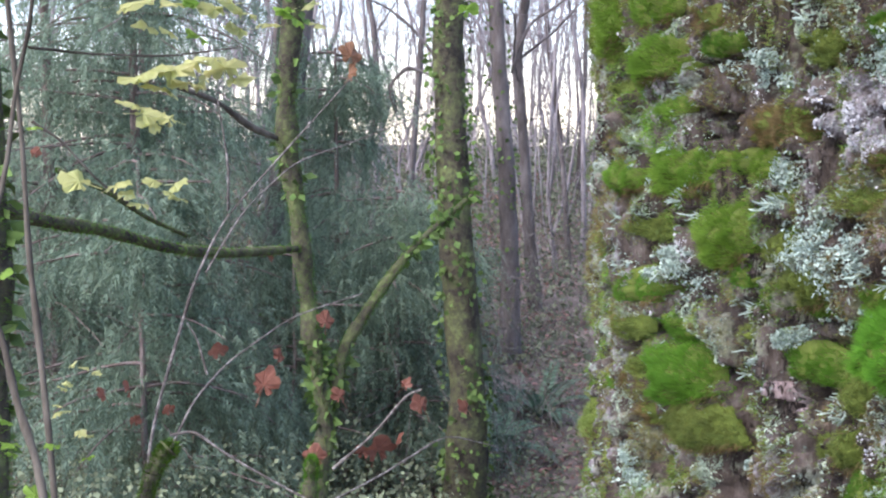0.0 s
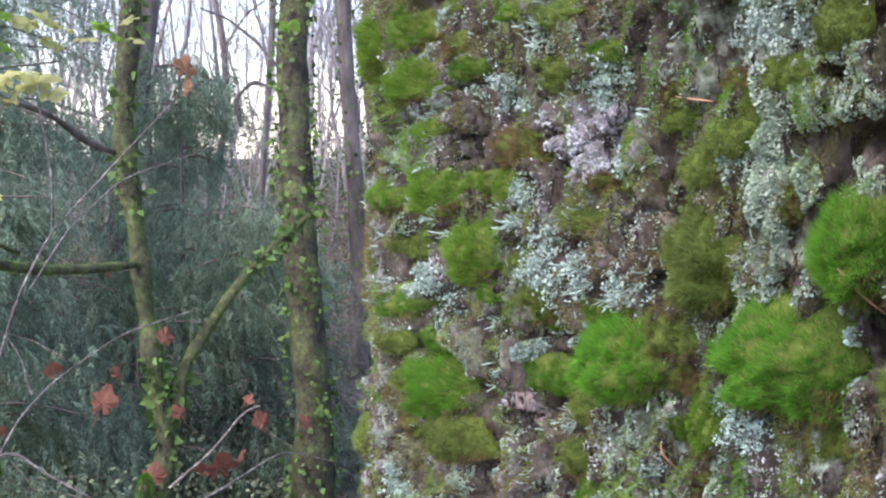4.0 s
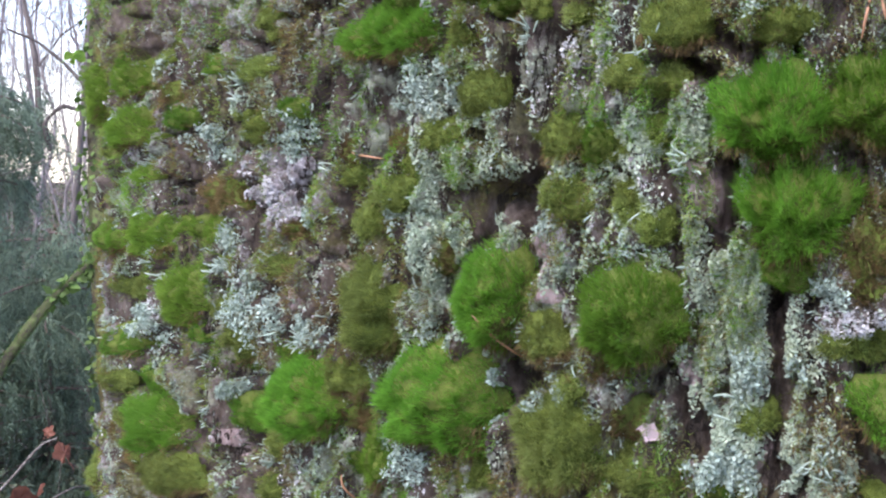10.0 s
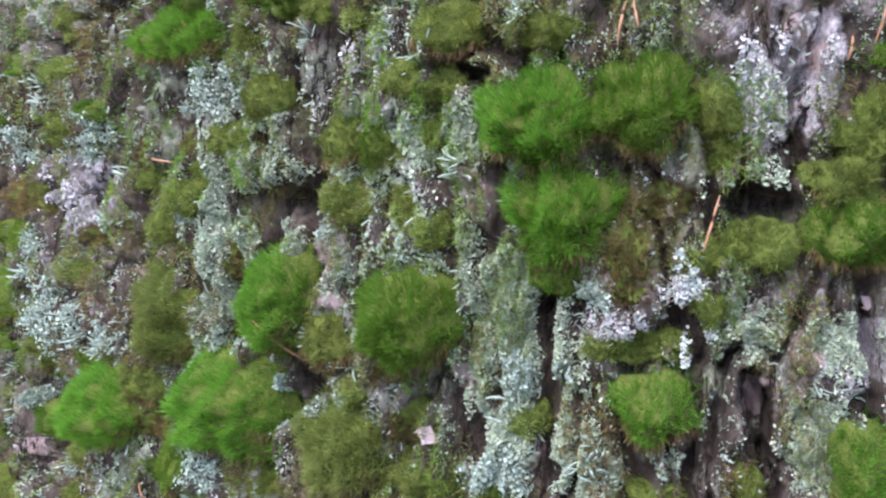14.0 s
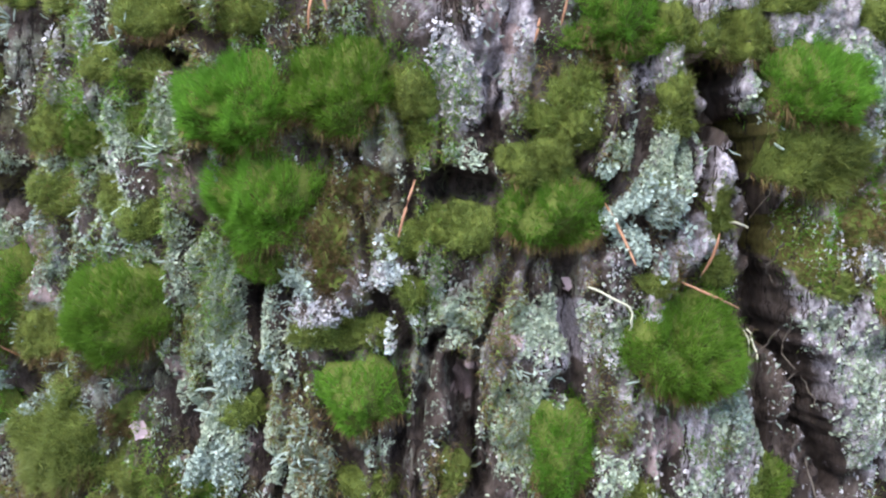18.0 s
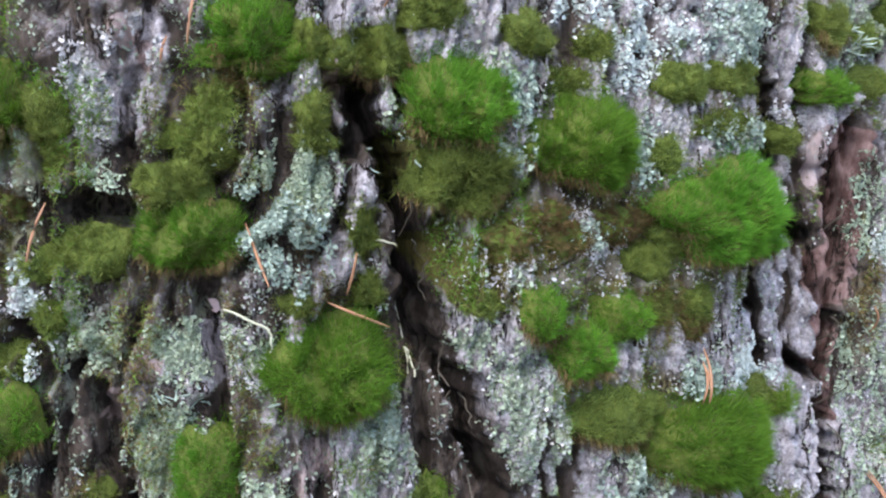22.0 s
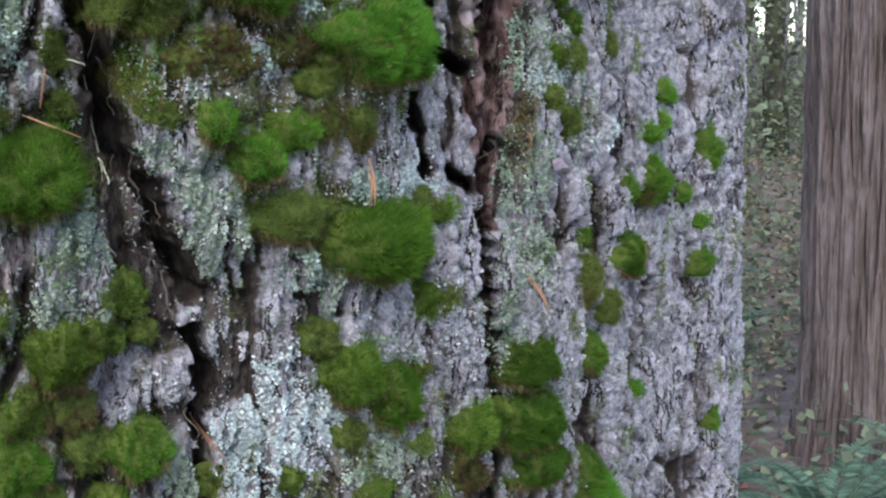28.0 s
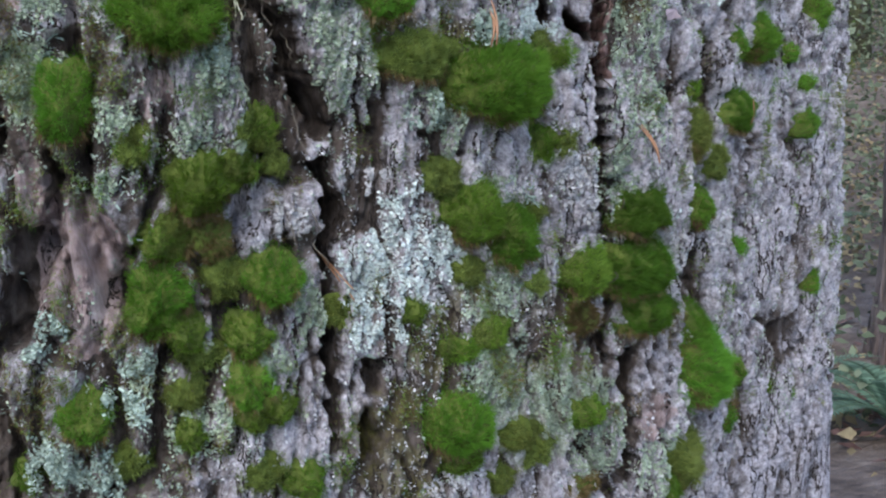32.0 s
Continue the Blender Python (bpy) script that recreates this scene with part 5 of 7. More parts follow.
moss("olive", -72.0, 1.392, 0.021, 0.024)
moss("olive", -70.1, 1.273, 0.036, 0.046)
moss("olive", -91.8, 1.516, 0.022, 0.018)
moss("olive", -88.5, 1.519, 0.027, 0.015)
moss("olive", -96.6, 1.534, 0.019, 0.017)
moss("rust", -99.7, 1.451, 0.036, 0.018)
moss("rust", -91.3, 1.395, 0.023, 0.025)
moss("olive", -93.3, 1.404, 0.019, 0.026)
moss("rust", -102.4, 1.472, 0.025, 0.018)
moss("olive", -83.4, 1.557, 0.021, 0.018)
lichen("frond", -101.8, 1.477, 0.025, 0.017)
lichen("frond", -94.5, 1.478, 0.015, 0.019)
lichen("frond", -100.9, 1.507, 0.014, 0.027)
lichen("mint", -109.9, 1.468, 0.036, 0.036)
lichen("frond", -111.4, 1.452, 0.019, 0.027)
lichen("mint", -109.4, 1.480, 0.025, 0.024)
lichen("mint", -107.0, 1.370, 0.023, 0.027)
lichen("mint", -114.1, 1.392, 0.025, 0.024)
lichen("white", -101.4, 1.429, 0.022, 0.018)
lichen("frond", -97.4, 1.442, 0.017, 0.015)
lichen("mint", -105.9, 1.499, 0.014, 0.021)
lichen("finger", -95.6, 1.559, 0.021, 0.013)
lichen("white", -96.5, 1.558, 0.017, 0.012)
lichen("mint", -74.1, 1.425, 0.044, 0.023)
moss("olive", -74.8, 1.411, 0.022, 0.019)
lichen("frond", -115.6, 1.121, 0.045, 0.031)
lichen("frond", -112.3, 1.153, 0.025, 0.020)
lichen("mint", -110.8, 1.172, 0.022, 0.020)
lichen("mint", -108.5, 1.138, 0.036, 0.031)
lichen("mint", -81.6, 1.073, 0.048, 0.058)
lichen("mint", -90.0, 1.137, 0.035, 0.053)
lichen("mint", -86.4, 1.112, 0.034, 0.031)
lichen("white", -75.3, 1.210, 0.044, 0.019)
lichen("mint", -79.9, 1.247, 0.035, 0.044)
lichen("mint", -115.0, 1.340, 0.027, 0.042)
lichen("mint", -106.5, 1.357, 0.019, 0.029)
lichen("white", -104.2, 1.256, 0.037, 0.023)
lichen("mint", -104.2, 1.308, 0.020, 0.020)
lichen("white", -96.4, 1.228, 0.044, 0.024)
lichen("rosette", -98.8, 1.221, 0.038, 0.048)
lichen("rosette", -98.9, 1.182, 0.042, 0.017)
lichen("mint", -102.1, 1.198, 0.018, 0.031)
lichen("mint", -106.3, 1.177, 0.030, 0.020)
lichen("mint", -93.7, 1.295, 0.025, 0.028)
lichen("white", -84.8, 1.277, 0.034, 0.046)
lichen("mint", -90.8, 1.177, 0.029, 0.022)
lichen("finger", -88.6, 1.252, 0.025, 0.015)
lichen("mint", -74.2, 1.021, 0.060, 0.040)
moss("olive", -87.2, 1.284, 0.016, 0.022)
moss("rust", -83.0, 1.156, 0.029, 0.024)
moss("olive", -66.8, 1.244, 0.039, 0.027)
moss("olive", -69.2, 1.282, 0.025, 0.027)
moss("olive", -91.7, 1.168, 0.023, 0.018)
moss("olive", -94.0, 1.162, 0.022, 0.018)
moss("olive", -92.4, 1.207, 0.020, 0.016)
moss("olive", -87.7, 1.194, 0.021, 0.015)
moss("olive", -87.4, 1.074, 0.033, 0.024)
moss("rust", -83.3, 1.035, 0.038, 0.017)
moss("olive", -62.2, 1.058, 0.023, 0.025)
moss("olive", -103.5, 1.288, 0.017, 0.016)
lichen("mint", -128.3, 1.395, 0.047, 0.040)
lichen("mint", -129.4, 1.417, 0.038, 0.031)
lichen("frond", -127.5, 1.370, 0.040, 0.020)
lichen("mint", -128.3, 1.338, 0.057, 0.034)
lichen("frond", -129.1, 1.314, 0.042, 0.020)
lichen("mint", -125.6, 1.324, 0.045, 0.026)
lichen("finger", -124.1, 1.336, 0.017, 0.017)
lichen("mint", -115.5, 1.341, 0.032, 0.033)
lichen("mint", -114.4, 1.398, 0.037, 0.019)
lichen("mint", -118.1, 1.400, 0.024, 0.016)
lichen("mint", -146.0, 1.455, 0.058, 0.050)
lichen("mint", -145.2, 1.401, 0.057, 0.040)
lichen("mint", -135.0, 1.479, 0.055, 0.027)
lichen("mint", -136.0, 1.458, 0.050, 0.030)
lichen("mint", -132.2, 1.496, 0.031, 0.017)
lichen("white", -118.3, 1.525, 0.024, 0.032)
lichen("white", -118.0, 1.499, 0.021, 0.024)
lichen("white", -116.2, 1.533, 0.018, 0.024)
lichen("mint", -117.7, 1.472, 0.018, 0.013)
lichen("frond", -125.1, 1.412, 0.017, 0.011)
lichen("white", -120.9, 1.404, 0.022, 0.035)
lichen("white", -123.6, 1.395, 0.026, 0.014)
lichen("frond", -110.3, 1.446, 0.030, 0.033)
lichen("frond", -111.3, 1.457, 0.021, 0.024)
lichen("mint", -110.0, 1.478, 0.032, 0.022)
lichen("mint", -108.1, 1.385, 0.025, 0.031)
lichen("frond", -106.3, 1.354, 0.020, 0.017)
lichen("mint", -131.1, 1.434, 0.027, 0.023)
lichen("mint", -130.7, 1.485, 0.020, 0.011)
moss("olive", -122.1, 1.388, 0.028, 0.016)
moss("olive", -127.5, 1.348, 0.012, 0.011)
moss("olive", -120.3, 1.432, 0.019, 0.019)
moss("olive", -118.2, 1.446, 0.019, 0.016)
moss("rust", -123.6, 1.428, 0.014, 0.025)
moss("rust", -122.7, 1.456, 0.025, 0.014)
moss("olive", -124.6, 1.386, 0.017, 0.011)
moss("olive", -114.1, 1.491, 0.039, 0.016)
moss("olive", -113.7, 1.504, 0.018, 0.019)
moss("olive", -113.0, 1.509, 0.013, 0.022)
moss("olive", -109.3, 1.491, 0.016, 0.014)
moss("olive", -134.7, 1.456, 0.022, 0.018)
moss("olive", -138.0, 1.455, 0.024, 0.018)
moss("olive", -119.8, 1.483, 0.016, 0.021)
moss("rust", -112.1, 1.517, 0.016, 0.014)

for i in range(28):
    d1, z1 = ((-105.3 + 0.16 * i, 1.46 - 0.009 * i) if i % 2 else (-80.8 + 0.02 * i, 1.47 - 0.010 * i))
    fibre(d1 + RNG.normal() * 0.7, z1 + RNG.normal() * 0.02, RNG.uniform(0.010, 0.030), RNG.normal() * 0.8)


def fine_growth():
    """What covers the bark between the cushions: a ragged film of moss shoots, and lichen scales and crumbs beyond counting."""
    n = 1350000
    d, z = RNG.uniform(-204, -40, n), RNG.uniform(0.98, 1.62, n)
    u = d * ARC
    right = smoothstep(-126, -100, d + 9 * perlin(u * 9, z * 7))
    want = octaves(u * 34 + 3, z * 19, 3) + 0.27 - 0.50 * right + 0.55 * skin_value("olive", d, z) - 0.9 * skin_value("bare", d, z)
    keep = want > RNG.uniform(0.0, 0.30, n)
    d, z, want = d[keep], z[keep], np.clip(want[keep], 0, 0.6)
    high = bark_height(d, z)
    keep = high > RNG.uniform(-0.022, -0.006, len(d)) - 0.016 * ((d > -110) & (d < -99))
    d, z, want, high = d[keep], z[keep], want[keep], high[keep]
    k = len(d)
    green = octaves(d * ARC * 9, z * 7 + 40, 2) + 0.25 * RNG.normal(size=k)
    for mat, sel, name, label in ((MOSS_OLIVE, (green > -0.12) & (green < 0.3), "moss_film", "ragged olive moss film between the bark plates"), (MOSS_BRIGHT, green >= 0.3, "moss_film", "bright green moss film between the bark plates"), (MOSS_RUST, green <= -0.12, "moss_film", "withered brown moss film between the bark plates")):
        dd, zz, ww, hh = d[sel], z[sel], want[sel], high[sel]
        U, V, N = axes(dd)
        m = len(dd)
        way = N + RNG.normal(size=(m, 3)) * 0.55 + np.array([0, 0, 0.2])
        way /= np.linalg.norm(way, axis=1)[:, None]
        tagged(blades(name, np.array([AXIS[0], AXIS[1], 0]) + N * (section(dd) + hh - 0.001 + ww * 0.010 * RNG.random(m))[:, None] + V * zz[:, None], way, RNG.uniform(0.002, 0.0045, m) + 0.004 * ww, 0.00026, mat), label, "moss", kind="stuff")
    for mat, name, count, shift, label, lean in ((LICHEN_MINT, "lichen_scales", 270000, 0.0, "crowded mats of pale green lichen scales over the bark", -0.14), (LICHEN_BLUE, "lichen_scales", 60000, 33.0, "scattered blue-green lichen lobes over the bark", -0.14), (LICHEN_WHITE, "lichen_crust", 260000, 70.0, "scattered greyish white lichen crumbs over the bark", 0.30)):
        d, z = RNG.uniform(-204, -40, count), RNG.uniform(0.98, 1.62, count)
        u = d * ARC
        right = smoothstep(-114, -98, d)
        high = bark_height(d, z)
        keep = octaves(u * 17 + shift, z * 14 + shift, 3) + 0.75 * perlin(u * 150, z * 150) + 0.10 - 0.03 * right + lean * (2 * right - 1) - 1.2 * skin_value("bare", d, z) + 8 * np.clip(high, -0.03, 0.01) > RNG.uniform(-0.10, 0.35, count)
        keep &= high > -0.013 - 0.014 * ((d > -110) & (d < -99))
        d, z = d[keep], z[keep]
        U, V, N = axes(d)
        m = len(d)
        way = unit(N * RNG.uniform(0.2, 1.0, (m, 1)) + 0.8 * RNG.normal(size=(m, 3)))
        v, f = lobes(on_bark(d, z, 0.0002), way, N, 0.0004 + 0.0010 * RNG.random(m) ** 1.5)
        tagged(mesh_object(name, v, f, mat), label, "lichen", kind="stuff")

    n = 26000
    d, z = -96 - 108 * RNG.random(n) ** 0.75, RNG.uniform(0.98, 1.62, n)
    keep = octaves(d * ARC * 30 + 12, z * 26 + 4, 2) > RNG.uniform(0.18, 0.42, n)
    d, z = d[keep], z[keep]
    m = len(d)
    U, V, N = axes(d)
    way = unit(N * 0.7 + U * RNG.normal(size=(m, 1)) * 0.8 + V * RNG.normal(size=(m, 1)) * 0.7)
    v, f = fingers(on_bark(d, z, -0.0005), way, N, RNG.uniform(0.003, 0.009, m), RNG.uniform(0.0004, 0.0008, m))
    tagged(mesh_object("lichen_tufts", v, f, LICHEN_BLUE), "scattered tufts of pale blue-green lichen on the bark", "lichen", kind="stuff")
    # short branching stalks crowd the ridges of the shaggy side
    n = 130000
    d, z = -122 - 82 * RNG.random(n), RNG.uniform(0.98, 1.62, n)
    high = bark_height(d, z)
    keep = octaves(d * ARC * 26 + 71, z * 15 + 9, 3) + 12 * np.clip(high, -0.03, 0.012) > RNG.uniform(-0.10, 0.45, n)
    keep &= high > -0.016
    d, z = d[keep], z[keep]
    m = len(d)
    U, V, N = axes(d)
    way = unit(N * 0.7 + U * RNG.normal(size=(m, 1)) * 0.8 + V * RNG.normal(size=(m, 1)) * 0.8)
    pale = RNG.random(m) < 0.5
    for mat, sel, label in ((LICHEN_MINT, pale, "crowded short stalks of pale green lichen on the ridges"), (LICHEN_BLUE, ~pale, "crowded short stalks of blue-green lichen on the ridges")):
        k = int(sel.sum())
        v, f = fingers(on_bark(d[sel], z[sel], -0.0004), way[sel], N[sel], 0.0016 + 0.0042 * RNG.random(k) ** 2, RNG.uniform(0.00028, 0.0006, k), 3, 3)
        tagged(mesh_object("lichen_stalks", v, f, mat), label, "lichen", kind="stuff")


fine_growth()

# small tufts and lichen fingers crowd the shaggy side of the trunk
for i in range(110):
    d, z = RNG.uniform(-202, -125), RNG.uniform(1.0, 1.6)
    tall = RNG.uniform(0.012, 0.026)
    moss(("green", "olive", "olive", "dark", "rust")[i % 5], d, z, tall * RNG.uniform(0.6, 1.1), tall)
for i in range(120):
    d, z = RNG.uniform(-200, -125), RNG.uniform(1.0, 1.6)
    lichen(("finger", "mint", "frond", "mint")[i % 4], d, z, RNG.uniform(0.010, 0.022), RNG.uniform(0.012, 0.030))


# ---- the wood behind ----
def at_ground(x, y):
    return float(ground_height(x, y))


def wander(start, way, length, steps, bend, droop=0.0):
    p, w, pts = np.array(start, float), np.array(way, float), []
    for s in range(steps + 1):
        pts.append(p.copy())
        w = w + RNG.normal(size=3) * bend + np.array([0, 0, droop])
        w /= np.linalg.norm(w)
        p = p + w * length / steps
    return np.array(pts)


def leaf_cards(centres, way, normal, length, width):
    """Pointed leaves: a folded kite each."""
    side = np.cross(way, normal)
    side /= np.linalg.norm(side, axis=1)[:, None] + 1e-9
    L, W = np.asarray(length)[:, None], np.asarray(width)[:, None]
    v = np.stack([centres, centres + way * L * 0.4 + side * W + normal * W * 0.25, centres + way * L, centres + way * L * 0.4 - side * W + normal * W * 0.25], 1).reshape(-1, 3)
    k = np.arange(len(centres))[:, None] * 4
    return v, np.concatenate([k + [0, 1, 2], k + [0, 2, 3]], 0)


def rough_stem(p, rad, sides, high):
    """A stem with a lumpy, furrowed skin."""
    s, t = np.linspace(0, len(p) - 1, int(min((9 if sides > 8 else 5) * high, 170))), np.arange(len(p))
    q = np.stack([np.interp(s, t, p[:, k]) for k in range(3)], -1)
    v, f = rod(q, np.interp(s, t, rad), sides)
    c = np.repeat(q, sides, 0)
    a = np.tile(np.arange(sides), len(q))
    k = 1 + 0.16 * perlin(a * 0.55, v[:, 2] * 3 + p[0, 0]) + 0.10 * perlin(a * 1.3 + 7, v[:, 2] * 9)
    return c + (v - c) * k[:, None], f


def bare_tree(x, y, r, high, lean=(0, 0), mat=None, limbs=8, label="slender bare grey deciduous tree", group="bare trees"):
    """A leafless tree: one tapered trunk, limbs and twigs."""
    z0 = at_ground(x, y) - 0.1
    t = np.linspace(0, 1, 14)
    sway = 0.24 * high ** 0.5 * np.stack([perlin(t * 3 + x, t * 0 + y) + 0.22 * perlin(t * 9 + x, t * 0 + y + 4), perlin(t * 3 + y, t * 0 + x + 9)], -1) if r < 0.07 else 0.14 * high ** 0.5 * np.stack([perlin(t * 3 + x, t * 0 + y), perlin(t * 3 + y, t * 0 + x + 9)], -1)
    p = np.stack([x + lean[0] * t * high + sway[:, 0], y + lean[1] * t * high + sway[:, 1], z0 + t * high], -1)
    rad = r * (1 - 0.75 * t) * (1 + 0.5 * np.exp(-t * 25))
    tree = tagged(new("bare_tree"), label, "tree", group)
    mat = mat or GREY_BARK
    v, f = rough_stem(p, rad, 12 if r > 0.05 else 6, high)
    mesh_object("trunk", v, f, mat, tree, smooth=True)
    for i in range(limbs):
        pieces = []
        s = RNG.uniform(0.2, 0.98)
        k = np.array([np.interp(s, t, p[:, c]) for c in range(3)])
        a = RNG.random() * 6.28
        b = wander(k, (math.cos(a), math.sin(a), RNG.uniform(0.5, 1.4)), high * RNG.uniform(0.10, 0.28), 6, 0.16, 0.05)
        pieces.append(rod(b, np.linspace(r * 0.3 * (1 - 0.6 * s), 0.004, 7), 4))
        for q in range(7):
            c = b[RNG.integers(1, 6)]
            pieces.append(rod(wander(c, RNG.normal(size=3) + np.array([0, 0, 0.8]), high * 0.07, 4, 0.2), np.linspace(0.006, 0.002, 5), 3))
        v, f = joined(pieces)
        mesh_object("limb", v, f, mat, tree)
    return tree, p, rad


def conifer(x, y, high, spread, low=0.3, branches=90, label="tall western red cedar with drooping dark green sprays"):
    """A cedar: straight trunk and drooping limbs hung with flat feathery sprays."""
    z0 = at_ground(x, y) - 0.1
    tree = tagged(new("cedar_tree"), label, "tree", "cedars in the wood")
    v, f = rod(np.stack([np.full(12, x), np.full(12, y), z0 + np.linspace(0, high, 12)], -1), np.linspace(0.010 * high, 0.01, 12), 8)
    mesh_object("trunk", v, f, CEDAR_BARK, tree, smooth=True)
    wood, roots, ways, nor, sizes = [], [], [], [], []
    for i in range(branches):
        s = low / high + (1 - low / high) * RNG.random() ** 1.1
        a = RNG.random() * 6.28
        L = spread * (1 - 0.7 * s) * RNG.uniform(0.6, 1.1) + 0.15
        b = wander((x, y, z0 + s * high), (math.cos(a), math.sin(a), 0.12), L, 9, 0.07, -0.06)
        wood.append(rod(b, np.linspace(0.012, 0.003, 10), 4))
        for c in range(1, 10):
            for q in range(8):
                out = unit(b[c] - b[c - 1])
                axis = unit(out * RNG.uniform(0.1, 1.0) + RNG.normal(size=3) * 0.5 + np.array([0, 0, -0.8]))
                across = unit(np.cross(axis, RNG.normal(size=3) * 0.5 + np.array([0, 0, 1.0])))
                L = RNG.uniform(0.10, 0.26)
                t = np.repeat(np.linspace(0.05, 1.0, 9), 2)
                flip = np.tile([1.0, -1.0], 9)
                roots.append(b[c] + RNG.normal(size=3) * 0.09 + axis * (t * L)[:, None] + np.array([0, 0, -0.4]) * (t ** 2 * L)[:, None])
                ways.append(unit(axis * 0.9 + across * flip[:, None] * 0.9 + RNG.normal(size=(18, 3)) * 0.14 + np.array([0, 0, -0.45])))
                nor.append(np.broadcast_to(np.cross(axis, across), (18, 3)) + RNG.normal(size=(18, 3)) * 0.3)
                sizes.append(L * (0.34 - 0.25 * t) * RNG.uniform(0.6, 1.2, 18))
    v, f = joined(wood)
    tagged(mesh_object("branchwork", v, f, CEDAR_BARK, tree), "", kind="stuff")
    sizes = np.concatenate(sizes)
    c, way = np.concatenate(roots), np.concatenate(ways)
    side = unit(np.cross(way, unit(np.concatenate(nor)))) * (0.0032 + 0.04 * sizes)[:, None]
    v = np.stack([c - side, c + side, c + way * sizes[:, None]], 1).reshape(-1, 3)
    mesh_object("crown", v, np.arange(len(v)).reshape(-1, 3), CEDAR_SPRAY, tree, "dark blue-green feathery cedar sprays")
    return tree


def fern(x, y, size, fronds=16, label="green sword fern growing from the forest floor"):
    z0 = at_ground(x, y)
    plant = tagged(new("sword_fern"), label, "fern", "ferns on the forest floor")
    for i in range(fronds):
        a = 6.28 * i / fronds + RNG.normal() * 0.2
        b = wander((x, y, z0), (math.cos(a), math.sin(a), RNG.uniform(1.0, 2.2)), size * RNG.uniform(0.8, 1.2), 16, 0.03, -0.10)
        t = np.linspace(0, 1, 17)
        T = unit(np.gradient(b, axis=0))
        S = unit(np.cross(T, np.array([0, 0, 1.0])))
        s = np.linspace(0.12, 0.99, 34)
        c = np.stack([np.interp(s, t, b[:, k]) for k in range(3)], -1)
        Sx = np.stack([np.interp(s, t, S[:, k]) for k in range(3)], -1)
        Tx = np.stack([np.interp(s, t, T[:, k]) for k in range(3)], -1)
        L = size * 0.14 * np.sin(np.clip(s * 1.05, 0, 1) * math.pi * 0.86 + 0.35) ** 0.8
        nz = unit(np.cross(Sx, Tx))
        one = leaf_cards(c, unit(Sx + 0.35 * Tx), nz, L, L * 0.13)
        two = leaf_cards(c, unit(-Sx + 0.35 * Tx), nz, L, L * 0.13)
        stem = rod(b, np.linspace(0.004, 0.001, 17), 3)
        stem = (stem[0], np.concatenate([stem[1][:, :3], stem[1][:, [0, 2, 3]]], 0))
        v, f = joined([one, two, stem])
        mesh_object("frond", v, f, FERN, plant)


def undergrowth(name, x0, x1, y0, y1, n, size, mat, label, high=0.3):
    x, y = RNG.uniform(x0, x1, n), RNG.uniform(y0, y1, n)
    keep = octaves(x * 0.9, y * 0.9, 2) > RNG.uniform(-0.5, 0.25, n)
    x, y = x[keep], y[keep]
    k = len(x)
    z = ground_height(x, y) + RNG.random(k) ** 1.6 * high
    way, nor = unit(RNG.normal(size=(k, 3)) * np.array([1, 1, 0.5])), unit(RNG.normal(size=(k, 3)) + np.array([0, 0, 1.4]))
    L = size * RNG.uniform(0.5, 1.3, k)
    v, f = leaf_cards(np.stack([x, y, z], -1), way, nor, L, L * 0.32)
    tagged(mesh_object(name, v, f, mat), label, "undergrowth", kind="stuff")


def thicket(name, label, n, low, high, length, width, mat, spread=0.45):
    """Fine bare twigs of a distant thicket, too many to count."""
    x, y = RNG.uniform(low[0], high[0], n), RNG.uniform(low[1], high[1], n)
    root = np.stack([x, y, ground_height(x, y) + RNG.random(n) ** 0.8 * high[2]], -1)
    way = unit(RNG.normal(size=(n, 3)) * spread + np.array([0, 0, 1.0]))
    tagged(blades(name, root, way, RNG.uniform(0.4, 1.0, n) * length, RNG.uniform(0.5, 1.2, n) * width, mat), label, "thicket", kind="stuff")


def shrub_leaves(name, label, n, low, high, size, mat, fade=0.0):
    """Loose leaves of shrubs in uneven clouds."""
    p = RNG.uniform(low, high, (n, 3))
    keep = octaves(p[:, 0] * 1.3 + p[:, 2], p[:, 1] * 1.3 - p[:, 2] * 0.7, 3) > RNG.uniform(-0.15, 0.3, n) + fade * p[:, 2]
    p = p[keep]
    p[:, 2] += ground_height(p[:, 0], p[:, 1])
    k = len(p)
    L = size * RNG.uniform(0.5, 1.3, k)
    v, f = leaf_cards(p, unit(RNG.normal(size=(k, 3))), unit(RNG.normal(size=(k, 3)) + np.array([0, 0, 1.0])), L, L * 0.36)
    tagged(mesh_object(name, v, f, mat), label, "shrub", kind="stuff")


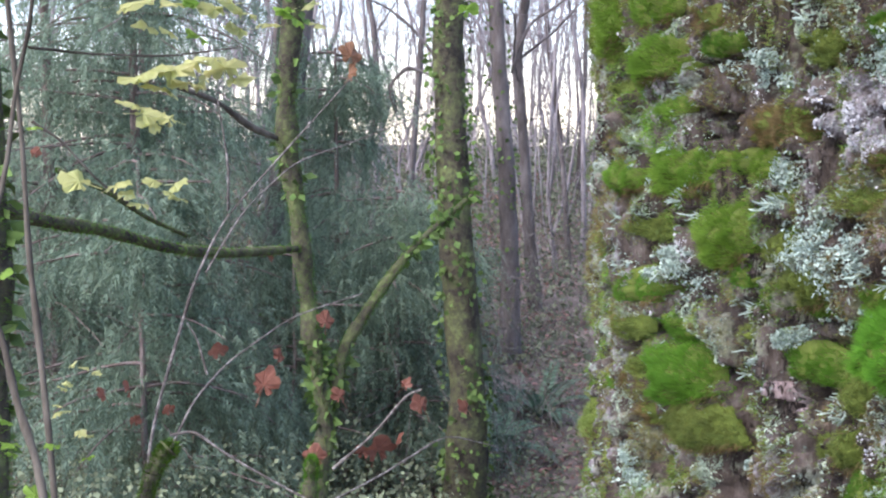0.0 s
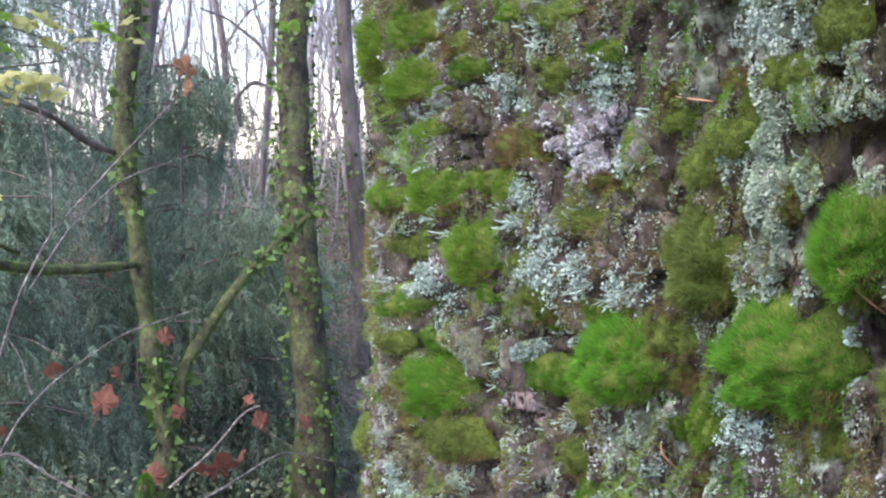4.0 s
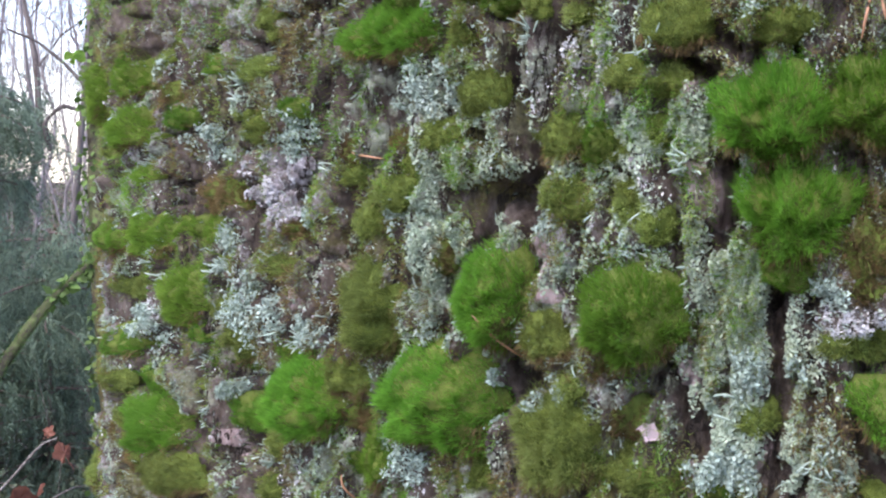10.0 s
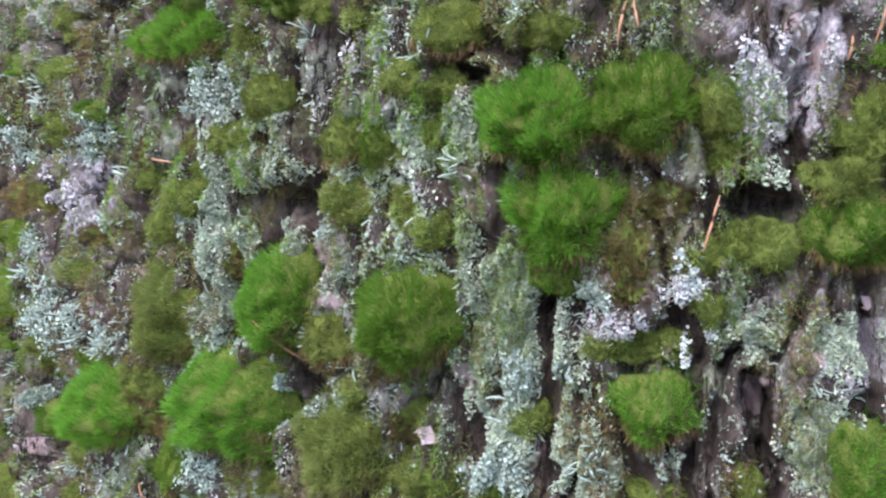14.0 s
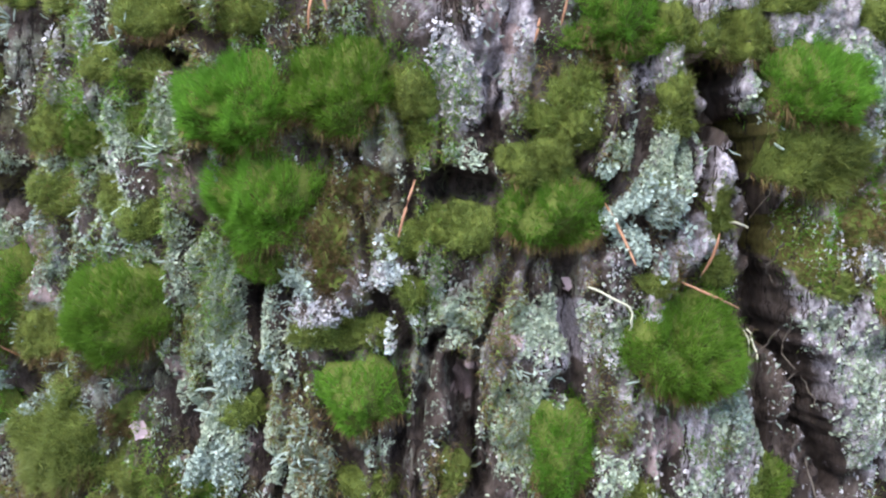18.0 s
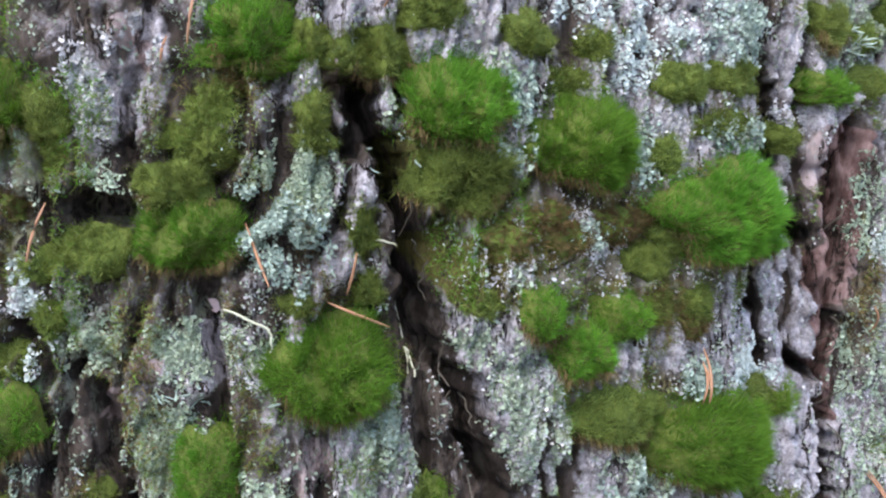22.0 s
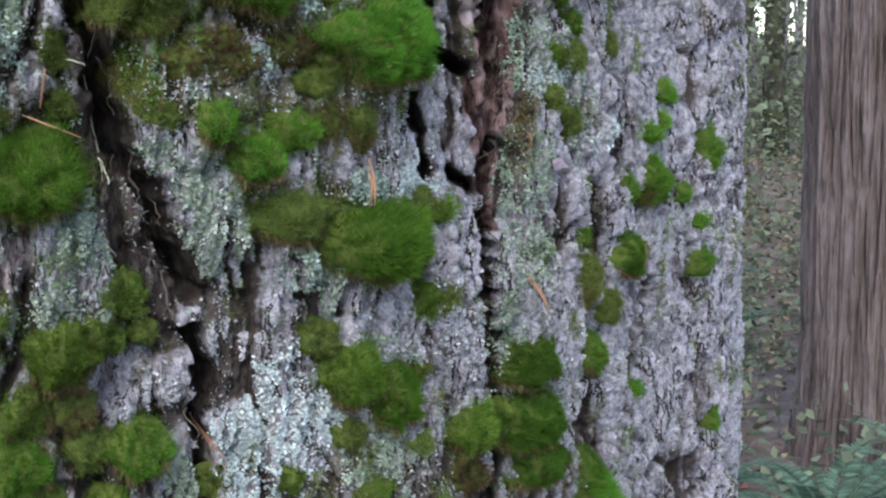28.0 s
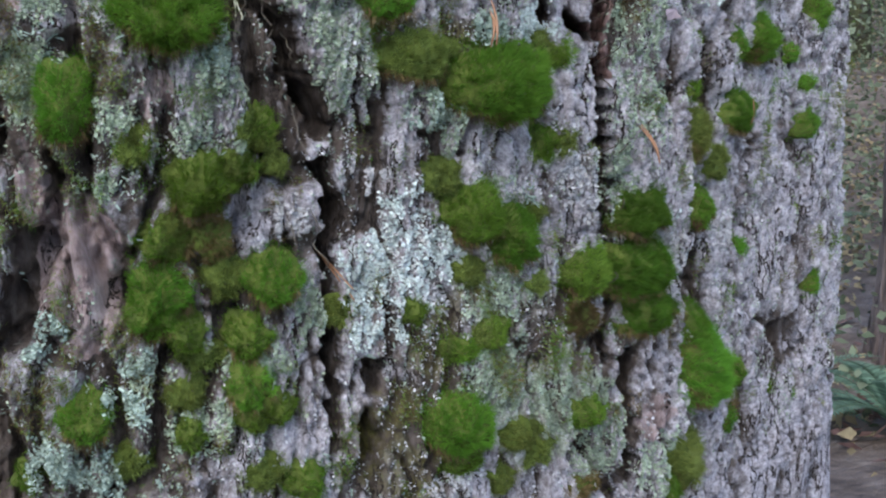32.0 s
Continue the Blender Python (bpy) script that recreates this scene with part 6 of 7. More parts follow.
def maple_leaf(name, centre, size, mat, label, yaw=0.0, pitch=0.0, category="leaf", group="", droop=0.25, parent=None):
    """A lobed maple leaf with folded lobes and a stem."""
    bm = bmesh.new()
    c = bm.verts.new((0, 0, 0))
    ring = []
    for i in range(20):
        a = -math.pi / 2 + 0.35 + (2 * math.pi - 0.7) * i / 19
        lobe = 0.62 + 0.38 * abs(math.cos((a + math.pi / 2) * 2.5 + math.pi / 2)) ** 0.7
        r = size / 2 * lobe * (0.75 + 0.25 * math.sin(a))
        ring.append(bm.verts.new((r * math.cos(a), r * math.sin(a), -droop * r + size * 0.05 * RNG.normal())))
    for i in range(19):
        bm.faces.new((c, ring[i], ring[i + 1]))
    s = size * 0.012
    stem = [bm.verts.new(q) for q in ((-s, 0, 0), (s, 0, 0), (s, -size * 0.55, size * 0.1), (-s, -size * 0.55, size * 0.1))]
    bm.faces.new(stem)
    bmesh.ops.solidify(bm, geom=bm.faces[:], thickness=size * 0.008)
    bm.transform(Matrix.Translation(centre) @ Euler((pitch, RNG.normal() * 0.35, yaw)).to_matrix().to_4x4())
    ob = part(name, bm, mat, parent)
    return ob if parent else tagged(ob, label, category, group)


# the ivy-clad trunk and its neighbours
def ivy_trunk(x, y, r, high, lean, leaves, mat, label, top=1.0, limbs=5):
    tree, p, rad = bare_tree(x, y, r, high, lean, mat, limbs, label, "mossy trunks")
    n = leaves
    s = RNG.random(n) * 0.75
    t = np.linspace(0, 1, 14)
    c = np.stack([np.interp(s, t, p[:, k]) for k in range(3)], -1)
    a = RNG.random(n) * 6.28
    N = np.stack([np.cos(a), np.sin(a), np.zeros(n)], -1)
    clump = perlin(s * high * 2.2 + x, a * 0.9) > RNG.uniform(-0.35, 0.3, n)
    c, N, s = c[clump], N[clump], s[clump]
    k = len(c)
    c = c + N * (np.interp(s, t, rad) + RNG.uniform(0.0, 0.05, k))[:, None]
    way = unit(RNG.normal(size=(k, 3)) * 0.6 + np.array([0, 0, -0.6]) + 0.5 * N)
    L = RNG.uniform(0.022, 0.058, k)
    v, f = leaf_cards(c, way, unit(N + 0.5 * RNG.normal(size=(k, 3))), L, L * 0.42)
    mesh_object("ivy", v, f, IVY_LEAF, tree, "glossy green ivy leaves climbing the trunk")


ivy_trunk(0.10, 8.1, 0.113, 14, (0.004, 0.0), 5200, MOSSY_BARK, "straight mossy trunk clad in climbing green ivy")
ivy_trunk(0.60, 12.0, 0.085, 12, (0.0, 0.0), 1500, GREY_BARK, "dark trunk with patches of ivy")
ivy_trunk(-1.22, 10.5, 0.09, 12, (0.0, 0.0), 600, GREY_BARK, "straight dark grey conifer trunk")
for x, y, r, h, lx in ((0.95, 13.5, 0.06, 12, 0.02), (-0.35, 15.0, 0.045, 12, 0.01), (-0.95, 16.5, 0.05, 13, 0.01), (-1.9, 15.5, 0.05, 12, 0.0), (1.5, 16.0, 0.035, 12, -0.05), (2.0, 19.0, 0.04, 13, -0.04)):
    bare_tree(x, y, r, h, (lx, 0.0), GREY_BARK, 14)
for i in range(90):
    y = RNG.uniform(16, 34)
    bare_tree(RNG.uniform(-0.34, 0.26) * y, y, 0.012 + 0.033 * RNG.random() ** 2, RNG.uniform(5, 11), (RNG.normal() * 0.12, 0), FAR_HAZE_BARK, 14)
for i in range(95):
    y = RNG.uniform(15, 36)
    bare_tree(RNG.uniform(-0.20, 0.15) * y, y, 0.010 + 0.030 * RNG.random() ** 2, RNG.uniform(6, 13), (RNG.normal() * 0.05, 0), FAR_HAZE_BARK, 4)
conifer(-2.9, 9.5, 6.5, 2.0, 0.2, 120)
conifer(-2.0, 8.4, 5.5, 1.5, 0.2, 90)
conifer(-2.7, 11.8, 8.5, 2.3, 0.4, 110)
conifer(-4.2, 10.0, 6.5, 2.2, 0.2, 120)
conifer(-1.3, 12.2, 2.8, 1.1, 0.1, 26, "young cedar with drooping sprays in the understorey")
conifer(-1.75, 7.4, 2.6, 1.2, 0.1, 40, "young cedar with drooping sprays in the understorey")
conifer(-1.0, 8.6, 2.0, 1.0, 0.1, 30, "young cedar with drooping sprays in the understorey")
conifer(-0.32, 8.9, 2.3, 0.85, 0.1, 34, "young cedar with drooping sprays in the understorey")
conifer(-0.80, 9.7, 3.2, 1.0, 0.1, 40, "young cedar with drooping sprays in the understorey")
conifer(-0.10, 10.0, 1.9, 0.7, 0.1, 24, "young cedar with drooping sprays in the understorey")
conifer(-0.5, 10.6, 1.7, 0.8, 0.1, 20, "young cedar with drooping sprays in the understorey")
undergrowth("brambles", -5, 0.1, 4.0, 12, 60000, 0.045, UNDERGROWTH, "tangled low undergrowth of brambles and seedlings", 0.5)
undergrowth("fallen_leaves", -4, 3.5, 2.5, 22, 60000, 0.06, DEAD_LEAF, "fallen brown maple leaves on the forest floor", 0.03)
undergrowth("fallen_leaves", -5, 6, -5, 3, 24000, 0.07, DEAD_LEAF, "fallen brown leaves scattered round the fir", 0.03)
undergrowth("hill_undergrowth", -4, 12, 10, 26, 24000, 0.09, UNDERGROWTH, "low green undergrowth on the slope", 0.4)
undergrowth("low_seedlings", 0.0, 2.4, 5.0, 13, 20000, 0.045, UNDERGROWTH, "low seedlings and ivy on the leaf-strewn path", 0.22)
undergrowth("hill_undergrowth", 3.5, 16, 0, 12, 100000, 0.05, UNDERGROWTH, "low green undergrowth on the slope", 0.4)

undergrowth("fallen_leaves", 2.5, 14, 1.0, 12, 45000, 0.05, TAN_LEAF, "fallen tan and yellow leaves on the bank", 0.03)
thicket("bare_thicket", "fine bare twigs of a distant thicket", 9000, (-6, 15, 0), (7, 30, 2.8), 1.5, 0.005, FAR_HAZE_BARK)
thicket("bare_thicket", "fine pale twigs of saplings along the crest", 6500, (-9, 19, 0), (9, 32, 4.2), 1.7, 0.005, FAR_HAZE_BARK, 0.22)
thicket("bare_thicket", "fine bare twigs of undergrowth shrubs", 5000, (-3, 8, 0), (2.5, 15, 1.2), 0.9, 0.003, TWIG, 0.7)
thicket("bare_thicket", "fine bare twigs of shrubs on the bank", 7000, (5, 4, 0), (16, 16, 3.5), 1.2, 0.005, GREY_BARK)
shrub_leaves("hill_shrubs", "pale green leaves of shrubs on the rise", 60000, (-4, 12, 0), (4, 24, 0.6), 0.06, UNDERGROWTH)
shrub_leaves("hedge", "pale tangled hedge along the crest of the rise", 45000, (-9, 20, 0), (7, 27, 0.9), 0.07, UNDERGROWTH, 0.25)
shrub_leaves("bank_shrubs", "green ivy and shrub leaves on the bank", 60000, (5.6, 3.5, 0.0), (14, 13, 2.6), 0.06, UNDERGROWTH)
shrub_leaves("bank_shrubs", "pale green leaves of tall shrubs on the bank", 40000, (8, 5, 2.0), (16, 15, 6.5), 0.07, UNDERGROWTH)
shrub_leaves("low_brambles", "dark green leaves of brambles in the dip", 40000, (-3.2, 5.0, 0), (0.1, 9.5, 0.8), 0.035, UNDERGROWTH)

# the cedar beyond the fir and its surroundings
def cedar_column(x, y, r, label):
    deg = np.linspace(0, 360, 421)[:-1]
    z = np.concatenate([np.linspace(at_ground(x, y) - 0.2, 3.2, 170), np.linspace(3.3, 14, 20)])
    D, Z = np.meshgrid(deg, z)
    a = np.radians(D)
    u = D / 360 * 34
    flute = perlin(u + 0.5 * perlin(u * 0.3, Z * 1.1), Z * 0.6) * 0.024 - 0.022 * smoothstep(0.12, 0, np.abs(perlin(u * 1.3 + 9, Z * 0.9))) + 0.007 * perlin(u * 4, Z * 1.5) - 0.012 * smoothstep(0.16, 0, np.abs(perlin(u * 2.7 + 0.6 * perlin(u, Z * 2), Z * 2.1 + 5))) + 0.003 * np.sign(perlin(u * 6, Z * 2.2 + 3))
    foot = 0.25 * r * smoothstep(0.5, -0.2, Z - at_ground(x, y)) ** 2
    R = r * (1 - 0.02 * Z) + flute + foot
    V = np.stack([x + R * np.cos(a), y + R * np.sin(a), Z], -1).reshape(-1, 3)
    n, m = D.shape
    i = np.arange(n * m).reshape(n, m)
    j = np.roll(i, -1, 1)
    f = np.stack([i[:-1], j[:-1], j[1:], i[1:]], -1).reshape(-1, 4)
    tree = tagged(new("cedar_tree"), label, "tree")
    mesh_object("trunk", V, f, CEDAR_BARK, tree, smooth=True)
    wood = []
    for q in range(14):
        s = RNG.uniform(5, 13)
        b = RNG.random() * 6.28
        wood.append(rod(wander((x, y, s), (math.cos(b), math.sin(b), 0.1), 2.0, 8, 0.08, -0.05), np.linspace(0.03, 0.005, 9), 4))
    v, f = joined(wood)
    mesh_object("branchwork", v, f, CEDAR_BARK, tree)


cedar_column(4.37, 2.49, 0.25, "reddish brown fluted red cedar trunk on the slope")
for x, y, r, h, lx in ((6.6, 6.6, 0.07, 12, 0.02), (7.0, 5.8, 0.05, 12, -0.01), (8.6, 8.0, 0.08, 13, 0.03), (7.9, 6.2, 0.05, 12, 0.02), (9.5, 7.0, 0.09, 14, 0.0), (10.5, 9.0, 0.09, 14, 0.0), (9.0, 5.0, 0.08, 14, 0.02)):
    ivy_trunk(x, y, r, h, (lx, 0.0), 900, MOSSY_BARK, "slim mossy trunk with ivy on the slope")
for i in range(45):
    q = RNG.uniform(11, 26)
    a = radians(RNG.uniform(20, 62))
    bare_tree(q * math.cos(a), q * math.sin(a), RNG.uniform(0.02, 0.07), RNG.uniform(7, 14), (RNG.normal() * 0.05, 0), FAR_HAZE_BARK, 10)
for x, y, s in ((3.55, 2.05, 0.42), (3.35, 2.45, 0.40), (4.1, 2.0, 0.45), (3.0, 2.6, 0.36), (5.0, 3.9, 0.5), (6.0, 4.9, 0.55), (3.9, 3.0, 0.42)):
    fern(x, y, s)
for x, y, s in ((-0.9, 6.9, 0.55), (-1.3, 6.2, 0.5), (-0.3, 7.6, 0.5), (0.4, 9.6, 0.6), (0.8, 10.4, 0.6), (-1.8, 7.2, 0.6)):
    fern(x, y, s, 12)


# stems, boughs and leaves of the near understorey
def branch(name, label, mat, r0, r1, *points):
    """A stem or bough along a few points, rounded between them."""
    p = np.array(points)
    s, t = np.linspace(0, len(p) - 1, 8 * len(p)), np.arange(len(p))
    q = np.stack([np.interp(s, t, p[:, k]) for k in range(3)], -1)
    for _ in range(6):
        q[1:-1] = (q[:-2] + 2 * q[1:-1] + q[2:]) / 4
    rad = np.linspace(r0, r1, len(s)) * (1 + 0.55 * perlin(s * 1.7 + r0 * 900, s * 0 + p[0, 0]))
    v, f = rough_stem(q, rad, 10, 12.0)
    ob = tagged(mesh_object(name, v, f, mat, smooth=True), label, "branch" if "branch" in name else "tree")
    if mat is MOSSY_BARK:
        n = 1500 * len(p)
        i = RNG.integers(0, len(q), n)
        N = unit(RNG.normal(size=(n, 3)))
        blades("moss_fur", q[i] + N * rad[i][:, None] * 0.8, unit(N + np.array([0, 0, 0.3])), RNG.uniform(0.4, 1.3, n) * max(r0, r1) * 0.55, 0.0018, MOSS_DARK, ob)
        if r0 > 0.03:
            m = 60 * len(p)
            i = RNG.integers(0, len(q), m)
            N = unit(RNG.normal(size=(m, 3)))
            L = RNG.uniform(0.03, 0.08, m) * (perlin(q[i, 2] * 3, q[i, 0]) > -0.1)
            v, f = leaf_cards(q[i] + N * rad[i][:, None], unit(N + RNG.normal(size=(m, 3)) * 0.5 + np.array([0, 0, -0.4])), unit(RNG.normal(size=(m, 3))), L, L * 0.3)
            mesh_object("creeper", v, f, IVY_LEAF, ob, "green fern and ivy leaves on the moss")


def hanging_leaf(kind, place, size, yaw, pitch):
    mat, label = {"yellow": (YELLOW_LEAF, "yellowing maple leaf on a thin twig"), "green": (GREEN_LEAF, "fresh green leaf on a thin twig"), "dead": (RED_LEAF, "withered red-brown maple leaf caught on a twig"), "orange": (NEEDLE, "orange withered leaf hanging from a twig")}[kind]
    maple_leaf("maple_leaf", place, size, mat, label, yaw, pitch, "leaf", kind + " leaves in the understorey")


branch("maple_tree", "crooked moss-covered maple trunk", MOSSY_BARK, 0.045, 0.050, (-0.63, 5.90, -0.95), (-0.61, 6.09, -0.41), (-0.57, 6.20, -0.04), (-0.62, 6.25, 0.21), (-0.66, 6.29, 0.48), (-0.69, 6.32, 0.73), (-0.73, 6.35, 1.07), (-0.77, 6.35, 1.34), (-0.76, 6.35, 1.65), (-0.72, 6.34, 2.00), (-0.69, 6.32, 2.80), (-0.68, 6.14, 3.76))
branch("mossy_branch", "long sagging branch furred with green moss", MOSSY_BARK, 0.0283, 0.0197, (-1.60, 4.31, 1.18), (-1.47, 4.55, 1.08), (-1.31, 4.91, 1.01), (-1.14, 5.35, 0.89), (-0.98, 5.78, 0.82), (-0.68, 6.33, 0.79))
branch("mossy_branch", "slanting branch furred with green moss", MOSSY_BARK, 0.032, 0.014, (-0.54, 6.28, 0.09), (-0.49, 6.38, 0.30), (-0.38, 6.46, 0.46), (-0.27, 6.54, 0.62), (-0.13, 6.67, 0.78), (0.16, 6.88, 1.02))
branch("bare_branch", "dark side branch of the maple with little moss", DARK_BARK, 0.018, 0.010, (-0.79, 6.35, 1.32), (-0.92, 6.13, 1.39), (-1.03, 5.91, 1.51), (-1.19, 5.67, 1.58))
branch("sapling", "pale slender leaning sapling", TWIG, 0.0058, 0.0022, (-0.79, 3.37, 0.46), (-0.79, 3.40, 0.56), (-0.77, 3.43, 0.67), (-0.73, 3.47, 0.82), (-0.68, 3.51, 1.00), (-0.61, 3.59, 1.16), (-0.47, 3.67, 1.32), (-0.27, 3.79, 1.55))
branch("sapling", "pale thin twig of a leafless sapling", TWIG, 0.0048, 0.0018, (-0.60, 3.59, 1.18), (-0.59, 3.55, 1.30), (-0.60, 3.55, 1.38), (-0.62, 3.55, 1.51))
branch("sapling", "pale thin twig of a leafless sapling", TWIG, 0.0042, 0.0019, (-0.74, 3.40, 0.54), (-0.68, 3.45, 0.67), (-0.61, 3.58, 0.75), (-0.44, 3.73, 0.86), (-0.24, 3.85, 0.91))
branch("sapling", "pale thin twig of a leafless sapling", TWIG, 0.0045, 0.0028, (-0.70, 3.23, 0.63), (-0.64, 3.24, 0.64), (-0.56, 3.24, 0.58), (-0.46, 3.24, 0.52), (-0.33, 3.23, 0.45))
branch("sapling", "pale thin twig of a leafless sapling", TWIG, 0.0028, 0.0018, (-0.66, 3.56, 1.01), (-0.58, 3.74, 1.17), (-0.46, 3.97, 1.30), (-0.26, 4.19, 1.37), (-0.01, 4.40, 1.47))
branch("sapling", "thin grey twig of a sapling", TWIG, 0.0044, 0.0019, (-0.68, 3.66, 0.70), (-0.71, 3.68, 0.80), (-0.74, 3.68, 0.85))
branch("sapling", "dark slender stem of a sapling", DARK_BARK, 0.0084, 0.0056, (-0.89, 2.89, 0.41), (-0.91, 2.94, 0.58), (-0.95, 3.00, 0.87), (-0.98, 3.03, 1.12), (-0.99, 3.04, 1.39), (-1.01, 3.03, 1.71), (-1.01, 2.99, 1.96))
branch("sapling", "dark slender stem of a sapling", DARK_BARK, 0.0059, 0.0040, (-0.99, 2.82, 1.20), (-0.96, 2.84, 1.34), (-0.94, 2.85, 1.50), (-0.90, 2.85, 1.65), (-0.88, 2.84, 1.84))
branch("sapling", "dark slender stem of a sapling", DARK_BARK, 0.0099, 0.0066, (-0.84, 2.71, 0.47), (-0.89, 2.76, 0.69), (-0.94, 2.78, 0.83), (-0.97, 2.80, 0.96), (-1.04, 2.80, 1.14))
branch("maple_tree", "mossy dark trunk at the clearing's edge", MOSSY_BARK, 0.0523, 0.0493, (-1.09, 2.98, 0.24), (-1.13, 3.16, 0.89), (-1.13, 3.20, 1.24), (-1.14, 3.16, 1.99))
branch("sapling", "dark bare twig among the leaves", DARK_BARK, 0.0036, 0.0024, (-1.00, 3.14, 1.61), (-0.89, 3.28, 1.60), (-0.72, 3.42, 1.60), (-0.56, 3.55, 1.63))
branch("sapling", "dark bare twig among the leaves", DARK_BARK, 0.0040, 0.0024, (-1.09, 3.43, 1.43), (-1.02, 3.45, 1.38), (-0.93, 3.47, 1.27), (-0.86, 3.59, 1.19))
branch("mossy_branch", "thin bough covered in moss", MOSSY_BARK, 0.0099, 0.0071, (-1.43, 4.79, 1.24), (-1.26, 4.83, 1.16), (-1.16, 5.05, 1.04), (-1.05, 5.27, 0.95))
branch("sapling", "grey twig hanging among ferns", TWIG, 0.0066, 0.0033, (-0.42, 4.80, 0.10), (-0.27, 4.84, 0.22), (-0.14, 4.88, 0.37), (-0.08, 4.89, 0.39))
branch("sapling", "mossy broken branch stump below", MOSSY_BARK, 0.0257, 0.0198, (-0.46, 4.27, 0.11), (-0.45, 4.31, 0.22), (-0.45, 4.32, 0.27))
branch("sapling", "grey fallen twig over undergrowth", TWIG, 0.0040, 0.0023, (-0.38, 3.80, 0.26), (-0.19, 4.03, 0.30), (0.01, 4.27, 0.37), (0.19, 4.45, 0.28))
branch("sapling", "mossy knob on a bent stem", MOSSY_BARK, 0.0206, 0.0237, (-0.80, 3.35, 0.40), (-0.78, 3.38, 0.49), (-0.76, 3.40, 0.53), (-0.74, 3.41, 0.55))
branch("bare_branch", "bare branch arching against the sky", GREY_BARK, 0.016, 0.006, (0.03, 9.00, 1.61), (-0.05, 8.99, 1.85), (-0.21, 8.98, 2.04), (-0.40, 8.96, 2.19), (-0.59, 8.94, 2.26))
branch("bare_branch", "bare branch arching against the sky", GREY_BARK, 0.0188, 0.0081, (-0.34, 9.49, 1.46), (-0.39, 9.49, 1.66), (-0.26, 9.49, 1.79), (-0.10, 9.49, 1.74), (0.03, 9.20, 1.66))
branch("bare_branch", "bare branch arching against the sky", GREY_BARK, 0.019, 0.008, (0.64, 11.98, 1.82), (0.69, 11.97, 2.03), (0.81, 11.94, 2.28), (1.04, 11.91, 2.43), (1.32, 11.87, 2.63))
hanging_leaf("yellow", (-0.58, 2.53, 1.53), 0.121, -1.57, 0.39)
hanging_leaf("yellow", (-0.53, 2.54, 1.54), 0.114, -0.78, 0.42)
hanging_leaf("yellow", (-0.48, 2.55, 1.55), 0.107, 0.75, 0.18)
hanging_leaf("yellow", (-0.43, 2.56, 1.54), 0.114, -2.92, 0.53)
hanging_leaf("yellow", (-0.41, 2.57, 1.52), 0.086, -1.44, 0.26)
hanging_leaf("yellow", (-0.50, 2.55, 1.51), 0.100, 2.97, 0.36)
hanging_leaf("yellow", (-0.55, 2.54, 1.50), 0.093, 2.02, 0.36)
hanging_leaf("yellow", (-0.45, 2.56, 1.56), 0.100, 0.83, 0.22)
hanging_leaf("yellow", (-0.53, 2.54, 1.49), 0.057, 0.81, 0.54)
hanging_leaf("yellow", (-0.47, 2.56, 1.52), 0.086, 0.14, 0.48)
hanging_leaf("yellow", (-0.60, 2.53, 1.52), 0.086, 1.03, 0.18)
hanging_leaf("yellow", (-0.65, 2.72, 1.47), 0.077, 1.55, 0.42)
hanging_leaf("yellow", (-0.63, 2.73, 1.45), 0.077, -1.19, 0.16)
hanging_leaf("yellow", (-0.61, 2.73, 1.43), 0.077, 2.19, 0.36)
hanging_leaf("yellow", (-0.58, 2.74, 1.44), 0.069, 1.31, 0.55)
hanging_leaf("yellow", (-0.76, 2.69, 1.31), 0.092, 1.28, 0.56)
hanging_leaf("yellow", (-0.69, 2.71, 1.30), 0.085, -0.63, 0.51)
hanging_leaf("yellow", (-0.67, 2.71, 1.28), 0.054, -0.33, 0.57)
hanging_leaf("yellow", (-0.61, 2.73, 1.31), 0.061, 2.27, 0.19)
hanging_leaf("yellow", (-0.57, 2.74, 1.30), 0.069, -2.18, 0.25)
hanging_leaf("yellow", (-0.56, 2.74, 1.27), 0.061, 2.79, 0.35)
hanging_leaf("yellow", (-0.64, 2.72, 1.26), 0.069, 0.76, 0.29)
hanging_leaf("yellow", (-0.58, 2.73, 1.28), 0.046, 0.04, 0.32)
hanging_leaf("yellow", (-0.65, 2.71, 1.68), 0.123, -0.89, 0.41)
hanging_leaf("yellow", (-0.62, 2.73, 1.63), 0.077, 0.51, 0.56)
hanging_leaf("yellow", (-0.57, 2.74, 1.62), 0.069, 1.09, 0.57)
hanging_leaf("green", (-0.51, 2.75, 1.61), 0.077, 2.14, 0.60)
hanging_leaf("yellow", (-0.56, 2.73, 1.68), 0.077, 1.03, 0.22)
hanging_leaf("green", (-0.52, 2.74, 1.68), 0.077, 2.16, 0.58)
hanging_leaf("yellow", (-0.48, 2.75, 1.67), 0.085, 2.43, 0.41)
hanging_leaf("yellow", (-0.43, 2.76, 1.63), 0.077, 1.28, 0.25)
hanging_leaf("yellow", (-0.41, 2.76, 1.66), 0.077, 1.99, 0.41)
hanging_leaf("yellow", (-0.38, 2.77, 1.64), 0.077, -1.29, 0.18)
hanging_leaf("green", (-0.31, 2.78, 1.65), 0.085, 2.12, 0.60)
hanging_leaf("green", (0.05, 2.79, 1.67), 0.069, -2.47, 0.51)
hanging_leaf("yellow", (-0.27, 2.78, 1.64), 0.054, -0.54, 0.22)
hanging_leaf("yellow", (-0.29, 2.78, 1.68), 0.061, -1.24, 0.50)
hanging_leaf("green", (-0.33, 2.77, 1.67), 0.069, 2.24, 0.17)
hanging_leaf("yellow", (-0.44, 2.75, 1.68), 0.092, 0.69, 0.17)
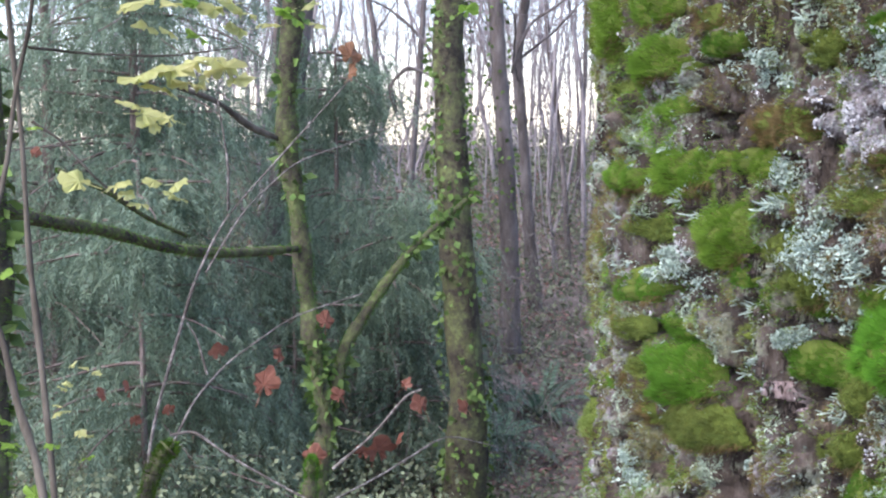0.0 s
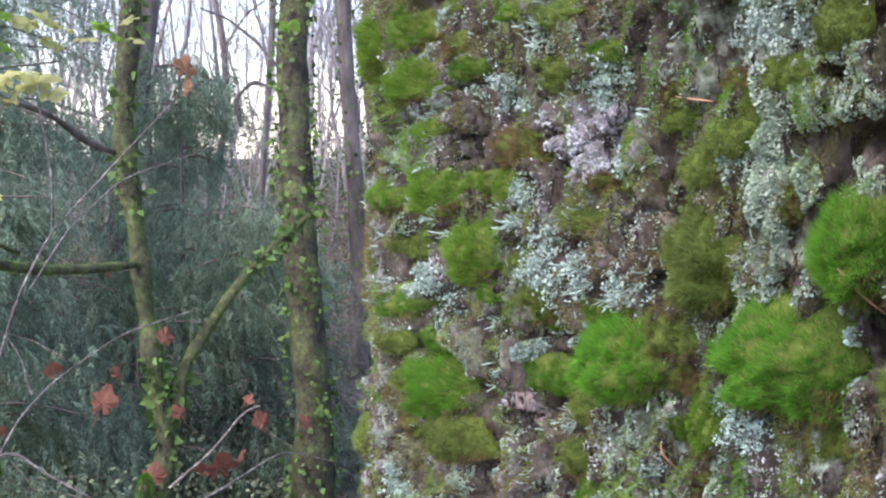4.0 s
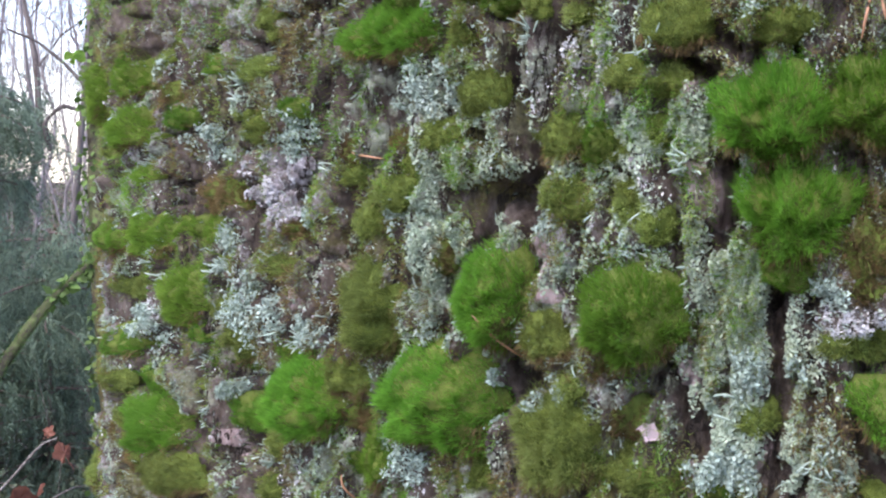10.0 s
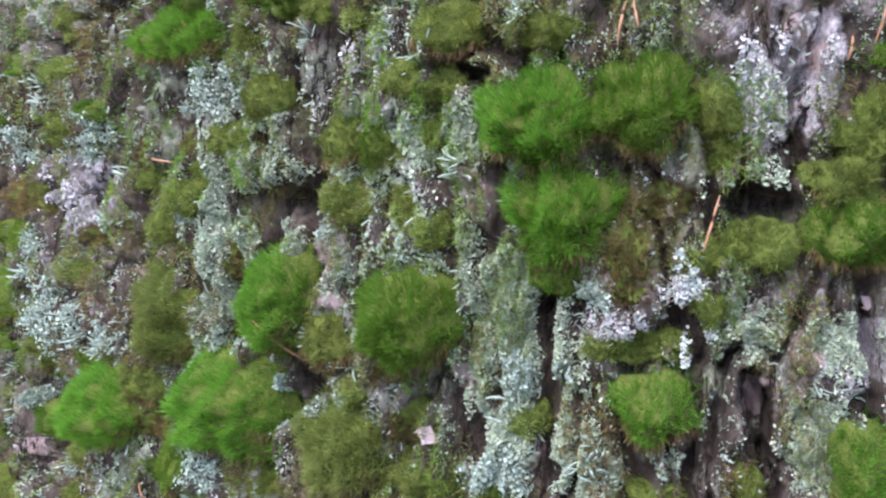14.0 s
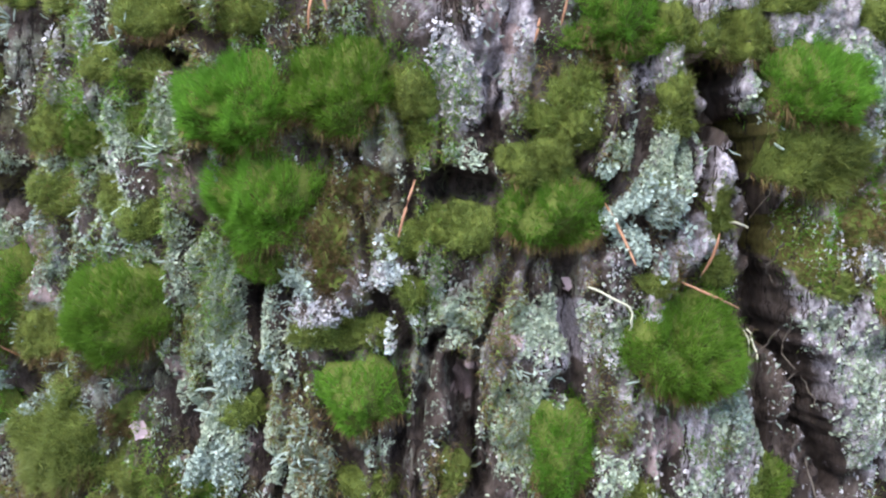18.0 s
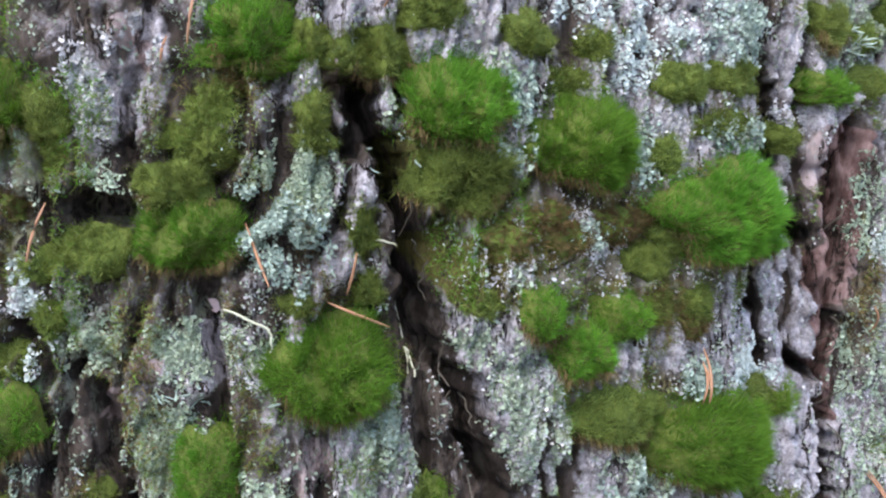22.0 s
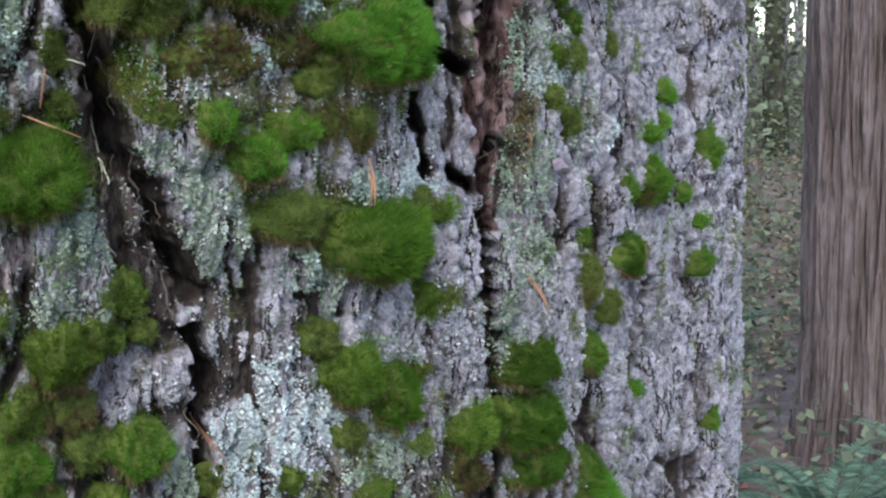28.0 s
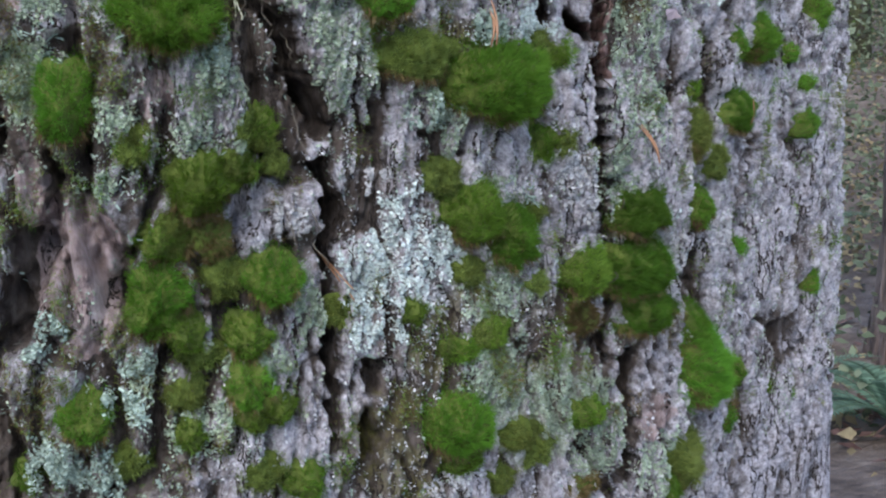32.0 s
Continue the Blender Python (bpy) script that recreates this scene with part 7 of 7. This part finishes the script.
hanging_leaf("green", (-0.94, 2.76, 0.73), 0.066, 1.31, 0.30)
hanging_leaf("green", (-0.95, 2.76, 0.78), 0.049, 2.29, 0.59)
hanging_leaf("green", (-0.89, 2.74, 0.62), 0.082, 0.03, 0.60)
hanging_leaf("green", (-0.91, 2.86, 1.42), 0.049, -1.14, 0.18)
hanging_leaf("green", (-0.94, 2.75, 0.71), 0.041, 0.60, 0.16)
hanging_leaf("green", (-0.97, 2.82, 1.10), 0.049, -1.82, 0.33)
hanging_leaf("green", (-0.86, 2.78, 0.72), 0.049, 0.66, 0.22)
hanging_leaf("green", (-0.79, 2.79, 0.69), 0.049, -2.75, 0.54)
hanging_leaf("yellow", (-1.16, 3.96, 0.67), 0.046, -1.12, 0.58)
hanging_leaf("yellow", (-1.12, 3.97, 0.66), 0.051, 2.38, 0.32)
hanging_leaf("yellow", (-1.09, 3.98, 0.64), 0.046, -0.24, 0.38)
hanging_leaf("yellow", (-1.18, 3.94, 0.60), 0.051, 0.86, 0.42)
hanging_leaf("yellow", (-1.17, 3.95, 0.61), 0.046, 0.36, 0.43)
hanging_leaf("yellow", (-1.19, 3.92, 0.55), 0.046, 2.64, 0.38)
hanging_leaf("yellow", (-1.13, 3.92, 0.46), 0.058, -0.41, 0.47)
hanging_leaf("yellow", (-1.11, 3.93, 0.45), 0.046, -1.57, 0.29)
hanging_leaf("yellow", (-1.17, 3.93, 0.53), 0.046, 2.87, 0.38)
hanging_leaf("yellow", (-1.20, 3.92, 0.52), 0.051, 0.29, 0.16)
hanging_leaf("dead", (-0.85, 6.01, 0.17), 0.204, -0.51, 1.20)
hanging_leaf("dead", (-0.56, 6.09, 0.46), 0.129, 0.48, 1.20)
hanging_leaf("dead", (-1.06, 6.00, 0.33), 0.129, -2.88, 1.20)
hanging_leaf("dead", (-0.78, 6.04, 0.30), 0.102, 0.69, 1.20)
hanging_leaf("dead", (-0.10, 6.04, 0.06), 0.143, 0.79, 1.20)
hanging_leaf("dead", (-0.31, 5.99, -0.14), 0.211, -2.64, 1.20)
hanging_leaf("dead", (-0.49, 6.03, 0.11), 0.109, 0.76, 1.20)
hanging_leaf("dead", (-0.61, 5.95, -0.17), 0.153, -0.20, 1.20)
hanging_leaf("dead", (0.11, 6.04, 0.05), 0.109, 1.08, 1.20)
hanging_leaf("dead", (-0.18, 6.06, 0.16), 0.088, -0.88, 1.20)
hanging_leaf("dead", (-1.46, 5.89, 0.17), 0.123, 1.24, 1.20)
hanging_leaf("dead", (-1.57, 5.86, 0.15), 0.102, 1.43, 1.20)
hanging_leaf("dead", (-1.28, 5.91, 0.07), 0.088, -2.87, 1.20)
hanging_leaf("dead", (-1.43, 5.86, 0.03), 0.082, -2.64, 1.20)
hanging_leaf("dead", (-0.82, 6.11, 0.77), 0.088, 1.06, 1.20)
hanging_leaf("dead", (-0.38, 5.98, -0.15), 0.116, 2.78, 1.20)
hanging_leaf("dead", (-0.22, 6.00, -0.10), 0.102, -1.49, 1.20)
hanging_leaf("dead", (-1.87, 5.91, 1.27), 0.075, -0.26, 1.20)
hanging_leaf("orange", (-0.35, 4.98, 1.67), 0.137, 0.56, 1.30)
hanging_leaf("orange", (-0.36, 4.98, 1.60), 0.110, -1.08, 1.30)
